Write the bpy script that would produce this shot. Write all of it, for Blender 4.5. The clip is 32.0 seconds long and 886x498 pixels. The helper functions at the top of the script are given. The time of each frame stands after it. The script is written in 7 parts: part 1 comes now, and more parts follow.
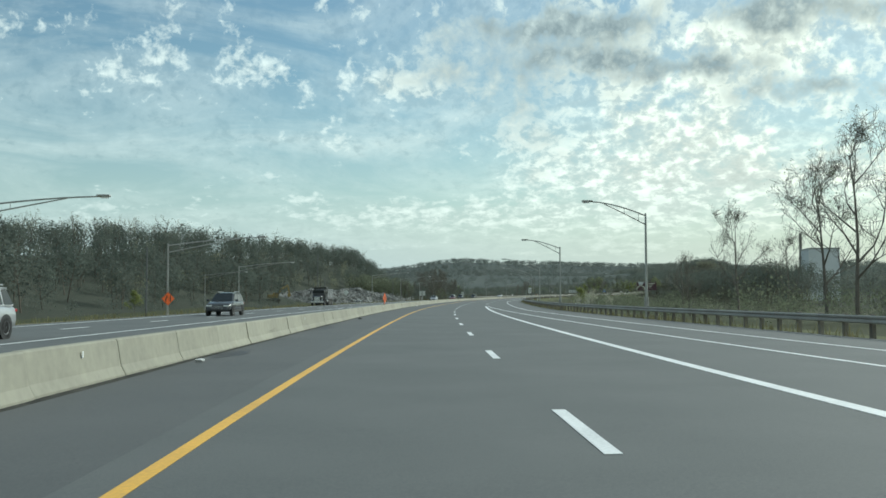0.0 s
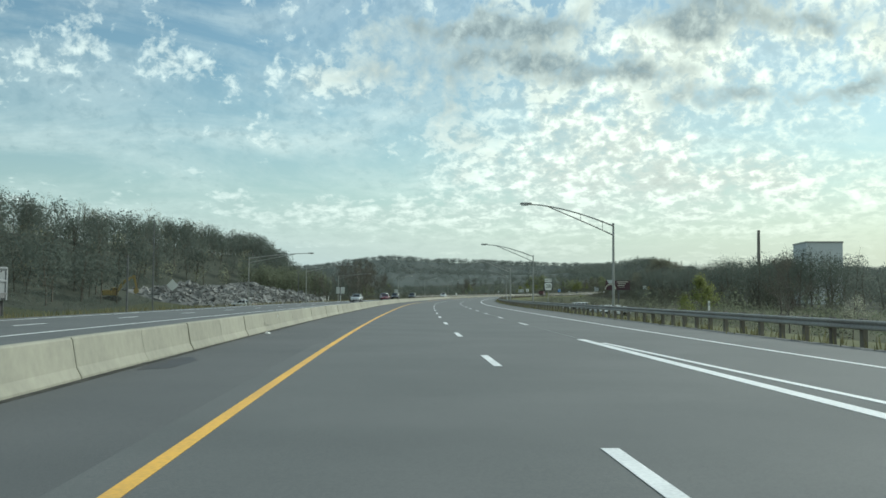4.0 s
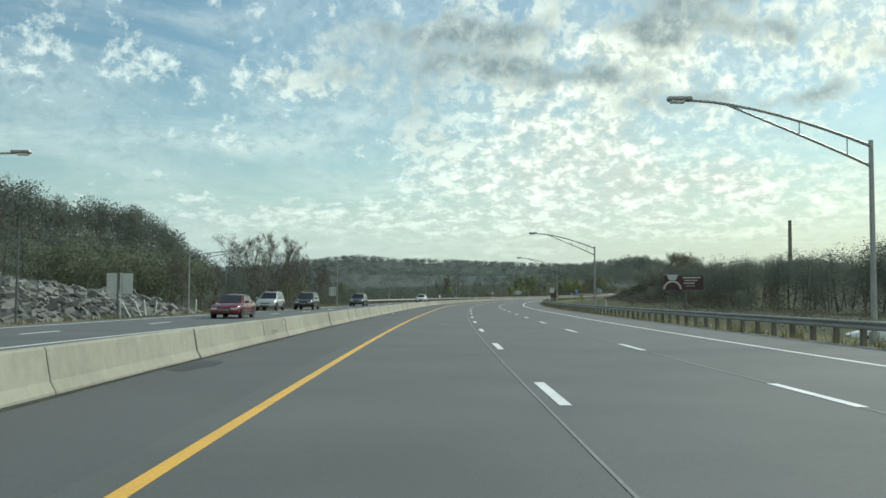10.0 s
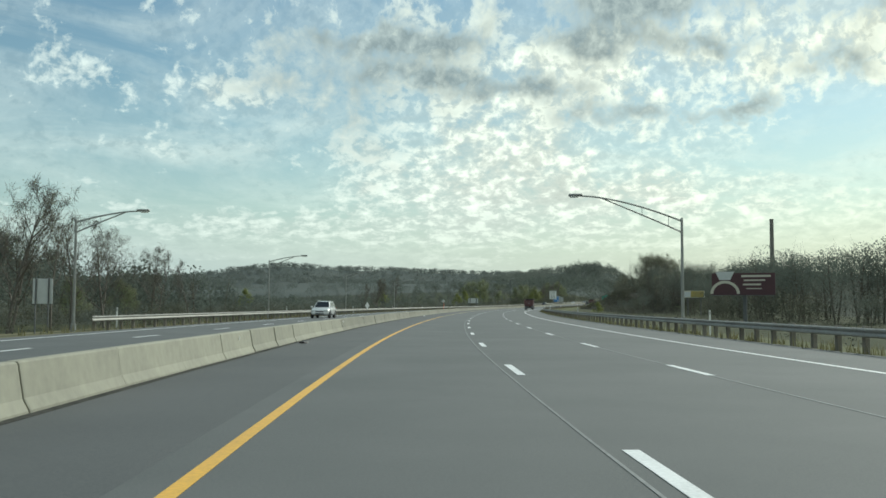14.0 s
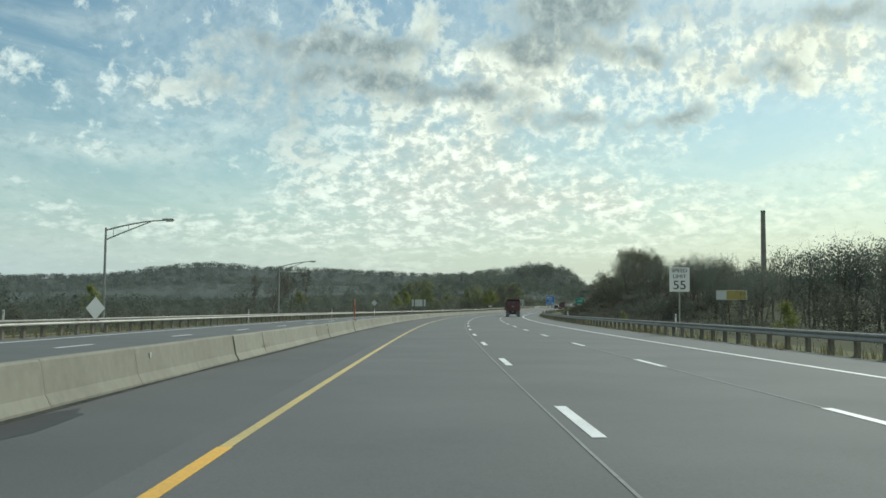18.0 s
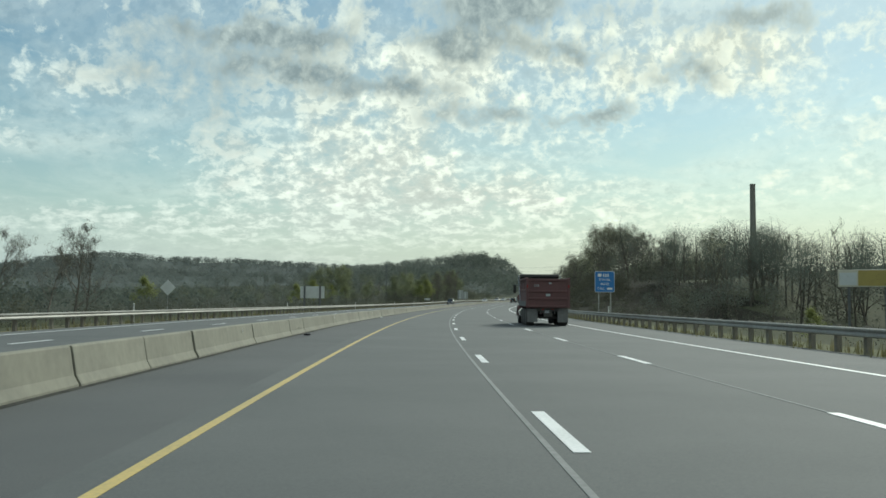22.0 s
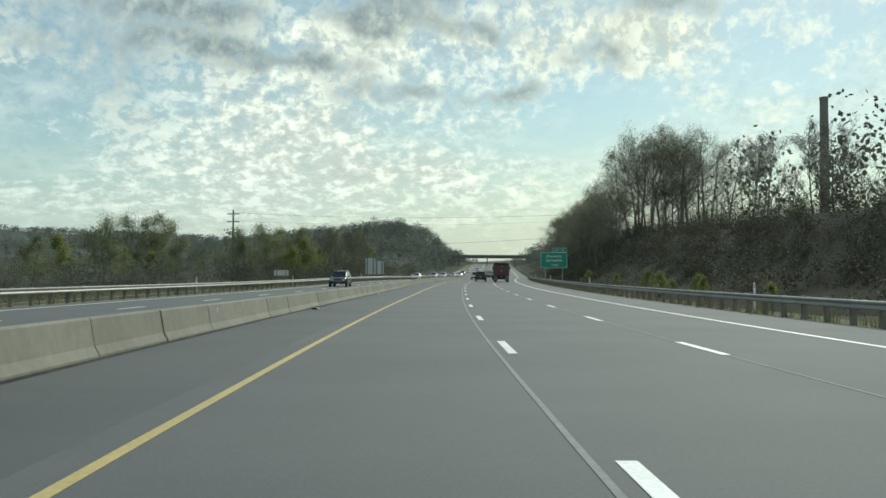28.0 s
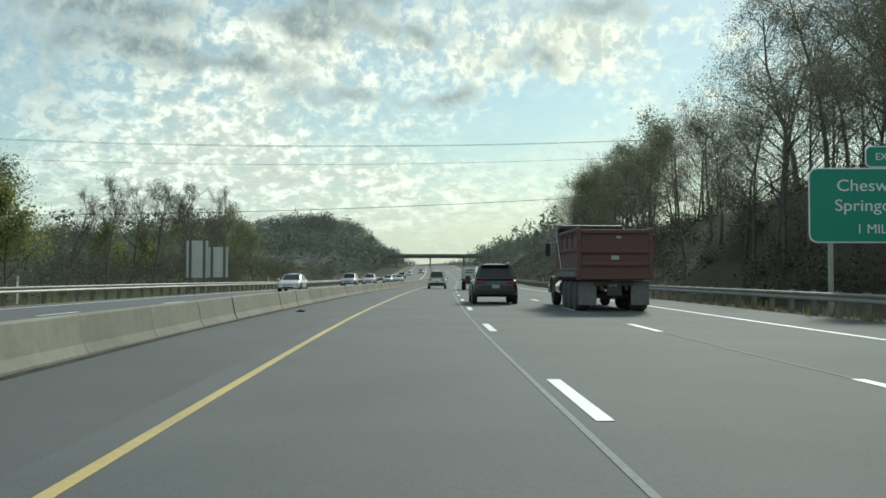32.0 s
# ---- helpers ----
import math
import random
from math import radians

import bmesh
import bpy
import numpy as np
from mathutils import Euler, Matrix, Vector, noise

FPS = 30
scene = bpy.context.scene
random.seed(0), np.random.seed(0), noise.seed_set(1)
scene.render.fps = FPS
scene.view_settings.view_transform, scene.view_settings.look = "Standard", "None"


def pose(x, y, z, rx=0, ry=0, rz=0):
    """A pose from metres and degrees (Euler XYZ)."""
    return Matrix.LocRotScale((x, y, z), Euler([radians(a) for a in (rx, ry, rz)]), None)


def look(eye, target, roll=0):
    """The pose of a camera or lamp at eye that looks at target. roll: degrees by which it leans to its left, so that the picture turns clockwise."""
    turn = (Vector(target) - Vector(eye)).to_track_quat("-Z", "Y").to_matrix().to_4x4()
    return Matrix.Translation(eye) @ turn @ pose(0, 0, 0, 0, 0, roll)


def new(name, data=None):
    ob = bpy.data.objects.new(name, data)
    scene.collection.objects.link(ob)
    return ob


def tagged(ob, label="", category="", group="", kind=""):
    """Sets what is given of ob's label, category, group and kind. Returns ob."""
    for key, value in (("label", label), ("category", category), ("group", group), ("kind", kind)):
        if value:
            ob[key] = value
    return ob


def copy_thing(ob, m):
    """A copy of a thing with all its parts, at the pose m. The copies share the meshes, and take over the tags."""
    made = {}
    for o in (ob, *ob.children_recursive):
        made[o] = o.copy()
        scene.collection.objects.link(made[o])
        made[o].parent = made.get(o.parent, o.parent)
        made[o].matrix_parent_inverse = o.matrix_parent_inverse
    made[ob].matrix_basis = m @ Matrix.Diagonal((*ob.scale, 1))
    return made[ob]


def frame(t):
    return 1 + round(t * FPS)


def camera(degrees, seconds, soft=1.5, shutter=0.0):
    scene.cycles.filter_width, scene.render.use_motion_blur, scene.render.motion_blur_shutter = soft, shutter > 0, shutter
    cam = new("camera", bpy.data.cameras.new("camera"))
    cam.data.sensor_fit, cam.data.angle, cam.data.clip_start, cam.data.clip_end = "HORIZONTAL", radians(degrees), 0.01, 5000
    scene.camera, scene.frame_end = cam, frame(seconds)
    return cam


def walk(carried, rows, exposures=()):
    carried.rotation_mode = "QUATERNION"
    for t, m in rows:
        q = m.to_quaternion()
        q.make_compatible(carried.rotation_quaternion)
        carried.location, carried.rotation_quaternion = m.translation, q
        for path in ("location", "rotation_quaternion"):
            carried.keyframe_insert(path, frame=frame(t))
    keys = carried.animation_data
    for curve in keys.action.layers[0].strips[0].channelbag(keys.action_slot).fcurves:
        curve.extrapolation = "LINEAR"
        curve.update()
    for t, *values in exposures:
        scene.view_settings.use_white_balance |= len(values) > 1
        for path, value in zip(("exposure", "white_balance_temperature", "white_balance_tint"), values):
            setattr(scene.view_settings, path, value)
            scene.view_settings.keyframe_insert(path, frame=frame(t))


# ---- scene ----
EXPOSURES = ((0.0, 0.0, 5830, -4), (7.0, 0.0, 5880, -4), (14.0, -0.05, 6040, -3), (19.0, -0.12, 6050, -3), (25.0, -0.16, 6050, -3), (30.0, -0.09, 6050, -3), (32.0, -0.05, 6050, -3))
cam = camera(51.88, 32.0, soft=1.6)
PATH = [
    (0.0, pose(0.00, 0.00, 1.31, 92.70, 0.08, 0.22)),
    (0.5, pose(-0.54, 12.66, 1.21, 92.65, 0.08, -0.25)),
    (1.0, pose(-0.96, 25.29, 1.13, 92.68, -0.06, -0.93)),
    (1.5, pose(-1.24, 37.88, 1.04, 92.83, -0.00, -1.71)),
    (2.0, pose(-1.40, 50.43, 0.97, 92.99, 0.11, -2.43)),
    (2.5, pose(-1.42, 62.94, 0.90, 93.05, -0.13, -3.07)),
    (3.0, pose(-1.33, 75.41, 0.84, 93.01, -0.23, -3.59)),
    (3.5, pose(-1.12, 87.85, 0.78, 92.86, -0.29, -4.02)),
    (4.0, pose(-0.80, 100.28, 0.72, 92.68, -0.43, -4.42)),
    (4.5, pose(-0.39, 112.72, 0.67, 92.62, -0.48, -4.84)),
    (5.0, pose(0.09, 125.17, 0.62, 92.53, -0.39, -5.17)),
    (5.5, pose(0.65, 137.65, 0.57, 92.40, -0.18, -5.42)),
    (6.0, pose(1.27, 150.18, 0.51, 92.24, 0.00, -5.57)),
    (6.5, pose(1.95, 162.76, 0.46, 92.04, 0.03, -5.60)),
    (7.0, pose(2.69, 175.39, 0.41, 91.80, -0.14, -5.49)),
    (7.5, pose(3.49, 188.06, 0.35, 91.65, -0.11, -5.38)),
    (8.0, pose(4.36, 200.77, 0.30, 91.68, -0.20, -5.45)),
    (8.5, pose(5.30, 213.51, 0.25, 91.87, -0.23, -5.66)),
    (9.0, pose(6.32, 226.26, 0.20, 92.21, -0.25, -5.92)),
    (9.5, pose(7.41, 239.03, 0.15, 92.59, -0.12, -6.17)),
    (10.0, pose(8.59, 251.82, 0.10, 92.89, -0.35, -6.47)),
    (10.5, pose(9.84, 264.61, 0.06, 93.06, -0.31, -6.84)),
    (11.0, pose(11.18, 277.41, 0.02, 93.10, -0.29, -7.28)),
    (11.5, pose(12.61, 290.22, -0.02, 93.13, -0.33, -7.83)),
    (12.0, pose(14.14, 303.04, -0.05, 93.09, -0.14, -8.39)),
    (12.5, pose(15.77, 315.87, -0.08, 93.09, -0.23, -9.00)),
    (13.0, pose(17.52, 328.70, -0.11, 93.17, -0.37, -9.56)),
    (13.5, pose(19.40, 341.54, -0.14, 93.31, -0.26, -10.00)),
    (14.0, pose(21.40, 354.37, -0.16, 93.52, -0.21, -10.44)),
    (14.5, pose(23.54, 367.20, -0.18, 93.74, -0.41, -10.86)),
    (15.0, pose(25.81, 380.03, -0.19, 93.86, -0.54, -11.25)),
    (15.5, pose(28.21, 392.87, -0.20, 93.90, -0.59, -11.63)),
    (16.0, pose(30.75, 405.74, -0.21, 93.89, -0.61, -12.04)),
    (16.5, pose(33.41, 418.64, -0.22, 93.88, -0.62, -12.52)),
    (17.0, pose(36.20, 431.58, -0.22, 93.86, -0.63, -13.08)),
    (17.5, pose(39.12, 444.59, -0.23, 93.83, -0.51, -13.65)),
    (18.0, pose(42.17, 457.65, -0.23, 93.81, -0.46, -14.26)),
    (18.5, pose(45.34, 470.79, -0.23, 93.78, -0.48, -14.90)),
    (19.0, pose(48.65, 484.00, -0.22, 93.82, -0.63, -15.55)),
    (19.5, pose(52.09, 497.28, -0.22, 93.87, -0.69, -16.16)),
    (20.0, pose(55.66, 510.62, -0.21, 93.90, -0.72, -16.77)),
    (20.5, pose(59.37, 524.03, -0.20, 93.81, -0.64, -17.37)),
    (21.0, pose(63.23, 537.50, -0.19, 93.69, -0.59, -17.97)),
    (21.5, pose(67.23, 551.04, -0.18, 93.54, -0.51, -18.51)),
    (22.0, pose(71.38, 564.65, -0.16, 93.48, -0.43, -18.98)),
    (22.5, pose(75.67, 578.33, -0.15, 93.42, -0.37, -19.40)),
    (23.0, pose(80.11, 592.07, -0.13, 93.30, -0.38, -19.83)),
    (23.5, pose(84.70, 605.85, -0.11, 93.15, -0.49, -20.38)),
    (24.0, pose(89.44, 619.65, -0.08, 92.97, -0.47, -20.92)),
    (24.5, pose(94.31, 633.45, -0.05, 92.84, -0.54, -21.47)),
    (25.0, pose(99.32, 647.24, -0.02, 92.78, -0.41, -21.93)),
    (25.5, pose(104.46, 660.98, 0.02, 92.71, -0.33, -22.32)),
    (26.0, pose(109.73, 674.68, 0.06, 92.60, -0.28, -22.74)),
    (26.5, pose(115.12, 688.31, 0.11, 92.46, -0.26, -23.17)),
    (27.0, pose(120.63, 701.88, 0.16, 92.32, -0.26, -23.61)),
    (27.5, pose(126.27, 715.39, 0.22, 92.21, -0.28, -24.05)),
    (28.0, pose(132.02, 728.84, 0.29, 92.13, -0.32, -24.47)),
    (28.5, pose(137.89, 742.25, 0.37, 92.15, -0.21, -24.91)),
    (29.0, pose(143.87, 755.62, 0.46, 92.18, -0.08, -25.38)),
    (29.5, pose(149.95, 768.96, 0.56, 92.18, 0.02, -25.85)),
    (30.0, pose(156.15, 782.26, 0.68, 92.18, 0.09, -26.39)),
    (30.5, pose(162.46, 795.53, 0.82, 92.21, 0.14, -26.91)),
    (31.0, pose(168.87, 808.76, 0.97, 92.28, 0.07, -27.47)),
    (31.5, pose(175.38, 821.96, 1.13, 92.33, -0.05, -27.98)),
    (32.0, pose(182.00, 835.12, 1.31, 92.36, -0.10, -28.48)),
]
walk(cam, PATH, EXPOSURES)


# ---- world, sun ----
SUN_AZ, SUN_EL = 48.0, 33.0      # degrees to the right of the +y axis, and above the horizon


def make_world():
    w = bpy.data.worlds.new("sky")
    scene.world = w
    w.use_nodes = True
    nt = w.node_tree
    nt.nodes.clear()
    N, L = nt.nodes.new, nt.links.new

    def math_node(op, a, b=None, clamp=False):
        n = N("ShaderNodeMath")
        n.operation, n.use_clamp = op, clamp
        for k, v in enumerate((a, b)):
            if v is None:
                continue
            if isinstance(v, (int, float)):
                n.inputs[k].default_value = v
            else:
                L(v, n.inputs[k])
        return n.outputs[0]

    def ramp(fac, stops):
        n = N("ShaderNodeValToRGB")
        els = n.color_ramp.elements
        while len(els) < len(stops):
            els.new(0.5)
        for e, (p, c) in zip(els, stops):
            e.position, e.color = p, (*c, 1) if len(c) == 3 else c
        L(fac, n.inputs[0])
        return n.outputs[0]

    def mixc(fac, a, b):
        n = N("ShaderNodeMix")
        n.data_type = "RGBA"
        L(fac, n.inputs[0])
        for k, v in ((6, a), (7, b)):
            if isinstance(v, tuple):
                n.inputs[k].default_value = (*v, 1)
            else:
                L(v, n.inputs[k])
        return n.outputs[2]

    sky = N("ShaderNodeTexSky")
    sky.sky_type, sky.sun_disc = "NISHITA", False
    sky.sun_elevation, sky.sun_rotation = radians(SUN_EL), radians(SUN_AZ)
    sky.air_density, sky.dust_density, sky.ozone_density = 1.2, 0.4, 1.0
    co = N("ShaderNodeTexCoord").outputs["Generated"]
    sep = N("ShaderNodeSeparateXYZ")
    L(co, sep.inputs[0])
    x, y, z = sep.outputs
    up = math_node("MAXIMUM", z, 0.0)
    az = math_node("MULTIPLY", math_node("ARCTAN2", x, y), 57.3)
    el = math_node("MULTIPLY", math_node("ARCSINE", z), 57.3)
    # the cloud layer by bearing and height; it draws together towards the horizon
    comb = N("ShaderNodeCombineXYZ")
    L(math_node("MULTIPLY", az, 0.1), comb.inputs[0])
    L(math_node("MULTIPLY", math_node("LOGARITHM", math_node("ADD", math_node("MAXIMUM", el, 0.0), 4.0), math.e), 1.6), comb.inputs[1])
    plane = comb.outputs[0]

    def noise_node(scale, detail, rough, dist=0.0, off=(0, 0, 0), stretch=(1, 1, 1), turn=0):
        m = N("ShaderNodeMapping")
        m.inputs["Location"].default_value = off
        m.inputs["Scale"].default_value = stretch
        m.inputs["Rotation"].default_value = (0, 0, radians(turn))
        L(plane, m.inputs[0])
        n = N("ShaderNodeTexNoise")
        n.inputs["Scale"].default_value, n.inputs["Detail"].default_value = scale, detail
        n.inputs["Roughness"].default_value, n.inputs["Distortion"].default_value = rough, dist
        L(m.outputs[0], n.inputs["Vector"])
        return n.outputs["Fac"]

    # the field of small clouds: denser and thinner stretches, by bearing and height in degrees
    warp_a, warp_e = noise_node(2.6, 4, 0.6, 0.0, (2.2, 9.1, 0)), noise_node(3.4, 4, 0.6, 0.0, (7.7, 1.3, 0))
    bearing = N("ShaderNodeCombineXYZ")
    L(math_node("ADD", az, math_node("MULTIPLY", math_node("SUBTRACT", warp_a, 0.5), 9.0)), bearing.inputs[0])
    L(math_node("ADD", el, math_node("MULTIPLY", math_node("SUBTRACT", warp_e, 0.5), 4.0)), bearing.inputs[1])

    def stretch_of_sky(rows):
        """The sum of soft patches, each a row of bearing, height, their widths and a weight."""
        total = None
        for a, e, wa, we, k in rows:
            off, sc, dot = N("ShaderNodeVectorMath"), N("ShaderNodeVectorMath"), N("ShaderNodeVectorMath")
            off.operation, sc.operation, dot.operation = "SUBTRACT", "MULTIPLY", "DOT_PRODUCT"
            L(bearing.outputs[0], off.inputs[0])
            off.inputs[1].default_value = (a, e, 0)
            L(off.outputs[0], sc.inputs[0])
            sc.inputs[1].default_value = (1 / wa, 1 / we, 0)
            L(sc.outputs[0], dot.inputs[0])
            L(sc.outputs[0], dot.inputs[1])
            g = math_node("MULTIPLY", math_node("EXPONENT", math_node("MULTIPLY", dot.outputs["Value"], -1.0)), k)
            total = g if total is None else math_node("ADD", total, g)
        return total

    dense = stretch_of_sky(((14, 9.5, 12, 5, 0.15), (22, 6.8, 14, 2.0, 0.12), (18, 15.5, 14, 3.4, 0.14), (36, 15, 9, 2.4, 0.13), (32.5, 8.8, 4, 1.4, -0.15), (42, 8, 7, 4, 0.03),
                            (-2.5, 12.6, 4, 1.2, 0.11), (-14, 13.6, 9, 1.4, 0.06), (-9.5, 9.3, 4, 0.6, 0.12), (-21, 8, 8, 2.6, -0.10), (-4, 7.8, 6, 1.5, -0.12), (8, 4.6, 26, 1.1, 0.09)))
    # unseen cloud cover beside and behind the view, added to brighten near faces
    fill_cover = math_node("MULTIPLY", math_node("SUBTRACT", math_node("ABSOLUTE", math_node("SUBTRACT", az, 12.0)), 55.0), 0.02, True)
    dense = math_node("ADD", dense, math_node("MULTIPLY", fill_cover, 0.10))
    dark = stretch_of_sky(((22.5, 18.4, 7, 1.5, 1.0), (21.5, 11.8, 3.4, 0.8, 0.78), (20.5, 16.2, 3.6, 0.9, 0.85), (33.5, 14, 3.0, 0.8, 0.78), (28.5, 11.7, 3.0, 0.7, 0.75),
                           (15.5, 13.4, 4.5, 0.7, 0.80), (8, 16.2, 7, 1.0, 0.8), (11, 14.3, 5, 0.6, 0.7), (27, 15.4, 3.5, 0.8, 0.80), (38, 17, 5, 1.2, 0.8), (4, 13.0, 8, 4.2, 0.52)))
    mid = noise_node(2.1, 5, 0.58, 0.25, (0.4, 7.3, 0), (1, 1.15, 1), -8)
    fine = noise_node(7.5, 6, 0.60, 0.35, (1.4, 5.3, 0), (1, 1.2, 1), -8)
    wisp = noise_node(1.1, 8, 0.62, 0.8, (5.4, 2.2, 0), (0.55, 1.6, 1), -14)
    curl = noise_node(15.0, 5, 0.60, 0.4, (6.1, 3.3, 0), (1, 1.2, 1), -8)
    puffs = math_node("ADD", math_node("ADD", math_node("MULTIPLY", mid, 0.44), math_node("MULTIPLY", fine, 0.37)), math_node("MULTIPLY", curl, 0.19))
    cover = math_node("ADD", math_node("SUBTRACT", puffs, 0.066), dense)
    thick = ramp(cover, ((0.470, (0, 0, 0)), (0.528, (0.48, 0.48, 0.48)), (0.625, (1, 1, 1))))
    veil = ramp(math_node("ADD", wisp, math_node("MULTIPLY", dense, 0.7)), ((0.40, (0.0, 0.0, 0.0)), (0.72, (0.50, 0.50, 0.50))))
    low = ramp(up, ((0.0, (1, 1, 1)), (0.05, (0.75, 0.75, 0.75)), (0.11, (0.25, 0.25, 0.25)), (0.20, (0, 0, 0))))
    # thick clouds turn grey underneath: here and there in their bodies, and in a few broad banks
    lump = math_node("ADD", math_node("MULTIPLY", fine, 0.6), math_node("MULTIPLY", curl, 0.4))
    body = ramp(math_node("SUBTRACT", math_node("ADD", lump, 0.1), math_node("MULTIPLY", dense, 0.5)), ((0.485, (0.66, 0.66, 0.66)), (0.535, (0.36, 0.36, 0.36)), (0.575, (0, 0, 0))))
    rag = math_node("ADD", math_node("MULTIPLY", math_node("SUBTRACT", mid, 0.5), 1.3), math_node("MULTIPLY", math_node("SUBTRACT", lump, 0.5), 1.5))
    bank = ramp(math_node("ADD", dark, rag), ((0.28, (0, 0, 0)), (0.50, (0.45, 0.45, 0.45)), (0.85, (1, 1, 1))))
    core = math_node("MAXIMUM", math_node("MULTIPLY", body, 0.55), math_node("MULTIPLY", bank, math_node("SUBTRACT", 1.55, math_node("MULTIPLY", lump, 1.3)), True))
    tone = N("ShaderNodeMix")
    tone.data_type, tone.blend_type = "RGBA", "MULTIPLY"
    tone.inputs[0].default_value = 1.0
    L(sky.outputs[0], tone.inputs[6])
    tone.inputs[7].default_value = (0.74, 0.78, 0.735, 1)
    warm = math_node("MULTIPLY", math_node("ADD", az, 12.0), 0.02, True)
    base = mixc(low, tone.outputs[2], mixc(warm, (4.8, 5.5, 5.75), (6.1, 6.05, 4.95)))
    blue = N("ShaderNodeBackground")
    L(base, blue.inputs[0])
    blue.inputs[1].default_value = 0.115
    white = mixc(math_node("MULTIPLY", core, 0.85, True), mixc(warm, (1.06, 1.08, 1.00), (1.20, 1.16, 0.96)), (0.28, 0.34, 0.36))
    cloud = N("ShaderNodeBackground")
    L(white, cloud.inputs[0])
    L(math_node("ADD", 0.33, math_node("MULTIPLY", lump, 1.14)), cloud.inputs[1])
    both = math_node("MAXIMUM", math_node("MAXIMUM", thick, veil), math_node("MULTIPLY", bank, 0.9))
    fade = ramp(up, ((0.0, (0.0, 0.0, 0.0)), (0.05, (0.45, 0.45, 0.45)), (0.12, (1, 1, 1))))
    mix = N("ShaderNodeMixShader")
    L(math_node("MULTIPLY", both, fade), mix.inputs[0])
    L(blue.outputs[0], mix.inputs[1])
    L(cloud.outputs[0], mix.inputs[2])
    out = N("ShaderNodeOutputWorld")
    L(mix.outputs[0], out.inputs[0])


make_world()
sun_data = bpy.data.lights.new("sun", "SUN")
sun_data.energy, sun_data.angle, sun_data.color = 3.1, radians(11), (1.0, 0.93, 0.82)
sun = new("sun", sun_data)
_e, _a = radians(SUN_EL), radians(SUN_AZ)
sun.matrix_world = look((0, 0, 300), Vector((0, 0, 300)) - Vector((math.sin(_a) * math.cos(_e), math.cos(_a) * math.cos(_e), math.sin(_e))))


# ---- materials ----
def material(name, a, b=None, rough=0.8, metal=0.0, scale=6.0, fine=60.0, bump=0.0, bump_scale=None, spread=0.0, emit=None, coat=0.0, mid=0.5, stretch=(1, 1, 1), per="object", spec=0.5, thin=0.0):
    """Two tones mixed by coarse and fine noise, with bump; spread varies the brightness from piece to piece."""
    m = bpy.data.materials.new(name)
    m.use_nodes = True
    nt = m.node_tree
    N, L = nt.nodes.new, nt.links.new
    bsdf = nt.nodes["Principled BSDF"]
    bsdf.inputs["Roughness"].default_value, bsdf.inputs["Metallic"].default_value = rough, metal
    bsdf.inputs["Coat Weight"].default_value = coat
    bsdf.inputs["Specular IOR Level"].default_value = spec
    bsdf.inputs["Coat Roughness"].default_value = 0.08
    if b is None:
        b = tuple(c * 0.8 for c in a)
    co = N("ShaderNodeTexCoord").outputs["Object"]
    mp = N("ShaderNodeMapping")
    mp.inputs["Scale"].default_value = stretch
    L(co, mp.inputs[0])
    n1, n2 = N("ShaderNodeTexNoise"), N("ShaderNodeTexNoise")
    for n, s, d in ((n1, scale, 5), (n2, fine, 3)):
        n.inputs["Scale"].default_value, n.inputs["Detail"].default_value = s, d
        L(mp.outputs[0], n.inputs["Vector"])
    add = N("ShaderNodeMath")
    add.operation = "ADD"
    L(n1.outputs["Fac"], add.inputs[0])
    L(n2.outputs["Fac"], add.inputs[1])
    rng = N("ShaderNodeMapRange")
    rng.inputs[1].default_value, rng.inputs[2].default_value = 2 * mid - 0.3, 2 * mid + 0.3
    L(add.outputs[0], rng.inputs[0])
    mix = N("ShaderNodeMix")
    mix.data_type = "RGBA"
    L(rng.outputs[0], mix.inputs[0])
    mix.inputs[6].default_value, mix.inputs[7].default_value = (*a, 1), (*b, 1)
    col = mix.outputs[2]
    if spread:
        hsv = N("ShaderNodeHueSaturation")
        r2 = N("ShaderNodeMapRange")
        r2.inputs[3].default_value, r2.inputs[4].default_value = 1 - spread, 1 + spread
        src = N("ShaderNodeObjectInfo").outputs["Random"] if per == "object" else N("ShaderNodeNewGeometry").outputs["Random Per Island"]
        L(src, r2.inputs[0])
        L(r2.outputs[0], hsv.inputs["Value"])
        L(col, hsv.inputs["Color"])
        col = hsv.outputs[0]
    L(col, bsdf.inputs["Base Color"])
    if thin:
        tr, mx = N("ShaderNodeBsdfTranslucent"), N("ShaderNodeMixShader")
        L(col, tr.inputs[0])
        mx.inputs[0].default_value = thin
        L(bsdf.outputs[0], mx.inputs[1])
        L(tr.outputs[0], mx.inputs[2])
        L(mx.outputs[0], nt.nodes["Material Output"].inputs[0])
    if bump:
        bn = N("ShaderNodeBump")
        bn.inputs["Strength"].default_value, bn.inputs["Distance"].default_value = bump, 0.02
        if bump_scale:
            n3 = N("ShaderNodeTexNoise")
            n3.inputs["Scale"].default_value, n3.inputs["Detail"].default_value = bump_scale, 4
            L(mp.outputs[0], n3.inputs["Vector"])
            L(n3.outputs["Fac"], bn.inputs["Height"])
        else:
            L(n2.outputs["Fac"], bn.inputs["Height"])
        L(bn.outputs[0], bsdf.inputs["Normal"])
    if emit:
        bsdf.inputs["Emission Color"].default_value, bsdf.inputs["Emission Strength"].default_value = (*emit[0], 1), emit[1]
    return m


ASPHALT = material("asphalt", (0.086, 0.094, 0.096), (0.126, 0.132, 0.133), 0.85, 0, 0.35, 40, 0.25, 90)
ASPHALT_DARK = material("asphalt_shoulder", (0.076, 0.082, 0.085), (0.114, 0.118, 0.120), 0.85, 0, 0.25, 40, 0.3, 90)

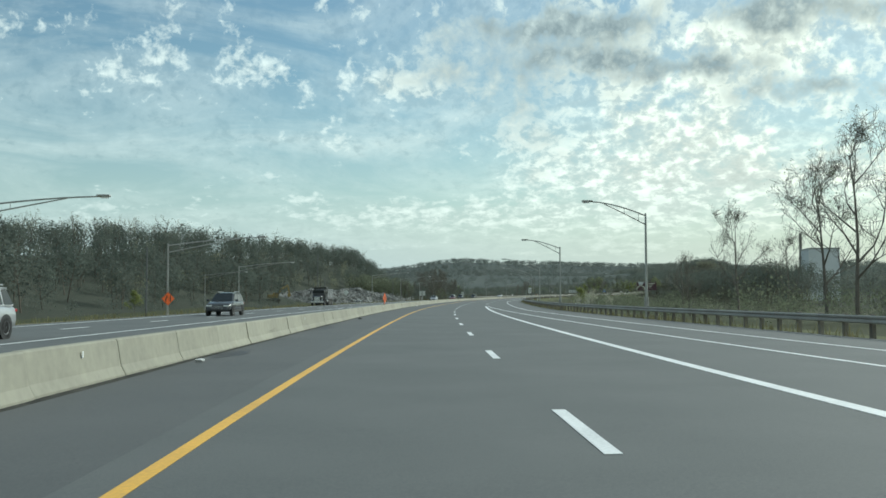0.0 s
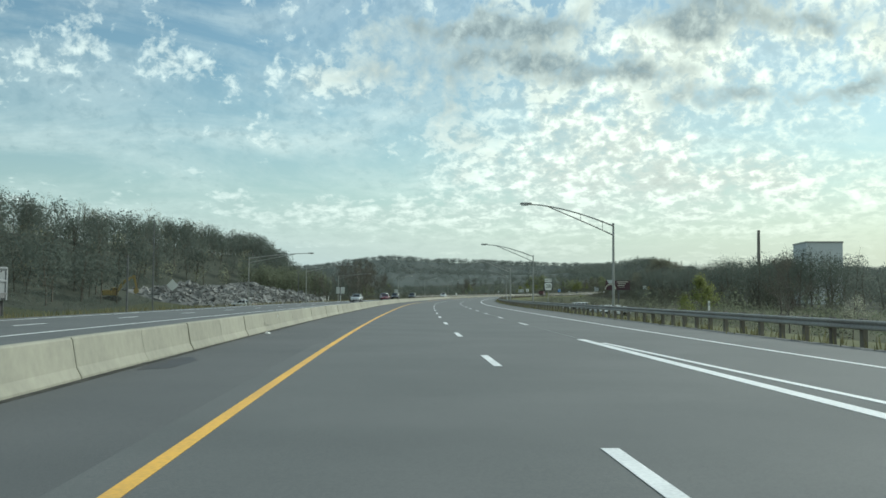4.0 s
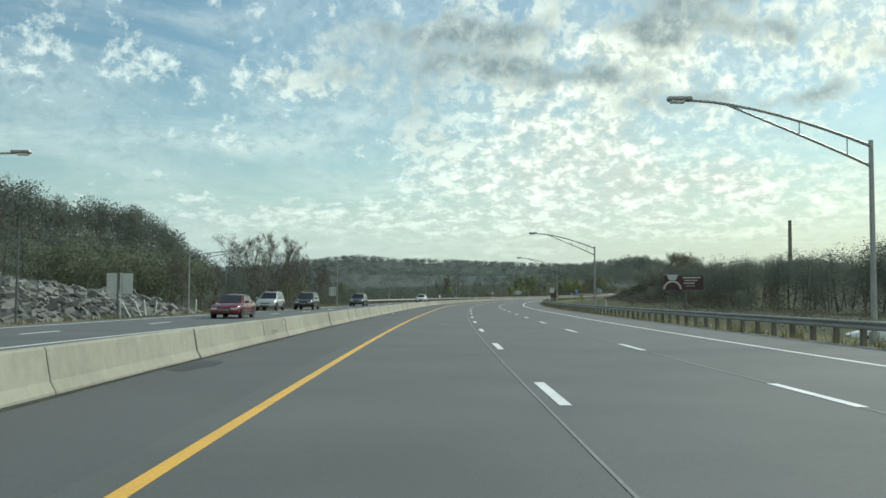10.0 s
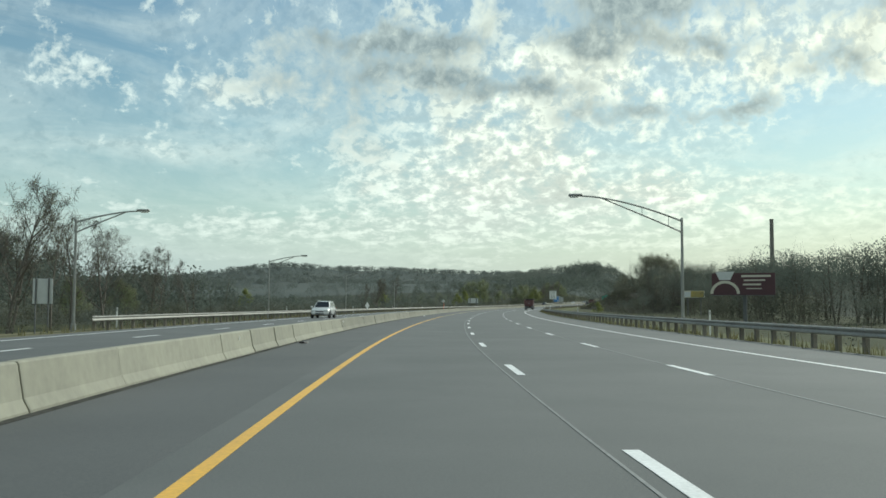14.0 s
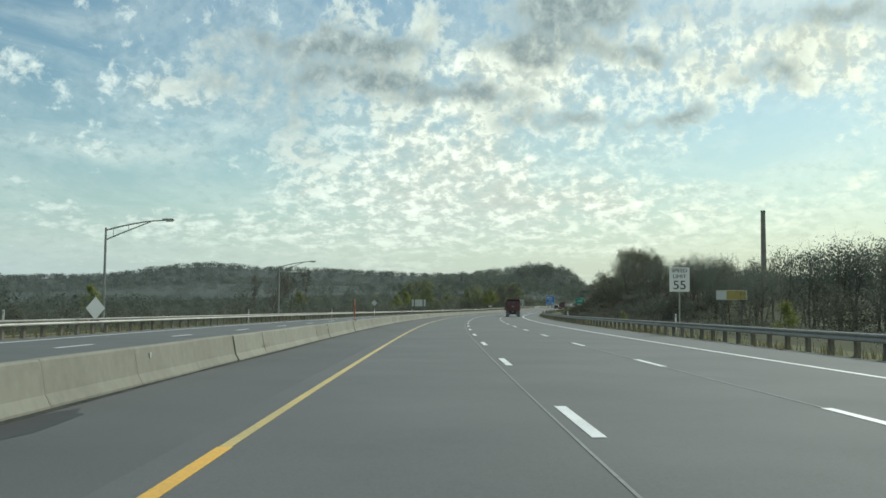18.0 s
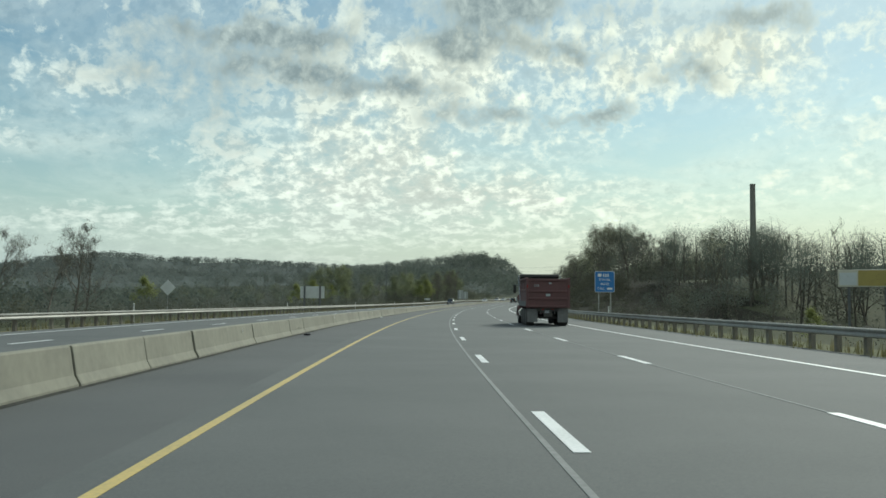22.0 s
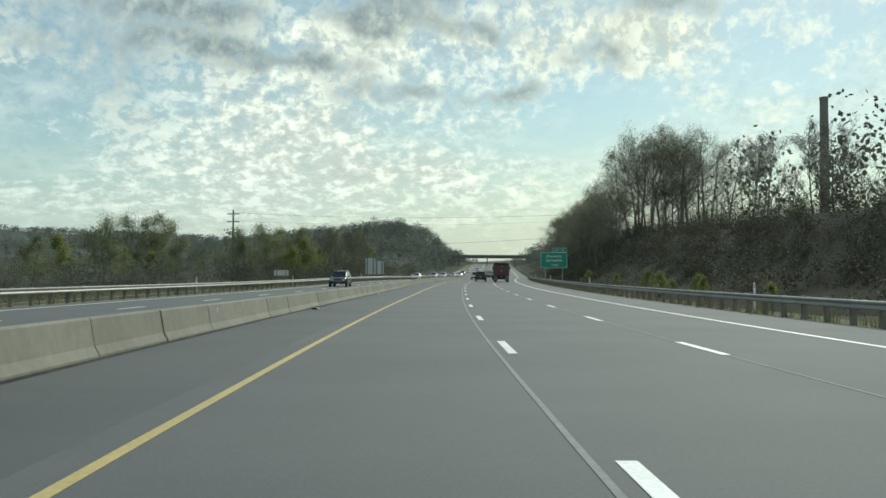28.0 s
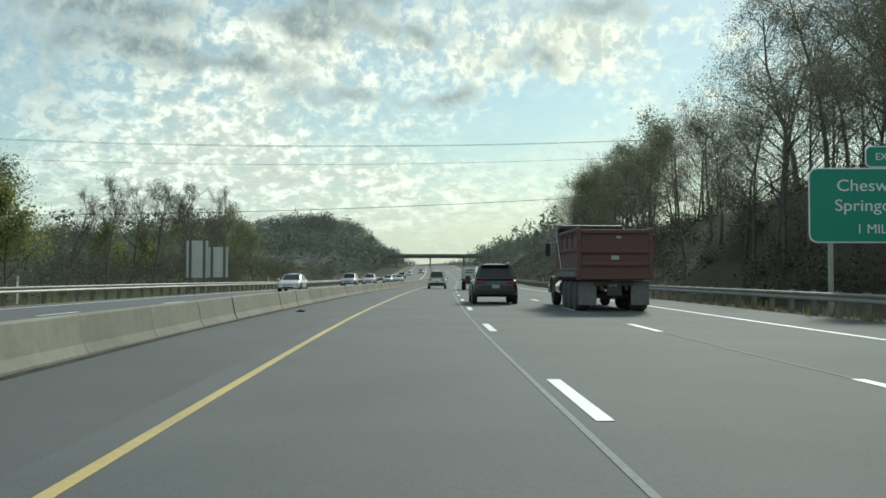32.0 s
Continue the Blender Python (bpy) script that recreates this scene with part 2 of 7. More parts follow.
TAR = material("damp_tar", (0.03, 0.03, 0.032), (0.055, 0.055, 0.057), 0.6, 0, 1.2, 25)
PALE_SEAM = material("worn_seam", (0.17, 0.18, 0.18), (0.27, 0.28, 0.28), 0.85, 0, 0.25, 12)
PAINT_WHITE = material("road_paint_white", (0.80, 0.81, 0.82), (0.55, 0.56, 0.57), 0.6, 0, 0.8, 22, 0.1, mid=0.56)
PAINT_YELLOW = material("road_paint_yellow", (0.80, 0.46, 0.06), (0.55, 0.32, 0.07), 0.6, 0, 0.5, 22, 0.1, mid=0.54)
PAINT_OLD_YELLOW = material("worn_yellow_paint", (0.62, 0.47, 0.17), (0.40, 0.33, 0.16), 0.7, 0, 0.5, 22, 0.1, mid=0.52)
CONCRETE_DARKER = material("darker_concrete", (0.302, 0.292, 0.235), (0.228, 0.221, 0.184), 0.9, 0, 0.5, 5, 0.06, 60, spread=0.10)
CONCRETE = material("concrete", (0.375, 0.362, 0.292), (0.290, 0.281, 0.230), 0.9, 0, 0.5, 5, 0.06, 60, spread=0.10)
CONCRETE_GREY = material("grey_cladding", (0.60, 0.63, 0.64), (0.54, 0.57, 0.58), 0.7, 0, 0.15, 2)
STEEL_DARK = material("weathered_dark_steel", (0.10, 0.11, 0.115), (0.16, 0.165, 0.17), 0.6, 0.3, 1.5, 16)
DARK_CONCRETE = material("weathered_bridge_concrete", (0.20, 0.20, 0.19), (0.13, 0.13, 0.125), 0.9, 0, 0.3, 4)
DIRT = material("road_dirt", (0.035, 0.036, 0.034), (0.095, 0.093, 0.085), 0.95, 0, 1.3, 9, spec=0.1)
DRY_GRASS = material("dry_grass", (0.17, 0.17, 0.085), (0.25, 0.225, 0.13), 0.9, 0, 0.2, 3, spread=0.3, per="island", spec=0.08, thin=0.3)
MAROON = material("maroon_board", (0.085, 0.036, 0.045), (0.066, 0.032, 0.038), 0.6, 0, 0.6, 8)
CREAM = material("cream_board", (0.60, 0.58, 0.48), (0.52, 0.50, 0.42), 0.6, 0, 0.6, 8)
MUSTARD = material("mustard_board", (0.42, 0.34, 0.10), (0.36, 0.29, 0.09), 0.6, 0, 0.6, 8)
STAIN = material("concrete_stain", (0.20, 0.19, 0.16), (0.30, 0.28, 0.24), 0.95, 0, 3, 20)
GRASS = material("rough_grass", (0.055, 0.064, 0.036), (0.085, 0.086, 0.052), 0.95, 0, 0.08, 2.0, 0.8, 6, spec=0.08)
GRAVEL = material("grassy_verge", (0.095, 0.108, 0.052), (0.15, 0.148, 0.085), 0.95, 0, 0.3, 9, 0.8, 12, spec=0.08)
DRY_VERGE = material("dry_grass_verge", (0.155, 0.150, 0.088), (0.215, 0.198, 0.130), 0.95, 0, 0.3, 9, 0.8, 12, spec=0.08)
STEEL = material("galvanised_steel", (0.42, 0.43, 0.42), (0.28, 0.28, 0.27), 0.5, 0.6, 1.5, 18, spread=0.1)
RAIL = material("guardrail_steel", (0.36, 0.36, 0.34), (0.24, 0.23, 0.21), 0.6, 0.35, 0.6, 10)
POST = material("weathered_post", (0.15, 0.138, 0.12), (0.23, 0.215, 0.19), 0.9, 0, 4, 30, spread=0.25, spec=0.08)
BARK = material("bark", (0.096, 0.087, 0.074), (0.150, 0.136, 0.115), 0.95, 0, 1.5, 14, 0.5, spec=0.08)
BARK_DARK = material("grey_brown_bark", (0.12, 0.112, 0.10), (0.19, 0.175, 0.155), 0.95, 0, 1.5, 14, 0.5, spec=0.08)
WOOD_FLOOR = material("woodland_floor", (0.056, 0.064, 0.052), (0.080, 0.084, 0.068), 0.95, 0, 0.05, 0.8, 0.8, 3, spec=0.05)
# distance haze is put into this colour: paler and bluer than the near floor
FAR_FLOOR = material("haze_tinted_floor", (0.098, 0.116, 0.110), (0.118, 0.130, 0.122), 0.95, 0, 0.01, 0.15, spec=0.05)
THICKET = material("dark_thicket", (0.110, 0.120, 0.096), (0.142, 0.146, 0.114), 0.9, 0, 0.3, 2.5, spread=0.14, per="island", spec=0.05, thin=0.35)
# shade among dense creepers is put into this near-black ground colour
BRAMBLE_SOIL = material("self_shaded_litter", (0.017, 0.019, 0.014), (0.036, 0.035, 0.026), 0.95, 0, 0.5, 3.5, 0.9, 5, spec=0.05)
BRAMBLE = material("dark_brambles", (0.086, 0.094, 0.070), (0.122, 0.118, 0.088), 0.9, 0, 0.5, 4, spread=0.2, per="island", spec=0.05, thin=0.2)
LEAF = material("spring_leaves", (0.162, 0.190, 0.128), (0.205, 0.222, 0.156), 0.8, 0, 0.25, 2.5, spread=0.14, per="island", spec=0.08, thin=0.5)
LEAF_FRESH = material("fresh_yellow_green_leaves", (0.225, 0.258, 0.140), (0.275, 0.300, 0.175), 0.8, 0, 0.25, 2.5, spread=0.14, per="island", spec=0.08, thin=0.5)
WHITE_PETAL = material("white_blossom", (0.55, 0.55, 0.47), (0.36, 0.38, 0.27), 0.8, 0, 0.8, 6, spread=0.25, per="island", spec=0.08, thin=0.4)
LEAF_LIGHT = material("bright_leaves", (0.22, 0.255, 0.085), (0.29, 0.31, 0.125), 0.8, 0, 0.25, 2.5, spread=0.3, per="island", spec=0.08, thin=0.45)
LEAF_BUD = material("budding_twigs", (0.250, 0.258, 0.190), (0.280, 0.295, 0.200), 0.9, 0, 0.25, 2.5, spread=0.14, per="island", spec=0.08, thin=0.6)
# haze is put into three leaf colours, least on the hillside ones
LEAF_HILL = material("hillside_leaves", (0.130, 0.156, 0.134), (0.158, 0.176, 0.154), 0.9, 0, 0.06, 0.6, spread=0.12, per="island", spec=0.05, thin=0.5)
LEAF_HAZE = material("haze_tinted_leaves", (0.170, 0.196, 0.172), (0.202, 0.220, 0.194), 0.9, 0, 0.03, 0.4, spread=0.09, per="island", spec=0.05, thin=0.5)
LEAF_FAR = material("far_haze_leaves", (0.165, 0.192, 0.180), (0.190, 0.208, 0.194), 0.9, 0, 0.02, 0.3, spread=0.06, per="island", spec=0.05, thin=0.5)
ROCK = material("broken_rock", (0.30, 0.30, 0.29), (0.17, 0.17, 0.165), 0.9, 0, 0.5, 6, 0.6, 10, spread=0.3, per="island", spec=0.08)
SIGN_BACK = material("aluminium_sign_back", (0.62, 0.64, 0.64), (0.50, 0.52, 0.52), 0.45, 0.4, 1.5, 20)
BRICK = material("stack_brick", (0.17, 0.165, 0.15), (0.24, 0.23, 0.205), 0.9, 0, 0.2, 3)
GREEN_SIGN = material("green_sign_sheeting", (0.02, 0.24, 0.17), (0.03, 0.28, 0.20), 0.45, 0, 1, 20)
BLUE_SIGN = material("blue_sign_sheeting", (0.03, 0.16, 0.46), (0.04, 0.19, 0.50), 0.45, 0, 1, 20)
WHITE = material("white_sheeting", (0.80, 0.81, 0.80), (0.74, 0.75, 0.74), 0.5, 0, 1, 20)
BLACK = material("black_sheeting", (0.02, 0.02, 0.02), (0.03, 0.03, 0.03), 0.5, 0, 1, 20)
ORANGE = material("orange_sheeting", (1.0, 0.20, 0.045), (0.95, 0.17, 0.04), 0.5, 0, 2, 20)


# ---- building helpers ----
def mesh_from(name, verts, faces, mats, smooth=False):
    me = bpy.data.meshes.new(name)
    me.from_pydata([tuple(map(float, v)) for v in verts], [], [tuple(map(int, f)) for f in faces])
    for m in (mats if isinstance(mats, (list, tuple)) else [mats]):
        me.materials.append(m)
    if smooth:
        me.polygons.foreach_set("use_smooth", [True] * len(me.polygons))
    me.update()
    return me


def mesh_quads(name, v, f, m, smooth=False, normals=None):
    """A mesh out of two arrays: n x 3 places and n x 4 corners."""
    me = bpy.data.meshes.new(name)
    v, f = np.asarray(v, np.float32), np.asarray(f, np.int32)
    k = f.shape[1]
    me.vertices.add(len(v))
    me.vertices.foreach_set("co", v.ravel())
    me.loops.add(f.size)
    me.loops.foreach_set("vertex_index", f.ravel())
    me.polygons.add(len(f))
    me.polygons.foreach_set("loop_start", np.arange(0, f.size, k, dtype=np.int32))
    me.materials.append(m)
    if smooth:
        me.polygons.foreach_set("use_smooth", np.ones(len(f), bool))
    me.update(calc_edges=True)
    if normals is not None:
        me.attributes.new("custom_normal", "FLOAT_VECTOR", "POINT").data.foreach_set("vector", np.asarray(normals, np.float32).ravel())
    return me


def crown_normals(v, h, seed):
    """Leaves shade as the round crown does that they make up: outward normals, a little uneven, and quads that face outward."""
    q = v.reshape(-1, 4, 3)
    c = q.mean(1)
    out = c * (1, 1, 0.75) - (0, 0, 0.75 * 0.5 * h)
    out /= np.linalg.norm(out, axis=1)[:, None] + 1e-9
    out = out + np.random.default_rng(seed).normal(0, 0.28, out.shape)
    out /= np.linalg.norm(out, axis=1)[:, None] + 1e-9
    g = np.cross(q[:, 1] - q[:, 0], q[:, 3] - q[:, 0])
    flip = (g * out).sum(1) < 0
    q = np.where(flip[:, None, None], q[:, ::-1], q)
    return q.reshape(-1, 3), np.repeat(out, 4, 0)


def part(name, bm, mat, parent, label=""):
    """A bmesh or a mesh as one object under a thing or a part."""
    if isinstance(bm, bmesh.types.BMesh):
        me = bpy.data.meshes.new(name)
        bm.to_mesh(me)
        bm.free()
        if mat:
            me.materials.append(mat)
    else:
        me = bm
    ob = new(name, me)
    ob.parent = parent
    if label:
        ob["label"] = label
    return ob


def thing(name, label, category, m=None, group="", kind=""):
    ob = tagged(new(name), label, category, group, kind)
    if m is not None:
        ob.matrix_world = m
    return ob


def box(bm, cx, cy, cz, sx, sy, sz, bevel=0.0, rot=None):
    """A box with bevelled edges added to a bmesh, by its centre and sizes."""
    r = bmesh.ops.create_cube(bm, size=1.0)
    vs = r["verts"]
    bmesh.ops.scale(bm, vec=(sx, sy, sz), verts=vs)
    if bevel:
        es = list({e for v in vs for e in v.link_edges})
        r = bmesh.ops.bevel(bm, geom=es, offset=bevel, segments=2, affect="EDGES", profile=0.5)
        vs = list({v for f in r["faces"] for v in f.verts} | {v for v in vs if v.is_valid})
    if rot is not None:
        bmesh.ops.transform(bm, matrix=rot, verts=vs)
    bmesh.ops.translate(bm, vec=(cx, cy, cz), verts=vs)
    return vs


def boxes(*args, bevel=0.0):
    bm = bmesh.new()
    for a in args:
        box(bm, *a, bevel=bevel)
    return bm


def tube(bm, p0, p1, r0, r1, sides=8, cap=True):
    p0, p1 = Vector(p0), Vector(p1)
    d = p1 - p0
    q = d.to_track_quat("Z", "Y").to_matrix().to_4x4()
    m = Matrix.Translation((p0 + p1) / 2) @ q
    bmesh.ops.create_cone(bm, cap_ends=cap, segments=sides, radius1=r0, radius2=r1, depth=d.length, matrix=m)


def prism(bm, outline, y0, y1):
    """An outline in x and z pushed along y."""
    a = [bm.verts.new((x, y0, z)) for x, z in outline]
    b = [bm.verts.new((x, y1, z)) for x, z in outline]
    n = len(a)
    bm.faces.new(a)
    bm.faces.new(b[::-1])
    for i in range(n):
        bm.faces.new((a[i], b[i], b[(i + 1) % n], a[(i + 1) % n]))
    bmesh.ops.recalc_face_normals(bm, faces=bm.faces)


# ---- the line of the road: its heading, by the distance along the yellow line ----
HEADING = ((-400, 18.0), (-40, 4.5), (0, 2.20), (20, 1.09), (40, 0.63), (60, 0.18), (80, -0.50), (100, -1.38), (120, -2.12), (140, -2.74), (160,
           -3.16), (180, -3.45), (200, -3.72), (220, -4.33), (240, -5.32), (260, -6.08), (280, -6.70), (300, -7.37), (320, -8.02), (340, -7.98), (360, -8.64),
           (380, -9.74), (400, -11.16), (420, -11.90), (440, -12.69), (460, -13.48), (480, -14.18), (500, -14.45), (520, -15.03), (540, -15.75), (560, -16.77),
           (580, -17.36), (600, -18.12), (620, -18.90), (640, -19.76), (660, -20.40), (680, -20.95), (700, -21.53), (720, -22.16), (740, -22.98), (760, -23.90),
           (780, -24.80), (800, -25.43), (820, -25.61), (840, -25.97), (860, -26.46), (864, -26.80), (880, -27.2), (900, -28.4), (930, -28.7), (950, -29.1), (1000, -29.8), (1050, -29.4),
           (1100, -28.3), (1300, -27.5), (4000, -27.5))
# its height along the way
RISE = ((-400, 3.0), (0, 0.0), (40, -0.28), (80, -0.5), (120, -0.67), (160, -0.84), (200, -1.01), (240, -1.17), (280, -1.3), (320, -1.4), (360, -1.48), (400, -1.52), (480, -1.54),
        (560, -1.49), (600, -1.44), (640, -1.37), (680, -1.28), (720, -1.14), (760, -0.95), (800, -0.68), (840, -0.29), (864, 0.05), (880, 0.27), (900, 0.53), (915, 0.70), (947, 0.97), (989, 1.31), (1040, 2.05),
        (1095, 2.9), (1200, 5.5), (1300, 9.0), (1400, 12.6), (1500, 16.0), (2600, 40.0))
_s = np.arange(-400.0, 2600.0, 1.0)
_h = np.radians(np.interp(_s, [a for a, b in HEADING], [b for a, b in HEADING]))
_x = np.concatenate([[0], np.cumsum(-np.sin((_h[1:] + _h[:-1]) / 2))])
_y = np.concatenate([[0], np.cumsum(np.cos((_h[1:] + _h[:-1]) / 2))])
_i0 = int(np.argmin(abs(_s)))
_x, _y = _x - _x[_i0] - 1.997, _y - _y[_i0] + 0.005
_z = np.interp(_s, [a for a, b in RISE], [b for a, b in RISE])
_z = np.convolve(np.pad(_z, 30, mode="edge"), np.ones(61) / 61, "valid")


def at(s, lat=0.0, z=0.0):
    """The place that lies s metres along the road and lat metres to the right of the yellow line."""
    h = np.interp(s, _s, _h)
    return Vector((np.interp(s, _s, _x) + np.cos(h) * lat, np.interp(s, _s, _y) + np.sin(h) * lat, z + np.interp(s, _s, _z)))


def stand(s, lat, z=0.0, turn=0.0):
    """The pose of a thing there, with its y axis along the road."""
    p = at(s, lat, z)
    slope = math.degrees(math.atan((np.interp(s + 2, _s, _z) - np.interp(s - 2, _s, _z)) / 4))
    return pose(p.x, p.y, p.z, 0, 0, math.degrees(np.interp(s, _s, _h))) @ pose(0, 0, 0, slope, 0, 0) @ pose(0, 0, 0, 0, 0, turn)


def road_sl(px, py):
    """Distance along the road and to its right, for arrays of places."""
    px, py = np.asarray(px, float), np.asarray(py, float)
    sx, sy, sh, ss = _x[::10], _y[::10], _h[::10], _s[::10]
    i = np.argmin((px[..., None] - sx) ** 2 + (py[..., None] - sy) ** 2, axis=-1)
    dx, dy, h = px - sx[i], py - sy[i], sh[i]
    return ss[i] + (-np.sin(h) * dx + np.cos(h) * dy), np.cos(h) * dx + np.sin(h) * dy


def ribbon(name, s0, s1, profile, mat, step=5.0, smooth=False):
    """A mesh swept along the road: profile is a list of (lat, z), or a function of s that gives one."""
    n = max(2, int(round((s1 - s0) / step)) + 1)
    vs, fs, k = [], [], 0
    for i, s in enumerate(np.linspace(s0, s1, n)):
        pr = profile(s) if callable(profile) else profile
        k = len(pr)
        vs += [at(s, a, z) for a, z in pr]
        if i:
            for j in range(k - 1):
                a = (i - 1) * k + j
                fs.append((a, a + 1, a + k + 1, a + k))
    return mesh_from(name, vs, fs, mat, smooth)


# ---- ground, with the hills ----
def smooth_step(a, b, x):
    t = np.clip((x - a) / (b - a), 0, 1)
    return t * t * (3 - 2 * t)


def wavy(x, y, k=1.0):
    return (np.sin(x * 0.021 * k + 1.3) * np.cos(y * 0.017 * k - 0.4) + 0.6 * np.sin(x * 0.047 * k + y * 0.039 * k) + 0.35 * np.sin(x * 0.11 * k - y * 0.09 * k + 2)) / 1.6


def land(x, y):
    """The height of the land."""
    s, lat = road_sl(x, y)
    z = np.full(np.shape(x), -0.35)
    # wooded hill beyond the opposite carriageway
    up = smooth_step(-58, -125, lat) * smooth_step(-330, -190, lat) * smooth_step(-500, -200, s) * smooth_step(5, -70, s - 372 + 1.9 * lat)
    z = z + up * (13 + 8 * smooth_step(200, 380, s) + 1.5 * wavy(x, y))
    # fields and woods fall a little to the right, rise again as a bank near the smokestack
    z = z - 2.2 * smooth_step(19, 40, lat) * smooth_step(830, 700, s) * smooth_step(60, 140, s)
    z = z + (7.0 + 1.8 * smooth_step(840, 930, s) + 0.8 * wavy(x, y)) * smooth_step(18.5, 34, lat) * smooth_step(738, 815, s) * smooth_step(1500, 1250, s)
    z = z + 6 * smooth_step(60, 160, lat) * smooth_step(780, 900, s)
    # lower ground on the opposite side further on, then a bank
    z = z - 1.6 * smooth_step(-21, -40, lat) * smooth_step(1000, 900, s)
    z = z + 8 * smooth_step(-26, -80, lat) * smooth_step(990, 1150, s)
    # far ridge across the view, higher near its middle
    ridge = np.exp(-((y - 2100) / 330.0) ** 2)
    crest = np.interp(x, (-900, -400, -230, -170, -110, -60, -10, 35, 80, 130, 260, 400, 600, 1600), (26, 32, 40, 40, 44, 54, 62, 66, 63, 58, 58, 53, 49, 47))
    z = z + ridge * (crest + 1.5 * wavy(x, y, 1.0)) * smooth_step(20, 120, abs(lat))
    ridge2 = np.exp(-((y - 2900) / 380.0) ** 2)
    z = z + ridge2 * (44 + 6 * wavy(x, y, 0.25))
    # wooded hills either side of the cutting
    knoll = 21.5 * np.exp(-((x - 430) / 115.0) ** 2 - ((y - 1500) / 120.0) ** 2) + 26 * np.exp(-((x - 645) / 85.0) ** 2 - ((y - 1450) / 110.0) ** 2)
    z = z + knoll * smooth_step(22, 60, abs(lat))
    left = smooth_step(-420, -900, x) * (22 + 8 * wavy(x, y, 0.4))
    right = smooth_step(900, 1700, x) * (26 + 8 * wavy(x, y, 0.4))
    z = z + (left + right) * smooth_step(-900, -300, y)
    return np.where((lat > -22) & (lat < 20), np.minimum(z, -0.35), z) + np.interp(s, _s, _z) * smooth_step(900, 300, abs(lat)) * smooth_step(1800, 1480, s)


def axis(lo, hi, fine_lo, fine_hi, fine_step, grow=1.22):
    a = list(np.arange(fine_lo, fine_hi + 0.1, fine_step))
    st = fine_step
    while a[-1] < hi:
        st *= grow
        a.append(a[-1] + st)
    st = fine_step
    while a[0] > lo:
        st *= grow
        a.insert(0, a[0] - st)
    return np.array(a)


def make_ground():
    ax, ay = axis(-4600, 4600, -260, 520, 9.0), axis(-2500, 4600, -150, 1250, 9.0)
    gx, gy = np.meshgrid(ax, ay)
    gz = land(gx, gy)
    n, m = gx.shape
    v = np.stack([gx.ravel(), gy.ravel(), gz.ravel()], 1)
    i, j = np.meshgrid(np.arange(n - 1), np.arange(m - 1), indexing="ij")
    a = (i * m + j).ravel()
    f = np.stack([a, a + 1, a + m + 1, a + m], 1)
    me = mesh_quads("ground", v, f, GRASS, True)
    me.materials.append(WOOD_FLOOR)
    me.materials.append(BRAMBLE_SOIL)
    me.materials.append(FAR_FLOOR)
    c = v[f].mean(1)
    s, lat = road_sl(c[:, 0], c[:, 1])
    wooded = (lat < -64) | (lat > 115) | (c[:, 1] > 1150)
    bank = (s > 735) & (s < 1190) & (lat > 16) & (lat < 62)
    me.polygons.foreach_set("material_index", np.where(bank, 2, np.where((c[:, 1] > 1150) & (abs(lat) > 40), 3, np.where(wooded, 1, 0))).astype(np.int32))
    return tagged(new("ground", me), "grassy land with wooded hills either side of the highway", "ground", kind="structure")


ground = make_ground()

# ---- carriageways ----
S0, S1 = -60.0, 1500.0


def right_edge(s):
    """Where the white edge line on the right lies: the slip lane joins along the first stretch."""
    return 11.0 + 0.034 * max(0.0, 95.0 - s)


def rail_right(s):
    return right_edge(s) + 3.6


road = tagged(new("road", ribbon("road", S0, S1, lambda s: [(-0.45, -0.3), (-0.45, 0.0), (3.7, 0.0), (7.4, 0.0), (right_edge(s) + 0.3, 0.0), (right_edge(s) + 0.3, -0.3)], ASPHALT)),
              "grey asphalt carriageway of a three-lane highway", "road", kind="structure")
shoulder = tagged(new("shoulder_inner", ribbon("shoulder_inner", S0, S1, [(-3.7, -0.3), (-3.7, -0.012), (-0.45, -0.012), (-0.45, -0.3)], ASPHALT_DARK)),
                  "dark asphalt inner shoulder beside the concrete barrier", "shoulder", kind="structure")
shoulder_r = tagged(new("shoulder_outer", ribbon("shoulder_outer", S0, S1, lambda s: [(right_edge(s) + 0.3, -0.3), (right_edge(s) + 0.3, -0.01), (rail_right(s) - 0.2, -0.03), (rail_right(s) - 0.2, -0.3)], ASPHALT)),
                    "asphalt outer shoulder beside the guardrail", "shoulder", kind="structure")


def opp(s):
    """Where the dashed line between the oncoming lanes lies."""
    return float(np.interp(s, [0, 120, 275, 370, 800, 850, 1500], [-13.6, -13.6, -12.2, -10.1, -10.0, -9.3, -9.2]))


road_2 = tagged(new("road_opposite", ribbon("road_opposite", S0, S1, lambda s: [(opp(s) - 5.1, -0.3), (opp(s) - 5.1, -0.02), (opp(s) - 3.5, 0.0), (opp(s), 0.0), (opp(s) + 3.5, 0.0), (-3.7, 0.0), (-3.7, -0.3)], ASPHALT)),
                "grey asphalt carriageway for the oncoming traffic", "road", kind="structure")
verge_r = tagged(new("verge_right", ribbon("verge_right", S0, S1, lambda s: [(rail_right(s) - 0.25, -0.025), (rail_right(s) + 0.8, -0.12), (rail_right(s) + 4.5, -0.3), (rail_right(s) + 9, -0.8)], GRAVEL)),
                 "gravelly grass verge under the guardrail", "verge", kind="structure")
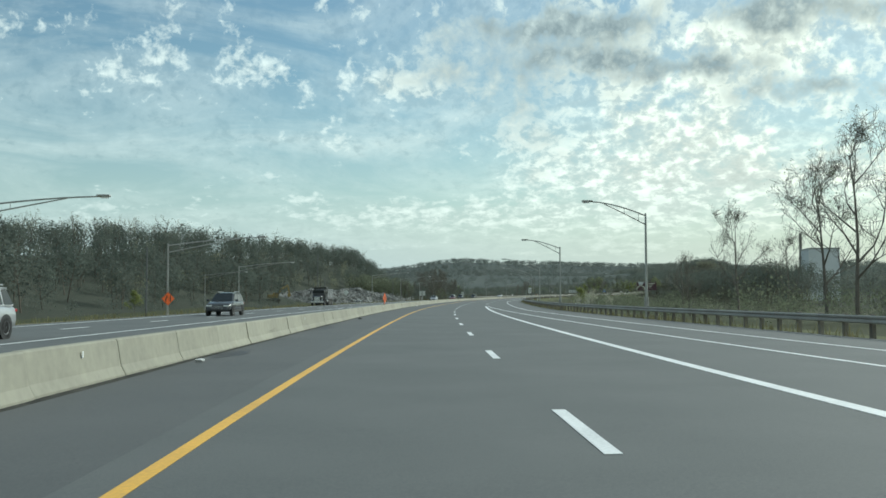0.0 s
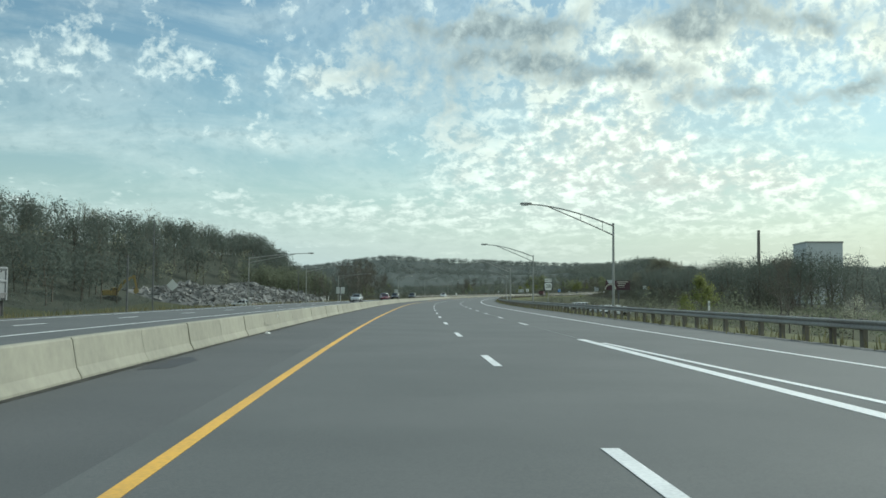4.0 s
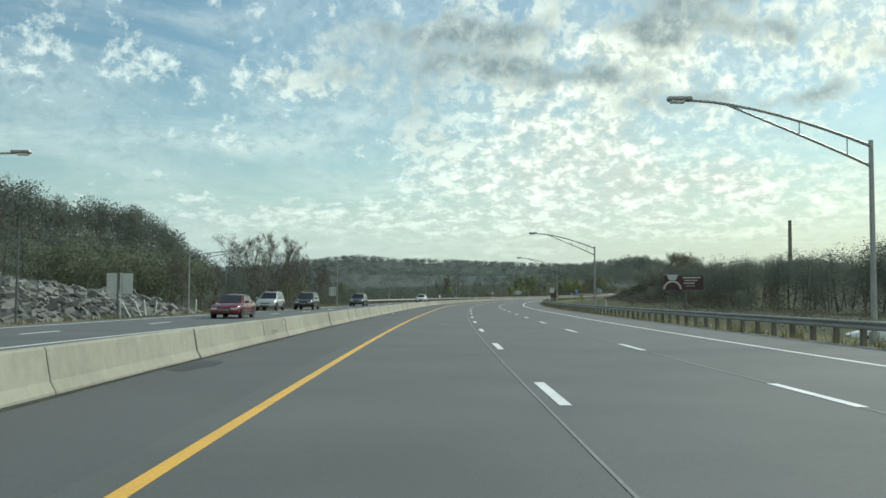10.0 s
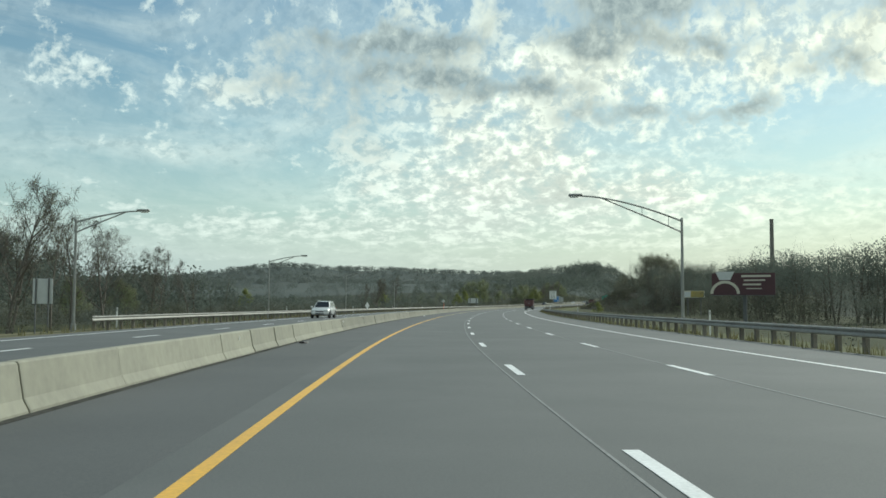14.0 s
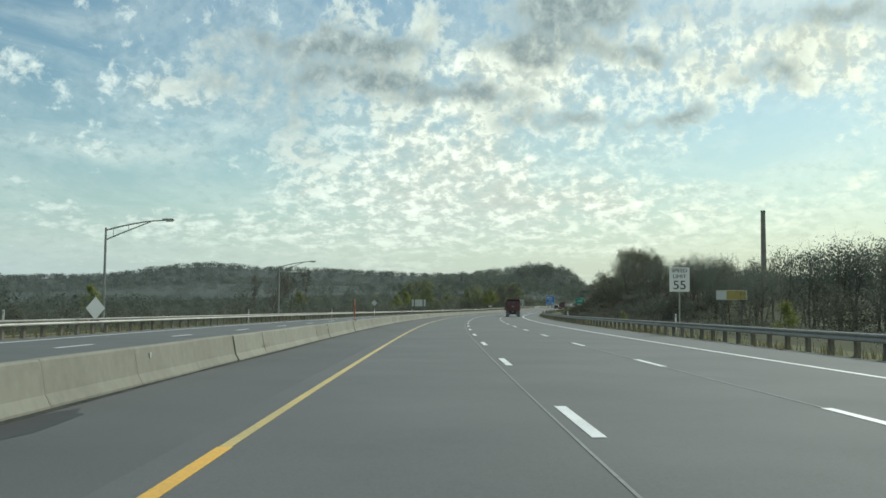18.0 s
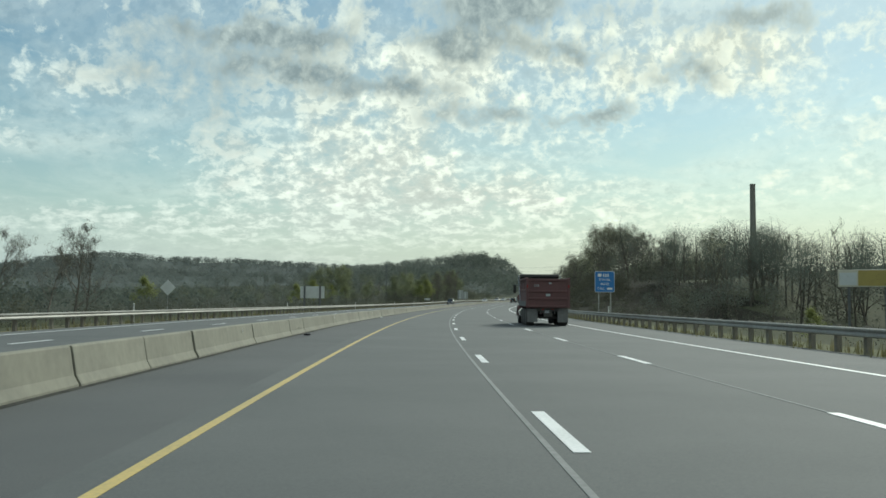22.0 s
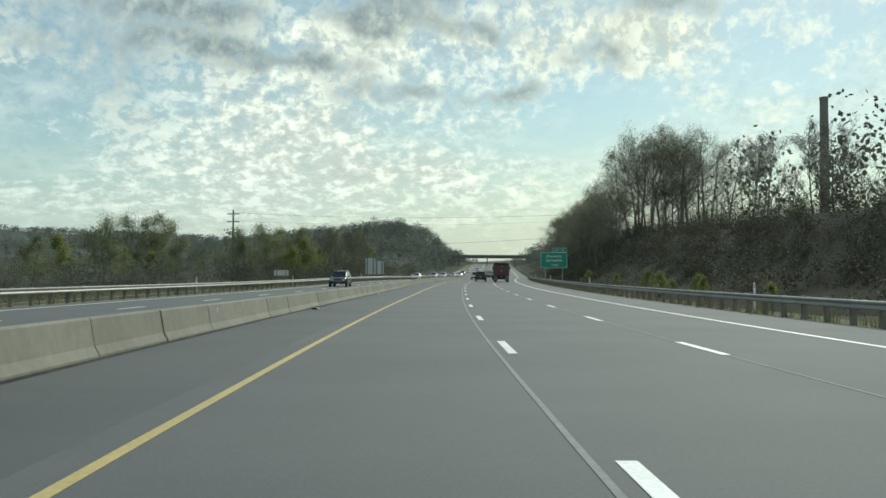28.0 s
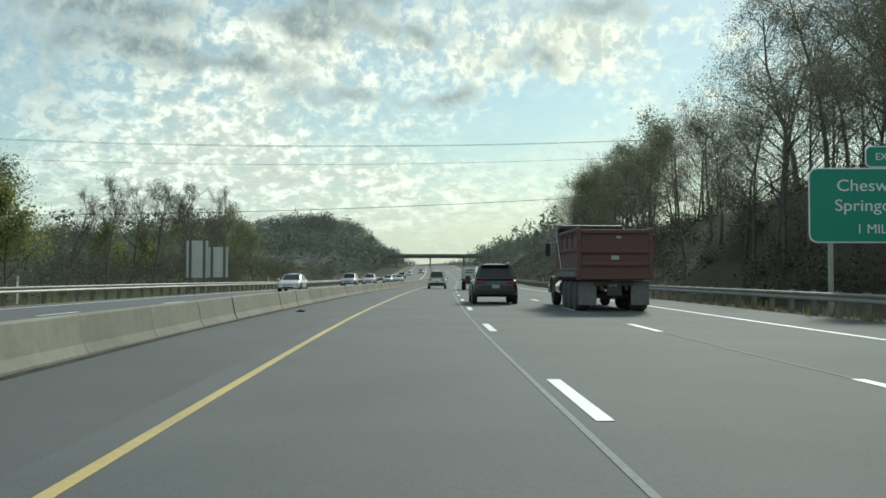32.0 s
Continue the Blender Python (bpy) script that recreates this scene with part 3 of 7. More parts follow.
verge_l = tagged(new("verge_left", ribbon("verge_left", S0, S1, lambda s: [(opp(s) - 30, -1.5), (opp(s) - 18, -0.9), (opp(s) - 11, -0.4), (opp(s) - 6.5, -0.12), (opp(s) - 5.05, -0.015)], DRY_VERGE)),
                 "gravelly grass verge beyond the oncoming lanes", "verge", kind="structure")


def line(name, s0, s1, lat, width, mat, parent, label="", z=0.006):
    f = lat if callable(lat) else (lambda s: lat)
    return part(name, ribbon(name, s0, s1, lambda s: [(f(s) - width / 2, z - 0.004), (f(s) - width / 2, z), (f(s) + width / 2, z), (f(s) + width / 2, z - 0.004)], mat), None, parent, label)


line("yellow_edge_line", S0, 470, 0.0, 0.145, PAINT_YELLOW, road, "solid yellow edge line")
line("yellow_edge_line", 470, S1, 0.0, 0.118, PAINT_OLD_YELLOW, road, "worn pale yellow edge line")
line("white_edge_line", S0, S1, right_edge, 0.15, PAINT_WHITE, road, "solid white edge line")
line("gore_line", S0, 128, 7.25, 0.26, PAINT_WHITE, road, "broad solid white line before the slip lane joins")
line("slip_lane_line", S0, 126, lambda s: 7.5 + 0.031 * max(0, 126 - s), 0.16, PAINT_WHITE, road, "solid white line of the joining slip lane")
line("dirt_line", S0, S1, lambda s: -2.93 + 0.03 * math.sin(s * 0.9) + 0.02 * math.sin(s * 2.3), 0.15, DIRT, shoulder, "dark line of dirt along the foot of the barrier", z=-0.005)
line("lane_seam", 235, 560, 3.40, 0.035, PALE_SEAM, road, "fine pale joint between the lanes")
line("lane_seam", 560, S1, 3.40, 0.065, PALE_SEAM, road, "pale worn joint between the lanes")
line("lane_seam", 128, S1, 7.28, 0.05, PALE_SEAM, road, "pale worn joint between the lanes")
line("opposite_inner_line", S0, S1, lambda s: opp(s) + 3.5, 0.15, PAINT_WHITE, road_2, "worn pale inner edge line")
line("opposite_edge_line", S0, S1, lambda s: opp(s) - 3.5, 0.15, PAINT_WHITE, road_2, "solid white edge line")

_dash = []


def dash(s, lat, parent, name="lane_dash", length=3.05, width=0.16):
    if not _dash:
        _dash.append(mesh_from(name, [(-width / 2, -length / 2, 0), (width / 2, -length / 2, 0), (width / 2, length / 2, 0), (-width / 2, length / 2, 0),
                                      (-width / 2, -length / 2, 0.005), (width / 2, -length / 2, 0.005), (width / 2, length / 2, 0.005), (-width / 2, length / 2, 0.005)],
                               [(4, 5, 6, 7), (0, 1, 5, 4), (1, 2, 6, 5), (2, 3, 7, 6), (3, 0, 4, 7)], PAINT_WHITE))
    ob = new(name, _dash[0])
    ob.parent = parent
    ob.matrix_world = stand(s, lat, 0.003)


DASH_A, DASH_B = 9.11, 9.11
for k in range(-4, 110):
    dash(DASH_A + 12.19 * k, 3.66, road)
    if DASH_B + 12.19 * k > 132:
        dash(DASH_B + 12.19 * k, 7.3, road)
    if k < 90:
        dash(4.0 + 12.19 * k, opp(4.0 + 12.19 * k), road_2)

# ---- concrete median barrier, one piece after another ----
BARRIER_STEP, BARRIER_JOINT = 3.66, 2.5 + 1.83
barrier = thing("median_barrier", "weathered pale concrete safety barrier between the carriageways", "barrier", kind="structure")
_prof = [(-0.245, 0.0), (-0.245, 0.035), (-0.165, 0.18), (-0.09, 0.605), (-0.065, 0.63), (0.065, 0.63), (0.09, 0.605), (0.165, 0.18), (0.245, 0.035), (0.245, 0.0)]


def barrier_mesh(mat):
    bm = bmesh.new()
    L2 = BARRIER_STEP / 2 - 0.013
    rows = []
    for y, inset in ((-L2, 0.02), (-L2 + 0.03, 0.0), (0.0, 0.0), (L2 - 0.03, 0.0), (L2, 0.02)):
        rows.append([bm.verts.new((x * (1 - inset), y, max(0, z - inset * 0.5))) for x, z in _prof])
    for a, b in zip(rows, rows[1:]):
        for i in range(len(_prof) - 1):
            bm.faces.new((a[i], a[i + 1], b[i + 1], b[i]))
    bm.faces.new(rows[0])
    bm.faces.new(rows[-1][::-1])
    bmesh.ops.recalc_face_normals(bm, faces=bm.faces)
    me = bpy.data.meshes.new("barrier_segment")
    bm.to_mesh(me)
    bm.free()
    me.materials.append(mat)
    return me


# the pieces from s = 404 on take the darker concrete
_bmesh, _bmesh_darker = barrier_mesh(CONCRETE), barrier_mesh(CONCRETE_DARKER)
_rng = random.Random(4)
for k in range(int((S1 - S0 - 200) / BARRIER_STEP)):
    s = S0 + BARRIER_STEP * k + BARRIER_JOINT
    if k < 300:
        seg = new("barrier_segment", _bmesh if s < 404 else _bmesh_darker)
        seg.parent = barrier
        seg.matrix_world = stand(s, -3.24 + _rng.uniform(-0.015, 0.015), _rng.uniform(-0.012, 0.0), _rng.uniform(-0.25, 0.25))
barrier_rest = part("barrier_run", ribbon("barrier_run", S0 + BARRIER_STEP * 300, S1, [(-3.24 + x, z) for x, z in _prof], CONCRETE_DARKER), None, barrier)


# ---- guardrails ----
def w_beam(lat, facing):
    """The folded section of a steel rail; facing is the side of the traffic."""
    pts = [(0, 0.44), (0.05, 0.47), (0.05, 0.51), (0.0, 0.575), (0.05, 0.64), (0.05, 0.68), (0, 0.715)]
    front = [(lat + facing * a, z) for a, z in pts]
    return front + [(lat + facing * (a - 0.012), z) for a, z in reversed(pts)] + [front[0]]


def guardrail(name, s0, s1, lat, facing, label, parts_to):
    f = lat if callable(lat) else (lambda s: lat)
    rail = thing(name, label, "guardrail")
    part("rail_beam", ribbon("rail_beam", s0, s1, lambda s: w_beam(f(s), facing), RAIL, 3.81), None, rail, "folded steel beam")
    bm = boxes((0, 0, 0.2, 0.15, 0.2, 1.1), bevel=0.012)
    me = bpy.data.meshes.new("post")
    bm.to_mesh(me)
    bm.free()
    me.materials.append(POST)
    bm = boxes((0, 0, 0.575, 0.14, 0.12, 0.3), bevel=0.01)
    mb = bpy.data.meshes.new("spacer_block")
    bm.to_mesh(mb)
    bm.free()
    mb.materials.append(POST)
    vs, fs, n = [], [], 0
    for k in range(int((s1 - s0) / 1.905)):
        s = s0 + 0.9 + 1.905 * k
        m = stand(s, f(s) - facing * 0.24, 0.0)
        if k < parts_to:
            ob = new("post", me)
            ob.parent, ob.matrix_world = rail, m
            if k < 60:
                ob = new("spacer_block", mb)
                ob.parent, ob.matrix_world = rail, stand(s, f(s) - facing * 0.085, 0.0)
        else:
            c = [m @ Vector((x, y, z)) for z in (-0.3, 0.75) for x, y in ((-0.075, -0.1), (0.075, -0.1), (0.075, 0.1), (-0.075, 0.1))]
            vs += c
            fs += [(n, n + 1, n + 5, n + 4), (n + 1, n + 2, n + 6, n + 5), (n + 2, n + 3, n + 7, n + 6), (n + 3, n, n + 4, n + 7), (n + 4, n + 5, n + 6, n + 7)]
            n += 8
    if vs:
        tagged(part("posts_further_on", mesh_from("posts_further_on", vs, fs, POST), None, rail), kind="stuff")
    return rail


guardrail("guardrail", 20, 1400, rail_right, -1, "weathered galvanised guardrail on wooden posts along the outer shoulder", 300)
guardrail("guardrail", 403, 1400, lambda s: opp(s) - 5.9, 1, "weathered galvanised guardrail on posts beyond the oncoming lanes", 240)


def tufts(name, label, n, seed, spot):
    """Loose blades of grass joined: spot gives the distance along and across for each tuft."""
    rng = np.random.default_rng(seed)
    vs = []
    for _ in range(n):
        s, lat = spot(rng)
        c = at(s, lat, 0.0)
        g = -0.05 - 0.10 * min(1.0, max(0.0, abs(lat - (rail_right(s) if lat > 0 else opp(s) - 5.9)) / 1.5))
        for k in range(4):
            a, h = rng.uniform(0, 6.28), rng.uniform(0.12, 0.42)
            d = np.array([np.cos(a), np.sin(a), 0.0])
            p = np.array([c.x, c.y, c.z + g]) + rng.normal(0, 0.10, 3) * (1, 1, 0)
            w, tip = np.array([-d[1], d[0], 0]) * 0.022, p + d * h * rng.uniform(0.1, 0.6) + np.array([0, 0, h])
            vs += [p - w, p + w, tip + w * 0.2, tip - w * 0.2]
    t = thing(name, label, "grass", kind="stuff")
    part("blades", mesh_quads("blades", np.array(vs), np.arange(len(vs)).reshape(-1, 4), DRY_GRASS), None, t)


def right_spot(rng):
    s = rng.uniform(20, 1000)
    return s, rail_right(s) + rng.normal(0.35, 0.4)


def left_spot(rng):
    s = rng.uniform(20, 1000)
    return s, opp(s) - 5.5 - abs(rng.normal(0.0, 1.3))


tufts("grass_tufts", "dry grass and weeds under the outer guardrail", 3200, 71, right_spot)
tufts("grass_tufts", "dry grass along the edge of the oncoming carriageway", 2600, 72, left_spot)


# ---- street lamps: a tall pole and a long trussed arm ----
def sweep(pts, r0, r1, sides=7):
    """One bent pipe through points, none of them in line with y."""
    bm = bmesh.new()
    pts = [Vector(p) for p in pts]
    rings = []
    for i, p in enumerate(pts):
        d = (pts[min(i + 1, len(pts) - 1)] - pts[max(i - 1, 0)]).normalized()
        side, r = Vector((0, 1, 0)), r0 + (r1 - r0) * i / (len(pts) - 1)
        up = d.cross(side)
        rings.append([bm.verts.new(p + r * (math.cos(2 * math.pi * k / sides) * side + math.sin(2 * math.pi * k / sides) * up)) for k in range(sides)])
    for a, b in zip(rings, rings[1:]):
        for k in range(sides):
            bm.faces.new((a[k], a[(k + 1) % sides], b[(k + 1) % sides], b[k]))
    bm.faces.new(rings[0])
    bm.faces.new(rings[-1])
    bmesh.ops.recalc_face_normals(bm, faces=bm.faces)
    return bm


def street_lamp(height, reach, lift, side):
    """The pole carries an arm that reaches over the road, towards -x times side."""
    lamp = thing("street_lamp", "grey galvanised highway lamp with a long trussed arm", "street lamp", group="lamps along the highway")
    bm = bmesh.new()
    tube(bm, (0, 0, -1.8), (0, 0, height + 0.15), 0.12, 0.075, 10)
    part("pole", bm, STEEL, lamp)
    bm = bmesh.new()
    tube(bm, (0, 0, -0.4), (0, 0, 0.35), 0.19, 0.17, 10)
    part("base", bm, STEEL, lamp)
    def rise(u):
        return height - 0.05 + lift * (1 - (1 - u) ** 1.6)

    meet = 0.79
    top = [(-side * reach * i / 8, 0, rise(i / 8)) for i in range(9)]
    foot = height - 0.75
    low = [(-side * reach * meet * i / 6, 0, foot + (rise(meet) - 0.03 - foot) * (i / 6) ** 0.96) for i in range(7)]
    part("upper_arm", sweep(top, 0.062, 0.048), STEEL, lamp)
    part("lower_arm", sweep(low, 0.055, 0.042), STEEL, lamp)
    for i in (1, 3):
        bm = bmesh.new()
        tube(bm, low[i], (low[i][0], 0, rise(meet * i / 6)), 0.02, 0.02, 5)
        part("strut", bm, STEEL, lamp)
    x, z = -side * (reach + 0.35), height + lift
    bm = bmesh.new()
    box(bm, x, 0, z, 0.85, 0.34, 0.16, bevel=0.06)
    head = part("lamp_head", bm, STEEL, lamp)
    bm = bmesh.new()
    box(bm, x - side * 0.08, 0, z - 0.1, 0.5, 0.26, 0.1, bevel=0.04)
    part("lens", bm, WHITE, head, "frosted lens")
    return lamp


lamp_r = street_lamp(6.75, 4.2, 1.1, 1)
lamp_long = street_lamp(6.75, 6.2, 1.55, 1)
LAMPS_RIGHT = ((71.2, 18.6), (118.7, 16.8), (168, 16.8), (222.3, 16.8), (283.5, 16.8), (349.5, 16.8), (412.3, 16.8))
lamp_r.matrix_world = stand(*LAMPS_RIGHT[0], 1.0)
for s, lat in LAMPS_RIGHT[1:]:
    if s == 168:
        lamp_long.matrix_world = stand(s, lat, -0.1)
    else:
        copy_thing(lamp_r if s < 130 else lamp_long, stand(s, lat, 0.9 if s < 130 else -0.1))
lamp_l = street_lamp(7.2, 4.2, 0.75, -1)
lamp_ll = street_lamp(7.2, 9.1, 0.8, -1)
LAMPS_LEFT = ((416.5, -22.8), (471.7, -22.8), (527, -22.8), (584.2, -22.8))
lamp_l.matrix_world = stand(*LAMPS_LEFT[0], -0.3)
for s, lat in LAMPS_LEFT[1:]:
    copy_thing(lamp_l, stand(s, lat, -0.3))
LONG_LEFT = ((292, -26.0, -0.4), (57, -28.0, -0.25), (239, -25.0, -0.4), (91, -25.2, -0.6), (370.2, -33.4, -0.6), (203.5, -57.6, -1.0), (158.1, -36.3, -0.6))
lamp_ll.matrix_world = stand(*LONG_LEFT[0])
for row in LONG_LEFT[1:]:
    copy_thing(lamp_ll, stand(*row))


# ---- trees ----
def grow(seed, height, levels=3, limbs=9, kids=4, spread=0.55, leaves=500, leaf_size=0.16, lean=0.05, start=0.3, leaf_zone=0.7, twig=1.0, sides=3, detail=(4, 3, 2, 2), rmin=0.008, slim=0.5, rise=0.05):
    """A tree as arrays: bark quads and leaf quads, standing at the origin."""
    rng = np.random.default_rng(seed)
    segs, tips = [], []

    def limb(p, d, length, r, level):
        n = detail[min(level, len(detail) - 1)]
        pts = [p]
        for i in range(n):
            d = d + rng.normal(0, 0.07 + 0.09 * level, 3)
            d[2] += rise * level
            d /= np.linalg.norm(d)
            q = pts[-1] + d * length / n
            u0, u1 = i / n, (i + 1) / n
            segs.append((*pts[-1], *q, r * (1 - 0.8 * u0), r * (1 - 0.8 * u1)))
            pts.append(q)
        if level >= levels - 1:
            tips.extend(pts[1:])
        if level < levels:
            k = limbs if level == 0 else kids
            for j in range(k):
                u = (start + (1 - start) * (j + rng.uniform(0, 0.9)) / k) if level == 0 else rng.uniform(0.3, 1.0)
                i = min(int(u * n), n - 1)
                base = pts[i] + (pts[i + 1] - pts[i]) * (u * n - i)
                a = rng.uniform(0, 2 * np.pi)
                out = np.array([np.cos(a), np.sin(a), 0.0])
                if level == 0:
                    dd = out * spread + np.array([0, 0, 0.55 + 0.5 * u])
                    ln = height * (0.42 - 0.26 * u) * rng.uniform(0.8, 1.25)
                else:
                    dd = d * 0.8 + out * 0.75 + rng.normal(0, 0.2, 3)
                    ln = length * rng.uniform(0.4, 0.62)
                dd /= np.linalg.norm(dd)
                limb(base, dd, ln, max(r * slim * (1 - 0.6 * u), rmin), level + 1)

    d0 = np.array([rng.normal(0, lean), rng.normal(0, lean), 1.0])
    limb(np.array([0, 0, -0.4]), d0 / np.linalg.norm(d0), height * 0.86, height * 0.0145, 0)
    S = np.array(segs)
    p0, p1, r0, r1 = S[:, :3], S[:, 3:6], S[:, 6], S[:, 7]
    d = p1 - p0
    d /= np.linalg.norm(d, axis=1)[:, None] + 1e-9
    ref = np.where(abs(d[:, 2:3]) > 0.9, [[1.0, 0, 0]], [[0, 0, 1.0]])
    u = np.cross(d, ref)
    u /= np.linalg.norm(u, axis=1)[:, None]
    w = np.cross(d, u)
    k = sides
    ring = [np.cos(2 * np.pi * j / k) * u + np.sin(2 * np.pi * j / k) * w for j in range(k)]
    V = np.stack([p0 + ring[j] * r0[:, None] for j in range(k)] + [p1 + ring[j] * r1[:, None] for j in range(k)], 1).reshape(-1, 3)
    b = np.arange(len(S))[:, None, None] * (2 * k)
    F = np.array([[j, (j + 1) % k, (j + 1) % k + k, j + k] for j in range(k)])[None] + b
    T = np.array(tips)
    T = T[T[:, 2] > height * 0.22]
    c = T[rng.integers(0, len(T), leaves)] + rng.normal(0, leaf_zone * 0.35, (leaves, 3))
    a = rng.normal(0, 1, (leaves, 3)) + (0, 0, 0.0 if twig == 1.0 else 1.1)
    a /= np.linalg.norm(a, axis=1)[:, None]
    e = np.cross(a, rng.normal(0, 1, (leaves, 3)))
    e /= np.linalg.norm(e, axis=1)[:, None]
    sz = leaf_size * rng.uniform(0.6, 1.5, (leaves, 1))
    al, w = a * sz * twig, e * sz * (1.0 if twig == 1.0 else 0.28)
    LV = np.stack([c - al - w * 0.5, c + al * 0.2 - w, c + al + w * 0.3, c - al * 0.3 + w], 1).reshape(-1, 3)
    LF = np.arange(leaves * 4).reshape(-1, 4)
    return V, F.reshape(-1, 4), LV, LF


def tree_thing(name, seed, label, leaf, category="tree", bark=None, twigs=0, twig_size=0.05, **kw):
    t = thing(name, label, category)
    V, F, LV, LF = grow(seed, **kw)
    if twigs:
        fine = dict(kw, leaves=twigs, leaf_size=twig_size, twig=9.0, leaf_zone=kw["leaf_zone"] * 0.7)
        _, _, TV, TF = grow(seed, **fine)
        V, F = np.concatenate([V, TV]), np.concatenate([F, TF + len(V)])
    part("trunk", mesh_quads("trunk", V, F, bark or BARK), None, t, "forked trunk with bare limbs and twigs")
    LV, LN = crown_normals(LV, kw["height"], seed)
    part("crown", mesh_quads("crown", LV, LF, leaf, normals=LN), None, t)
    return t


def forest(name, label, places, models, leaf, seed, kind="stuff"):
    """Many trees joined: places are rows of x, y, z, height."""
    rng = np.random.default_rng(seed)
    out, nrm = ([[], [], 0], [[], [], 0]), []
    pick = rng.integers(0, len(models), len(places))
    shaded = [(m[2], m[5]) if len(m) > 5 else crown_normals(m[2], m[4], seed + i) for i, m in enumerate(models)]
    for (x, y, z, h), k in zip(places, pick):
        V, F, _, LF, h0 = models[k][:5]
        LV, LN = shaded[k]
        a, sc = rng.uniform(0, 2 * np.pi), h / h0
        c, s = np.cos(a) * sc, np.sin(a) * sc
        for o, vv, ff in ((out[0], V, F), (out[1], LV, LF)):
            if len(vv) == 0:
                continue
            o[0].append(np.stack([vv[:, 0] * c - vv[:, 1] * s + x, vv[:, 0] * s + vv[:, 1] * c + y, vv[:, 2] * sc + z], 1))
            o[1].append(ff + o[2])
            o[2] += len(vv)
        c, s = np.cos(a), np.sin(a)
        nrm.append(np.stack([LN[:, 0] * c - LN[:, 1] * s, LN[:, 0] * s + LN[:, 1] * c, LN[:, 2]], 1))
    t = thing(name, label, "trees", kind=kind)
    if out[0][0]:
        part("trunks", mesh_quads("trunks", np.concatenate(out[0][0]), np.concatenate(out[0][1]), BARK), None, t)
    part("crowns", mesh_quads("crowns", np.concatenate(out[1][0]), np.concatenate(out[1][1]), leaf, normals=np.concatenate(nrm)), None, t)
    return t


def model(seed, h0, **kw):
    V, F, LV, LF = grow(seed, h0, **kw)
    return V, F, LV, LF, h0


def scatter(n, s0, s1, lat0, lat1, h0, h1, seed, gap=None):
    rng = np.random.default_rng(seed)
    rows = []
    for _ in range(n):
        s, lat = rng.uniform(s0, s1), rng.uniform(lat0, lat1)
        if gap and gap(s, lat):
            continue
        p = at(s, lat)
        rows.append((p.x, p.y, float(land(np.array(p.x), np.array(p.y))) - 0.2, rng.uniform(h0, h1)))
    return rows


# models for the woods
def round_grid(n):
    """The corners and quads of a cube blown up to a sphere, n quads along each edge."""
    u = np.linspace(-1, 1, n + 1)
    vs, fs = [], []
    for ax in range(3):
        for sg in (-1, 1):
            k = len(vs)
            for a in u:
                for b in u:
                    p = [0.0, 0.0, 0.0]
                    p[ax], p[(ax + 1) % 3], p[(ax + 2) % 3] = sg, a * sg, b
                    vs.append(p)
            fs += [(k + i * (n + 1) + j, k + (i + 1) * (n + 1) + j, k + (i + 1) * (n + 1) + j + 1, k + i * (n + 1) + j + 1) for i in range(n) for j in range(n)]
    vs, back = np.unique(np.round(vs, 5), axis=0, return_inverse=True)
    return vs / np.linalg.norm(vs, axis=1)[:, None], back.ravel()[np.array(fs)]


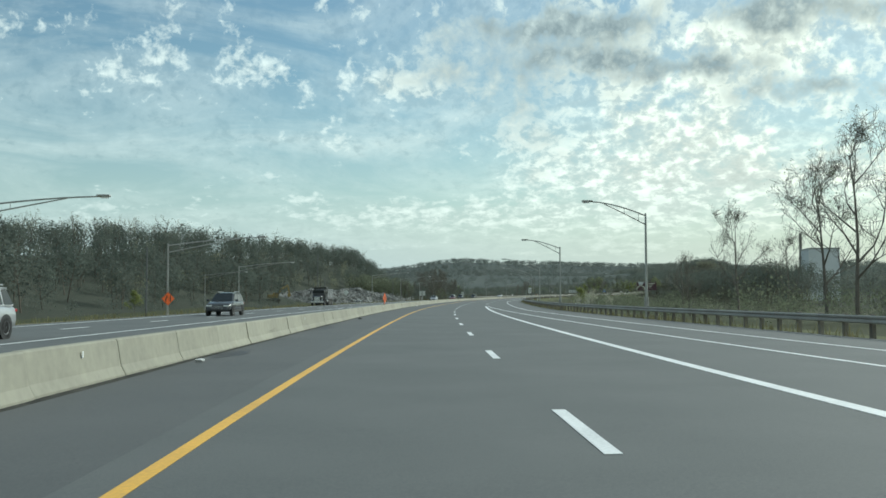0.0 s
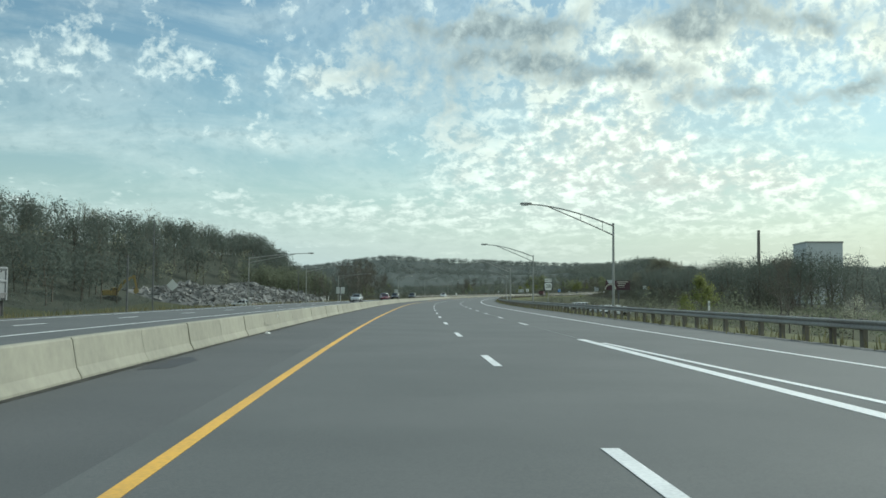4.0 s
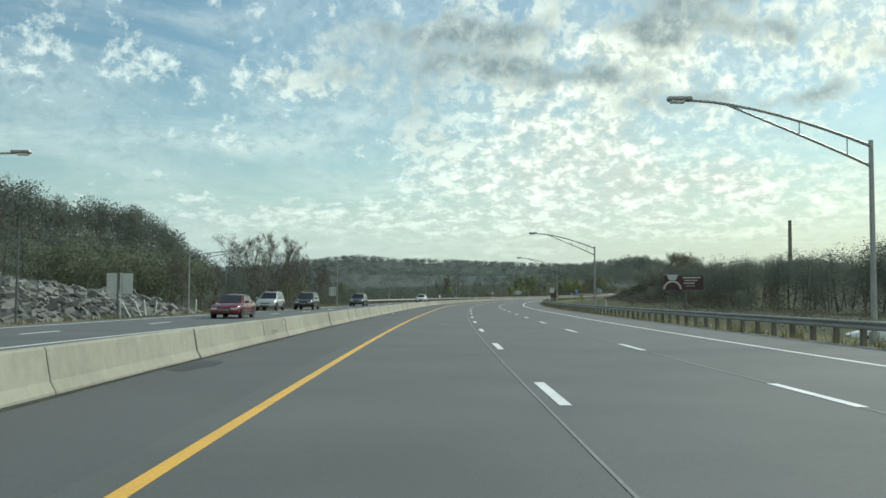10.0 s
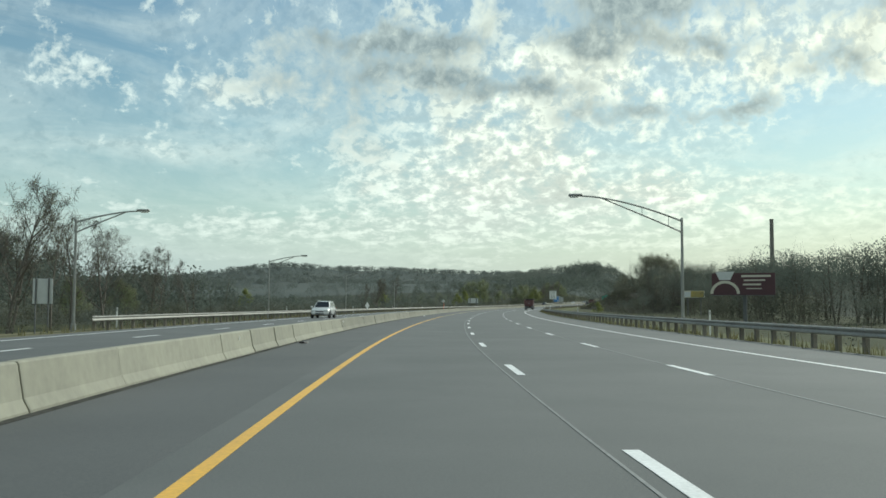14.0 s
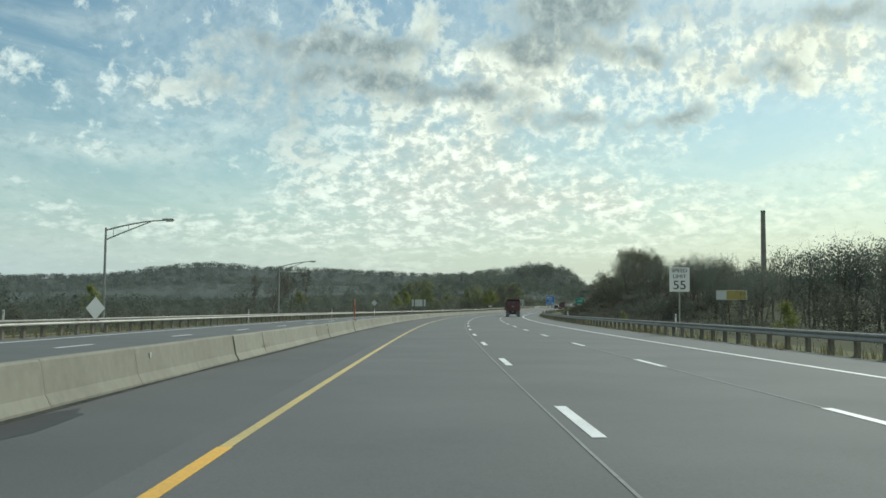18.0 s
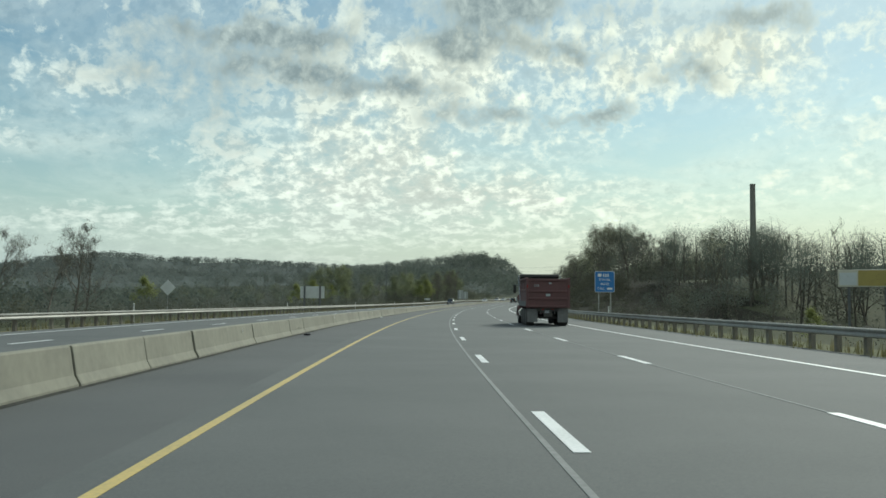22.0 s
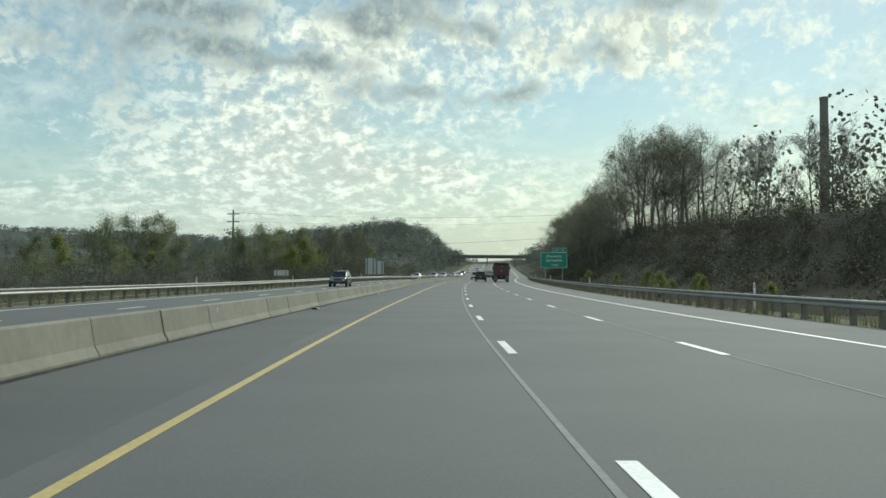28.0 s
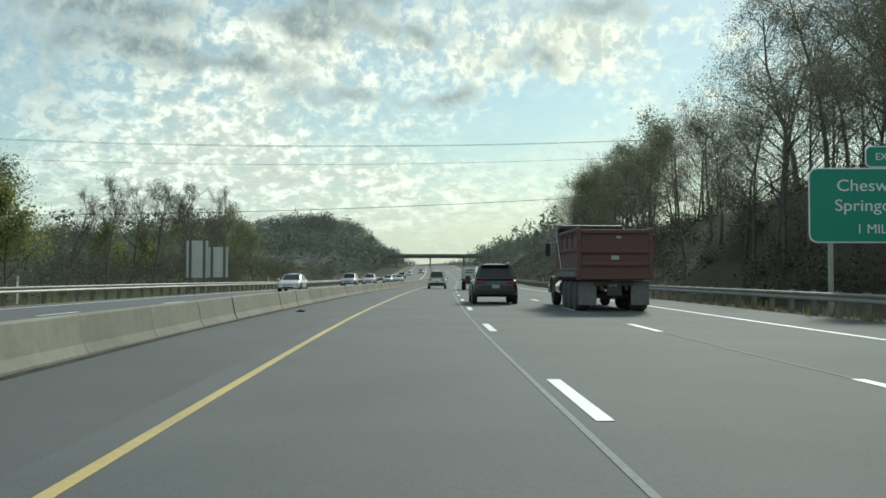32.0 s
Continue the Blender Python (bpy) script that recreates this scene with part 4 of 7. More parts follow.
def crown(seed, h0, n, size, grid=4, lobes=14, low=0.12, width=0.27, trunk=1, loose=0.12, core=0.9, hollow=False, bulge=1.1):
    """A spring crown: a lumpy mass of twigs with many small leaves standing off it, on a trunk with limbs."""
    rng = np.random.default_rng(seed)
    V, F = np.zeros((0, 3)), np.zeros((0, 4), int)
    if trunk:
        V, F, _, _ = grow(seed, h0, levels=trunk, limbs=3 + 2 * trunk, kids=3, leaves=4, start=max(0.15, low * 0.7), detail=(3, 2, 1), spread=0.4 + 0.2 * trunk)
    lobe = rng.normal(0, 1, (lobes, 3)) + (0, 0, 0.35)
    lobe /= np.linalg.norm(lobe, axis=1)[:, None]
    out = rng.uniform(0.16, 0.42, lobes)
    half = np.array([width * h0, width * h0, (1 - low) * 0.5 * h0])

    def radius(d):
        return 0.70 + (out * np.exp((d @ lobe.T - 1) * 11)).max(1)

    def facing(d):
        near = lobe[np.argmax(d @ lobe.T, 1)]
        v = d * 0.62 + (d - near) * bulge
        return v / np.linalg.norm(v, axis=1)[:, None]

    def put(d, r):
        return d * r[:, None] * half + (0, 0, (1 + low) * 0.5 * h0 - 0.02 * h0)

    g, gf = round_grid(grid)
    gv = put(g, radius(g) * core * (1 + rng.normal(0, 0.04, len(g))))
    d = rng.normal(0, 1, (n, 3)) + (0, 0, 0.25)
    d /= np.linalg.norm(d, axis=1)[:, None]
    r = radius(d) * (core + 0.03 + np.abs(rng.normal(0, loose, n)))
    if hollow:
        r = radius(d) * np.clip(1.0 - np.abs(rng.normal(0, loose, n)), 0.15, 1.0)
    p = put(d, r)
    e = np.cross(d + rng.normal(0, 0.55, (n, 3)), rng.normal(0, 1, (n, 3)))
    e /= np.linalg.norm(e, axis=1)[:, None]
    f = np.cross(e, d + rng.normal(0, 0.5, (n, 3)))
    f /= np.linalg.norm(f, axis=1)[:, None]
    sz = size * rng.uniform(0.5, 1.35, (n, 1))
    e, f = e * sz, f * sz * 0.8
    q = np.stack([p - e - f * 0.5, p + e * 0.2 - f, p + e + f * 0.3, p - e * 0.3 + f], 1)
    fn = facing(d) + rng.normal(0, 0.12, (n, 3))
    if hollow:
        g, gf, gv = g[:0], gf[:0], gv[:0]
    flip = (np.cross(q[:, 1] - q[:, 0], q[:, 3] - q[:, 0]) * fn).sum(1) < 0
    q = np.where(flip[:, None, None], q[:, ::-1], q).reshape(-1, 3)
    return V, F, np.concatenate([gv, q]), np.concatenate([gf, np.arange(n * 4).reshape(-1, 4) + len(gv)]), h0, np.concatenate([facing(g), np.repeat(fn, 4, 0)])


MID = [crown(100 + i, 13.0, 330, 0.25, 1, 16, 0.08 + 0.04 * (i % 4), 0.34 + 0.03 * (i % 3), loose=0.30, hollow=True) for i in range(6)]
CLOSE = [crown(170 + i, 16.0, 2100, 0.085, 1, 24, 0.12 + 0.04 * i, 0.29 + 0.03 * (i % 3), trunk=3, loose=0.34, hollow=True) for i in range(4)]
NEAR = [crown(150 + i, 18.0, 1150, 0.165, 1, 15, 0.16 + 0.04 * i, 0.35 + 0.04 * (i % 3), trunk=2, loose=0.32, hollow=True) for i in range(5)]
MIDFAR = [crown(110 + i, 12.0, 150, 0.38, 1, 12, 0.0, 0.42 + 0.03 * (i % 3), trunk=0, loose=0.25, hollow=True) for i in range(6)]
BARE = [model(120 + i, 13.0, levels=2, limbs=9, kids=4, leaves=90, leaf_size=0.13, leaf_zone=1.0, start=0.25, twig=4.0, detail=(3, 2, 1), rmin=0.03, slim=0.58) for i in range(5)]
BRUSH = [crown(130 + i, 4.0, 150, 0.085, 1, 12, -0.15, 0.50, trunk=0, loose=0.38, hollow=True) for i in range(6)]
THICK = [crown(190 + i, 8.0, 300, 0.16, 1, 14, -0.15, 0.46, trunk=0, loose=0.34, hollow=True) for i in range(5)]
CARPET = [crown(196 + i, 1.0, 200, 0.06, 1, 10, -0.4, 2.6, trunk=0, loose=0.5, hollow=True) for i in range(3)]
SHRUB = [crown(160 + i, 2.0, 300, 0.075, 1, 12, -0.3, 0.95, trunk=0, loose=0.5, hollow=True) for i in range(4)]
WIDE = [crown(180 + i, 12.0, 190, 0.44, 1, 12, -0.1, 0.75, trunk=0, loose=0.26, hollow=True, bulge=0.6) for i in range(5)]
FAR_ONLY = [crown(140 + i, 12.0, 46, 1.0, 1, 8, -0.35, 0.95, trunk=0, loose=0.42, hollow=True, bulge=0.35) for i in range(6)]


def board_gap(s, lat):
    """A clearing in front of the billboards."""
    return (636 < s < 716 and 40 < lat < 67) or (470 < s < 556 and lat < 64)


def pile_gap(s, lat):
    return 300 < s < 406 and lat > -79


def wood_edge(s):
    """How far from the road the tall woods on the right begin."""
    return float(np.interp(s, (330, 450, 560, 680, 780, 830), (112, 96, 76, 58, 46, 36)))


# the wooded hill beyond the oncoming lanes
forest("hill_woods", "dense spring woods with brown and yellow-green crowns on the hill", scatter(640, 20, 600, -150, -66, 9, 14, 1, pile_gap), MID, LEAF_HILL, 2)
forest("hill_woods", "spring woods where the hill falls off", scatter(430, 440, 860, -290, -95, 10, 14, 81, lambda s, lat: s - 372 + 1.9 * lat > -8), MID, LEAF_HILL, 82)
forest("hill_thicket", "young growth over the foot of the hill", scatter(170, 215, 350, -118, -76, 3.0, 6.5, 45), THICK, LEAF_HILL, 46)
forest("hill_crest_woods", "bare trees along the crest of the hill", scatter(240, -60, 590, -175, -112, 12, 15, 3), BARE, LEAF_BUD, 4)


def bank_profile(s):
    """The slope of the bank, just over the land."""
    rows = []
    for lat in (18.0, 20.5, 23.0, 26.0, 29.0, 32.0, 36.0, 42.0, 50.0):
        p = at(s, lat)
        rows.append((lat, float(land(np.array(p.x), np.array(p.y))) - float(np.interp(s, _s, _z)) + (0.22 if 18 < lat < 50 else -0.3)))
    return rows


tagged(new("bank", ribbon("bank", 735, 1190, bank_profile, BRAMBLE_SOIL, 6.0, True)), "steep bank of leaf litter and creepers, their shade in its dark colour", "bank", kind="structure")

# woods along the far ridge
def far_places(n, seed, x0, x1, y0, y1, h0, h1, keep):
    rng = np.random.default_rng(seed)
    x, y = rng.uniform(x0, x1, n), rng.uniform(y0, y1, n)
    s, lat = road_sl(x, y)
    ok = keep(s, lat)
    return np.stack([x, y, land(x, y) - 0.8, rng.uniform(h0, h1, n)], 1)[ok]


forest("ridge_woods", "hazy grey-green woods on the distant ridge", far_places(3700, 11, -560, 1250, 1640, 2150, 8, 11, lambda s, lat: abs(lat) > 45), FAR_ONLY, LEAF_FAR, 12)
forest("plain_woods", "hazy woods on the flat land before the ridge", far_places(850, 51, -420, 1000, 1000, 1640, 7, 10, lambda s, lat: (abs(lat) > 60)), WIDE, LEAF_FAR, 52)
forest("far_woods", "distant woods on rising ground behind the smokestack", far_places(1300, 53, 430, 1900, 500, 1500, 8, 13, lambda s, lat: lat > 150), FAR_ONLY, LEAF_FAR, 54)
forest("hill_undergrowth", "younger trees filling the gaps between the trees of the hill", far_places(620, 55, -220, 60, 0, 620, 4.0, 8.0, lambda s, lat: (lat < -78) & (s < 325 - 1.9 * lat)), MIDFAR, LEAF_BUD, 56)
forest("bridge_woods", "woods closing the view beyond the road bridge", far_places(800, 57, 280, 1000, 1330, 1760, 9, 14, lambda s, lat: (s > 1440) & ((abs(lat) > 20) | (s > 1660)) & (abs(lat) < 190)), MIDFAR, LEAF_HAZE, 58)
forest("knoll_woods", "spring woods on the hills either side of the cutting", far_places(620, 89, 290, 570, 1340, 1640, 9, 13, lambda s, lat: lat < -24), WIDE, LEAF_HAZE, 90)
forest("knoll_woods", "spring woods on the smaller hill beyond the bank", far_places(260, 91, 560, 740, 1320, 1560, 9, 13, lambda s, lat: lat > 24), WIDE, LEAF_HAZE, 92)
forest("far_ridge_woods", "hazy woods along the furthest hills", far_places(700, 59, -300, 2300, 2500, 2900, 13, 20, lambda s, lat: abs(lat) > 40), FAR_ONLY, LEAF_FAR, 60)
# low ground beyond the oncoming lanes: bare brush first, greener woods behind
forest("valley_brush", "bare grey-brown brush on low ground beyond the oncoming lanes", scatter(360, 400, 900, -75, -28, 2.4, 4.8, 13), THICK, THICKET, 14)
forest("valley_woods", "green-tinged woods further down the valley", scatter(420, 500, 1000, -300, -60, 5.5, 9.0, 15), MIDFAR, LEAF_HILL, 16)
forest("hill_foot_woods", "budding woods at the end of the hill beside the rock pile", scatter(40, 396, 430, -72, -48, 10, 14, 35), MID, LEAF, 36)
forest("valley_woods", "low spring woods beyond the oncoming lanes before the cutting", scatter(150, 990, 1300, -190, -66, 7, 11, 25), MID, LEAF_HILL, 26)
forest("valley_woods", "spring woods beyond the oncoming lanes before the cutting", scatter(85, 850, 1150, -125, -58, 6, 9.5, 75), NEAR, LEAF, 76)
forest("valley_brush", "bare brush and saplings under the trees beyond the oncoming lanes", scatter(260, 890, 1120, -66, -29, 3.5, 7.0, 41), THICK, THICKET, 42)
# the right: a field, a dark hedge of brush and then a tall wood that comes nearer to the road
forest("roadside_woods", "tall olive spring woods beyond the fields", scatter(290, 380, 690, 50, 130, 16, 22, 17, lambda s, lat: board_gap(s, lat) or not wood_edge(s) < lat < wood_edge(s) + 34), NEAR, LEAF_HILL, 18)
forest("roadside_woods", "tall olive spring woods where they come near to the road", scatter(125, 680, 815, 38, 92, 13, 18, 85, lambda s, lat: board_gap(s, lat) or not wood_edge(s) < lat < wood_edge(s) + 34), CLOSE, LEAF_HILL, 86)
forest("roadside_woods", "mixed spring woods further back beyond the fields", scatter(200, 330, 830, 110, 230, 12, 19, 33), MID, LEAF_HAZE, 34)
forest("roadside_saplings", "young trees along the edge of the field", scatter(120, 240, 840, 34, 110, 5, 9.5, 77, lambda s, lat: board_gap(s, lat) or not wood_edge(s) - 22 < lat < wood_edge(s) + 4), NEAR, LEAF_HILL, 78)
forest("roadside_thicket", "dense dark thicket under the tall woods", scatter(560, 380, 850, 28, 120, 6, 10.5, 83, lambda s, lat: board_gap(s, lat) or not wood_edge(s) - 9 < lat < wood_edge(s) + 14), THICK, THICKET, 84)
forest("roadside_brush", "brown brush along the foot of the verge", scatter(480, 60, 830, 27, 74, 2.2, 4.8, 27, lambda s, lat: board_gap(s, lat) or (244 < s < 324 and lat < 40)), BRUSH, THICKET, 28)
forest("slip_lane_brush", "dense dark brush beside the slip lane", scatter(150, 52, 190, 24, 44, 2.6, 4.6, 79), BRUSH, LEAF, 80)
forest("hill_brush", "brown brush at the foot of the wooded hill", scatter(300, 20, 640, -82, -50, 2.5, 5.5, 29, pile_gap), BRUSH, LEAF_HILL, 30)
forest("bank_woods", "tall budding woods behind the first row on the bank", scatter(70, 930, 1120, 50, 110, 13, 18, 19), BARE, LEAF_BUD, 20)
forest("bank_woods", "olive spring woods filling the bank behind the first row", scatter(26, 915, 1100, 46, 90, 11, 16, 39), CLOSE, LEAF, 40)
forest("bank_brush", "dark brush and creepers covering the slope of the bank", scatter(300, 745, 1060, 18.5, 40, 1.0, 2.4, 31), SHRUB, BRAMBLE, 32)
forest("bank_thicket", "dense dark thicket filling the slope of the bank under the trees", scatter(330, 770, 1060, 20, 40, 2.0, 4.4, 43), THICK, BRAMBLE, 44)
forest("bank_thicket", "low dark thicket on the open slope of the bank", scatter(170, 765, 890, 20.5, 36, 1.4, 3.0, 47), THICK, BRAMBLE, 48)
forest("bank_creeper", "low dark creepers spread over the bank", scatter(220, 742, 900, 18.5, 42, 0.45, 0.9, 87), CARPET, BRAMBLE, 88)
forest("cutting_woods", "spring woods beside the cutting", scatter(260, 1120, 1750, -110, -26, 11, 16, 21), MIDFAR, LEAF_HILL, 22)
forest("cutting_woods", "spring woods on the bank beside the cutting", scatter(260, 1100, 1750, 24, 130, 10, 15, 23), MIDFAR, LEAF_HILL, 24)
forest("cutting_brush", "green brush over the slopes of the cutting", scatter(230, 1070, 1640, 21, 46, 3.0, 6.5, 63, lambda s, lat: 1408 < s < 1432) + scatter(200, 1120, 1640, -50, -25, 3.0, 6.0, 64, lambda s, lat: 1408 < s < 1432), MIDFAR, LEAF_HILL, 65)
forest("roadside_trees", "taller bare trees before the bank", scatter(24, 600, 835, 46, 96, 13, 17, 61, lambda s, lat: board_gap(s, lat) or lat < wood_edge(s) - 6), BARE, LEAF_BUD, 62)


# ---- single trees near the road ----
def trees(base, rows, group):
    """Copies of one tree at rows of s, lat, size and turn; the first row takes the tree itself."""
    for k, (s, lat, size, turn) in enumerate(rows):
        p = at(s, lat)
        z = float(land(np.array(p.x), np.array(p.y))) - 0.1
        m = pose(p.x, p.y, z, 0, 0, turn)
        ob = copy_thing(base, m) if k else base
        ob.matrix_world = m @ Matrix.Scale(size, 4)
        ob["group"] = group


BANK = [tree_thing("tree", 200 + i, "tall spreading tree with fine twigs and opening buds on the bank", LEAF_BUD, height=20, levels=3, limbs=9, kids=6, leaves=4400, leaf_size=0.058, leaf_zone=1.5, start=0.24 + 0.03 * i, spread=0.95, bark=BARK_DARK, twigs=1500, twig_size=0.045)
        for i in range(4)]
_r = random.Random(21)
rows = [(_r.uniform(920, 974), _r.uniform(35, 52), _r.uniform(0.94, 1.12), _r.uniform(0, 360)) for k in range(20)]
rows += [(_r.uniform(985, 1060), _r.uniform(25, 40), _r.uniform(0.66, 0.86), _r.uniform(0, 360)) for k in range(22)]
rows += [(_r.uniform(898, 955), _r.uniform(20.5, 29), _r.uniform(0.52, 0.70), _r.uniform(0, 360)) for k in range(16)]
rows += [(_r.uniform(955, 1030), _r.uniform(21, 27), _r.uniform(0.60, 0.82), _r.uniform(0, 360)) for k in range(10)]
rows += [(_r.uniform(800, 850), _r.uniform(46, 66), _r.uniform(0.55, 0.80), _r.uniform(0, 360)) for k in range(8)]
for i in range(4):
    trees(BANK[i], rows[i::4], "trees on the bank")
GREENISH = [tree_thing("tree", 230 + i, "broad tree in first yellow-green leaf beside the highway", LEAF_FRESH, height=13, levels=3, limbs=10, kids=5, leaves=5800, leaf_size=0.078, leaf_zone=1.7, start=0.2, spread=0.95, twigs=900) for i in range(2)]
trees(GREENISH[0], [(1003, 25, 1.15, 10), (1020, 27, 1.0, 80), (990, 30, 1.3, 200), (1035, 26, 0.95, 150), (963, -76, 1.25, 40), (956, -80, 1.2, 130), (971, -78, 1.22, 220), (948, -82, 1.15, 300)], "broad trees in first leaf")
trees(GREENISH[1], [(938, -41, 1.0, 30), (932, -44, 0.9, 120), (944, -37, 0.95, 200), (958, -46, 1.0, 300), (912, -52, 0.75, 250), (888, -52, 0.7, 80), (1030, -46, 1.1, 150), (1045, -44, 1.15, 220), (1060, -40, 1.0, 60), (1072, -46, 1.1, 20), (870, -56, 0.65, 200), (470, -48, 0.5, 10), (497, -52, 0.55, 70)], "broad trees in first leaf")
BRIGHT = tree_thing("tree", 240, "small tree in bright yellow-green leaf", LEAF_LIGHT, height=9, levels=3, limbs=9, kids=4, leaves=3400, leaf_size=0.09, leaf_zone=1.3, start=0.15, spread=0.7)
trees(BRIGHT, [(940, -33.6, 1.1, 40), (934, -35, 0.9, 200), (942, -74, 0.9, 110), (950, -72, 0.8, 250), (860, -62, 0.9, 0), (905, -70, 1.1, 70), (1010, -52, 1.1, 160), (800, -85, 1.0, 20), (1010, -46, 1.0, 90), (700, -110, 1.0, 10), (172, 24.5, 0.42, 10), (181, 26, 0.28, 100), (170, -60, 0.5, 50), (640, 30, 0.3, 0), (790, 17.6, 0.17, 40), (803, 18.0, 0.2, 100), (807, 18.6, 0.22, 200), (812, 18.0, 0.18, 300), (816, 18.2, 0.24, 30), (821, 18.4, 0.26, 130), (836, 18.4, 0.22, 80), (860, 18.6, 0.26, 210), (520, 24, 0.3, 60)], "small green trees")
BLOSSOM = tree_thing("shrub", 245, "wild shrub in white blossom behind the guardrail", WHITE_PETAL, category="shrub", height=4, levels=3, limbs=9, kids=4, leaves=1500, leaf_size=0.035, leaf_zone=0.6, start=0.05, spread=1.1)
trees(BLOSSOM, [(122, 20.5, 0.62, 0), (126, 21.6, 0.75, 80), (130, 20.2, 0.55, 200), (134, 22.4, 0.7, 140), (117, 22.8, 0.6, 300), (139, 21.0, 0.5, 20)], "blossoming shrubs")
BARE_TREE = [tree_thing("tree", 250 + i, "bare spreading tree with dark forked limbs", LEAF_BUD, bark=BARK_DARK, height=13, levels=3, limbs=8, kids=5, leaves=500, leaf_size=0.045, leaf_zone=0.8, start=0.22, spread=0.85, rmin=0.016, slim=0.62, rise=0.15, twigs=1100, twig_size=0.045) for i in range(3)]
trees(BARE_TREE[0], [(421, -44, 1.15, 0), (434, -42, 1.25, 60), (452, -46, 1.25, 140), (466, -46, 1.15, 220), (410, -50, 0.9, 310), (457, -44, 1.05, 40), (476, -47, 1.0, 170), (496, -47, 0.9, 80), (962, -33.5, 0.98, 30), (979, -37.5, 1.12, 130), (990, -32.5, 1.12, 200), (1000, -33, 1.15, 60), (868, 42, 1.0, 20), (884, 47, 1.15, 120), (858, 50, 1.1, 240), (846, 41, 0.8, 300)], "bare trees beside the highway")
trees(BARE_TREE[1], [(428, -43, 1.2, 20), (446, -43, 1.3, 100), (471, -44, 1.15, 200), (440, -46, 1.2, 310), (488, -45, 0.95, 15), (508, -46, 0.85, 260), (400, -44, 0.75, 250), (953, -34, 0.85, 80), (970, -31.5, 1.0, 10), (981, -29.8, 1.08, 290), (893, 44, 1.2, 70), (876, 54, 1.3, 190), (903, 50, 1.3, 330), (838, 52, 1.05, 150), (662, -46, 0.95, 60), (672, -48, 0.9, 110), (688, -46, 1.05, 10), (649, -47, 0.8, 50), (722, -60, 1.1, 0), (705, -58, 0.9, 70)], "bare trees beside the highway")
trees(BARE_TREE[2], [(60, 30, 1.05, 0), (72, 33, 1.0, 70), (85, 30, 0.8, 150), (66, 40, 1.15, 220), (53, 36, 1.1, 300), (103, 29, 0.55, 20), (108, 31, 0.5, 90), (95, 38, 0.7, 10), (158, 25.5, 0.36, 40), (163, 28, 0.42, 140)], "bare trees beside the slip lane")

# ---- smokestack and the power station's block ----
stack = thing("smokestack", "tall dark brick industrial smokestack above the trees", "chimney", pose(368.1, 947.1, 4.0))
bm = bmesh.new()
tube(bm, (0, 0, -4), (0, 0, 57.5), 1.85, 1.3, 20)
part("shaft", bm, BRICK, stack)
bm = bmesh.new()
tube(bm, (0, 0, 56.8), (0, 0, 57.8), 1.42, 1.42, 20)
part("rim", bm, BRICK, stack)
block = thing("industrial_building", "large grey windowless industrial block beyond the trees", "building", pose(222, 542, -2, 0, 0, -12))
part("wall", boxes((0, 0, 13, 17, 26, 31), bevel=0.1), CONCRETE_GREY, block)
part("roof_edge", boxes((0, 0, 28.3, 17.5, 26.5, 0.8), bevel=0.05), STEEL, block)


# ---- vehicles ----
def paint(name, c, rough=0.22, metal=0.0):
    return material(name, c, tuple(v * 0.86 for v in c), rough, metal, 0.9, 12, coat=0.3)


GLASS = material("tinted_glass", (0.018, 0.022, 0.024), (0.026, 0.03, 0.032), 0.08, 0, 1, 10)
RUBBER = material("tyre_rubber", (0.022, 0.022, 0.023), (0.035, 0.034, 0.033), 0.85, 0, 3, 30)
ALLOY = material("alloy_rim", (0.42, 0.43, 0.44), (0.30, 0.31, 0.32), 0.35, 0.8, 4, 30)
TRIM = material("black_trim", (0.022, 0.023, 0.024), (0.034, 0.034, 0.035), 0.6, 0, 3, 30)
TAIL = material("red_tail_lamp", (0.42, 0.012, 0.015), (0.30, 0.01, 0.012), 0.2, 0, 4, 20)
LAMP = material("clear_headlamp", (0.72, 0.74, 0.75), (0.55, 0.57, 0.58), 0.12, 0.3, 4, 20)
PLATE = material("number_plate", (0.42, 0.44, 0.46), (0.32, 0.34, 0.36), 0.5, 0, 6, 40)


def loft(stations, close=True):
    """Rings of (y, half width, z bottom, z top) joined to a rounded body."""
    bm = bmesh.new()
    rings = []
    for y, hw, zb, zt in stations:
        h = zt - zb
        half = [(hw * 0.80, zb), (hw * 0.95, zb + 0.08 * h), (hw, zb + 0.34 * h), (hw * 0.99, zb + 0.66 * h), (hw * 0.95, zb + 0.90 * h), (hw * 0.87, zt)]
        ring = [(x, z) for x, z in half] + [(-x, z) for x, z in reversed(half)]
        rings.append([bm.verts.new((x, y, z)) for x, z in ring])
    n = len(rings[0])
    for a, b in zip(rings, rings[1:]):
        for i in range(n):
            bm.faces.new((a[i], a[(i + 1) % n], b[(i + 1) % n], b[i]))
    bm.faces.new(rings[0])
    bm.faces.new(rings[-1][::-1])
    bmesh.ops.recalc_face_normals(bm, faces=bm.faces)
    for f in bm.faces:
        f.smooth = len(f.verts) == 4
    return bm


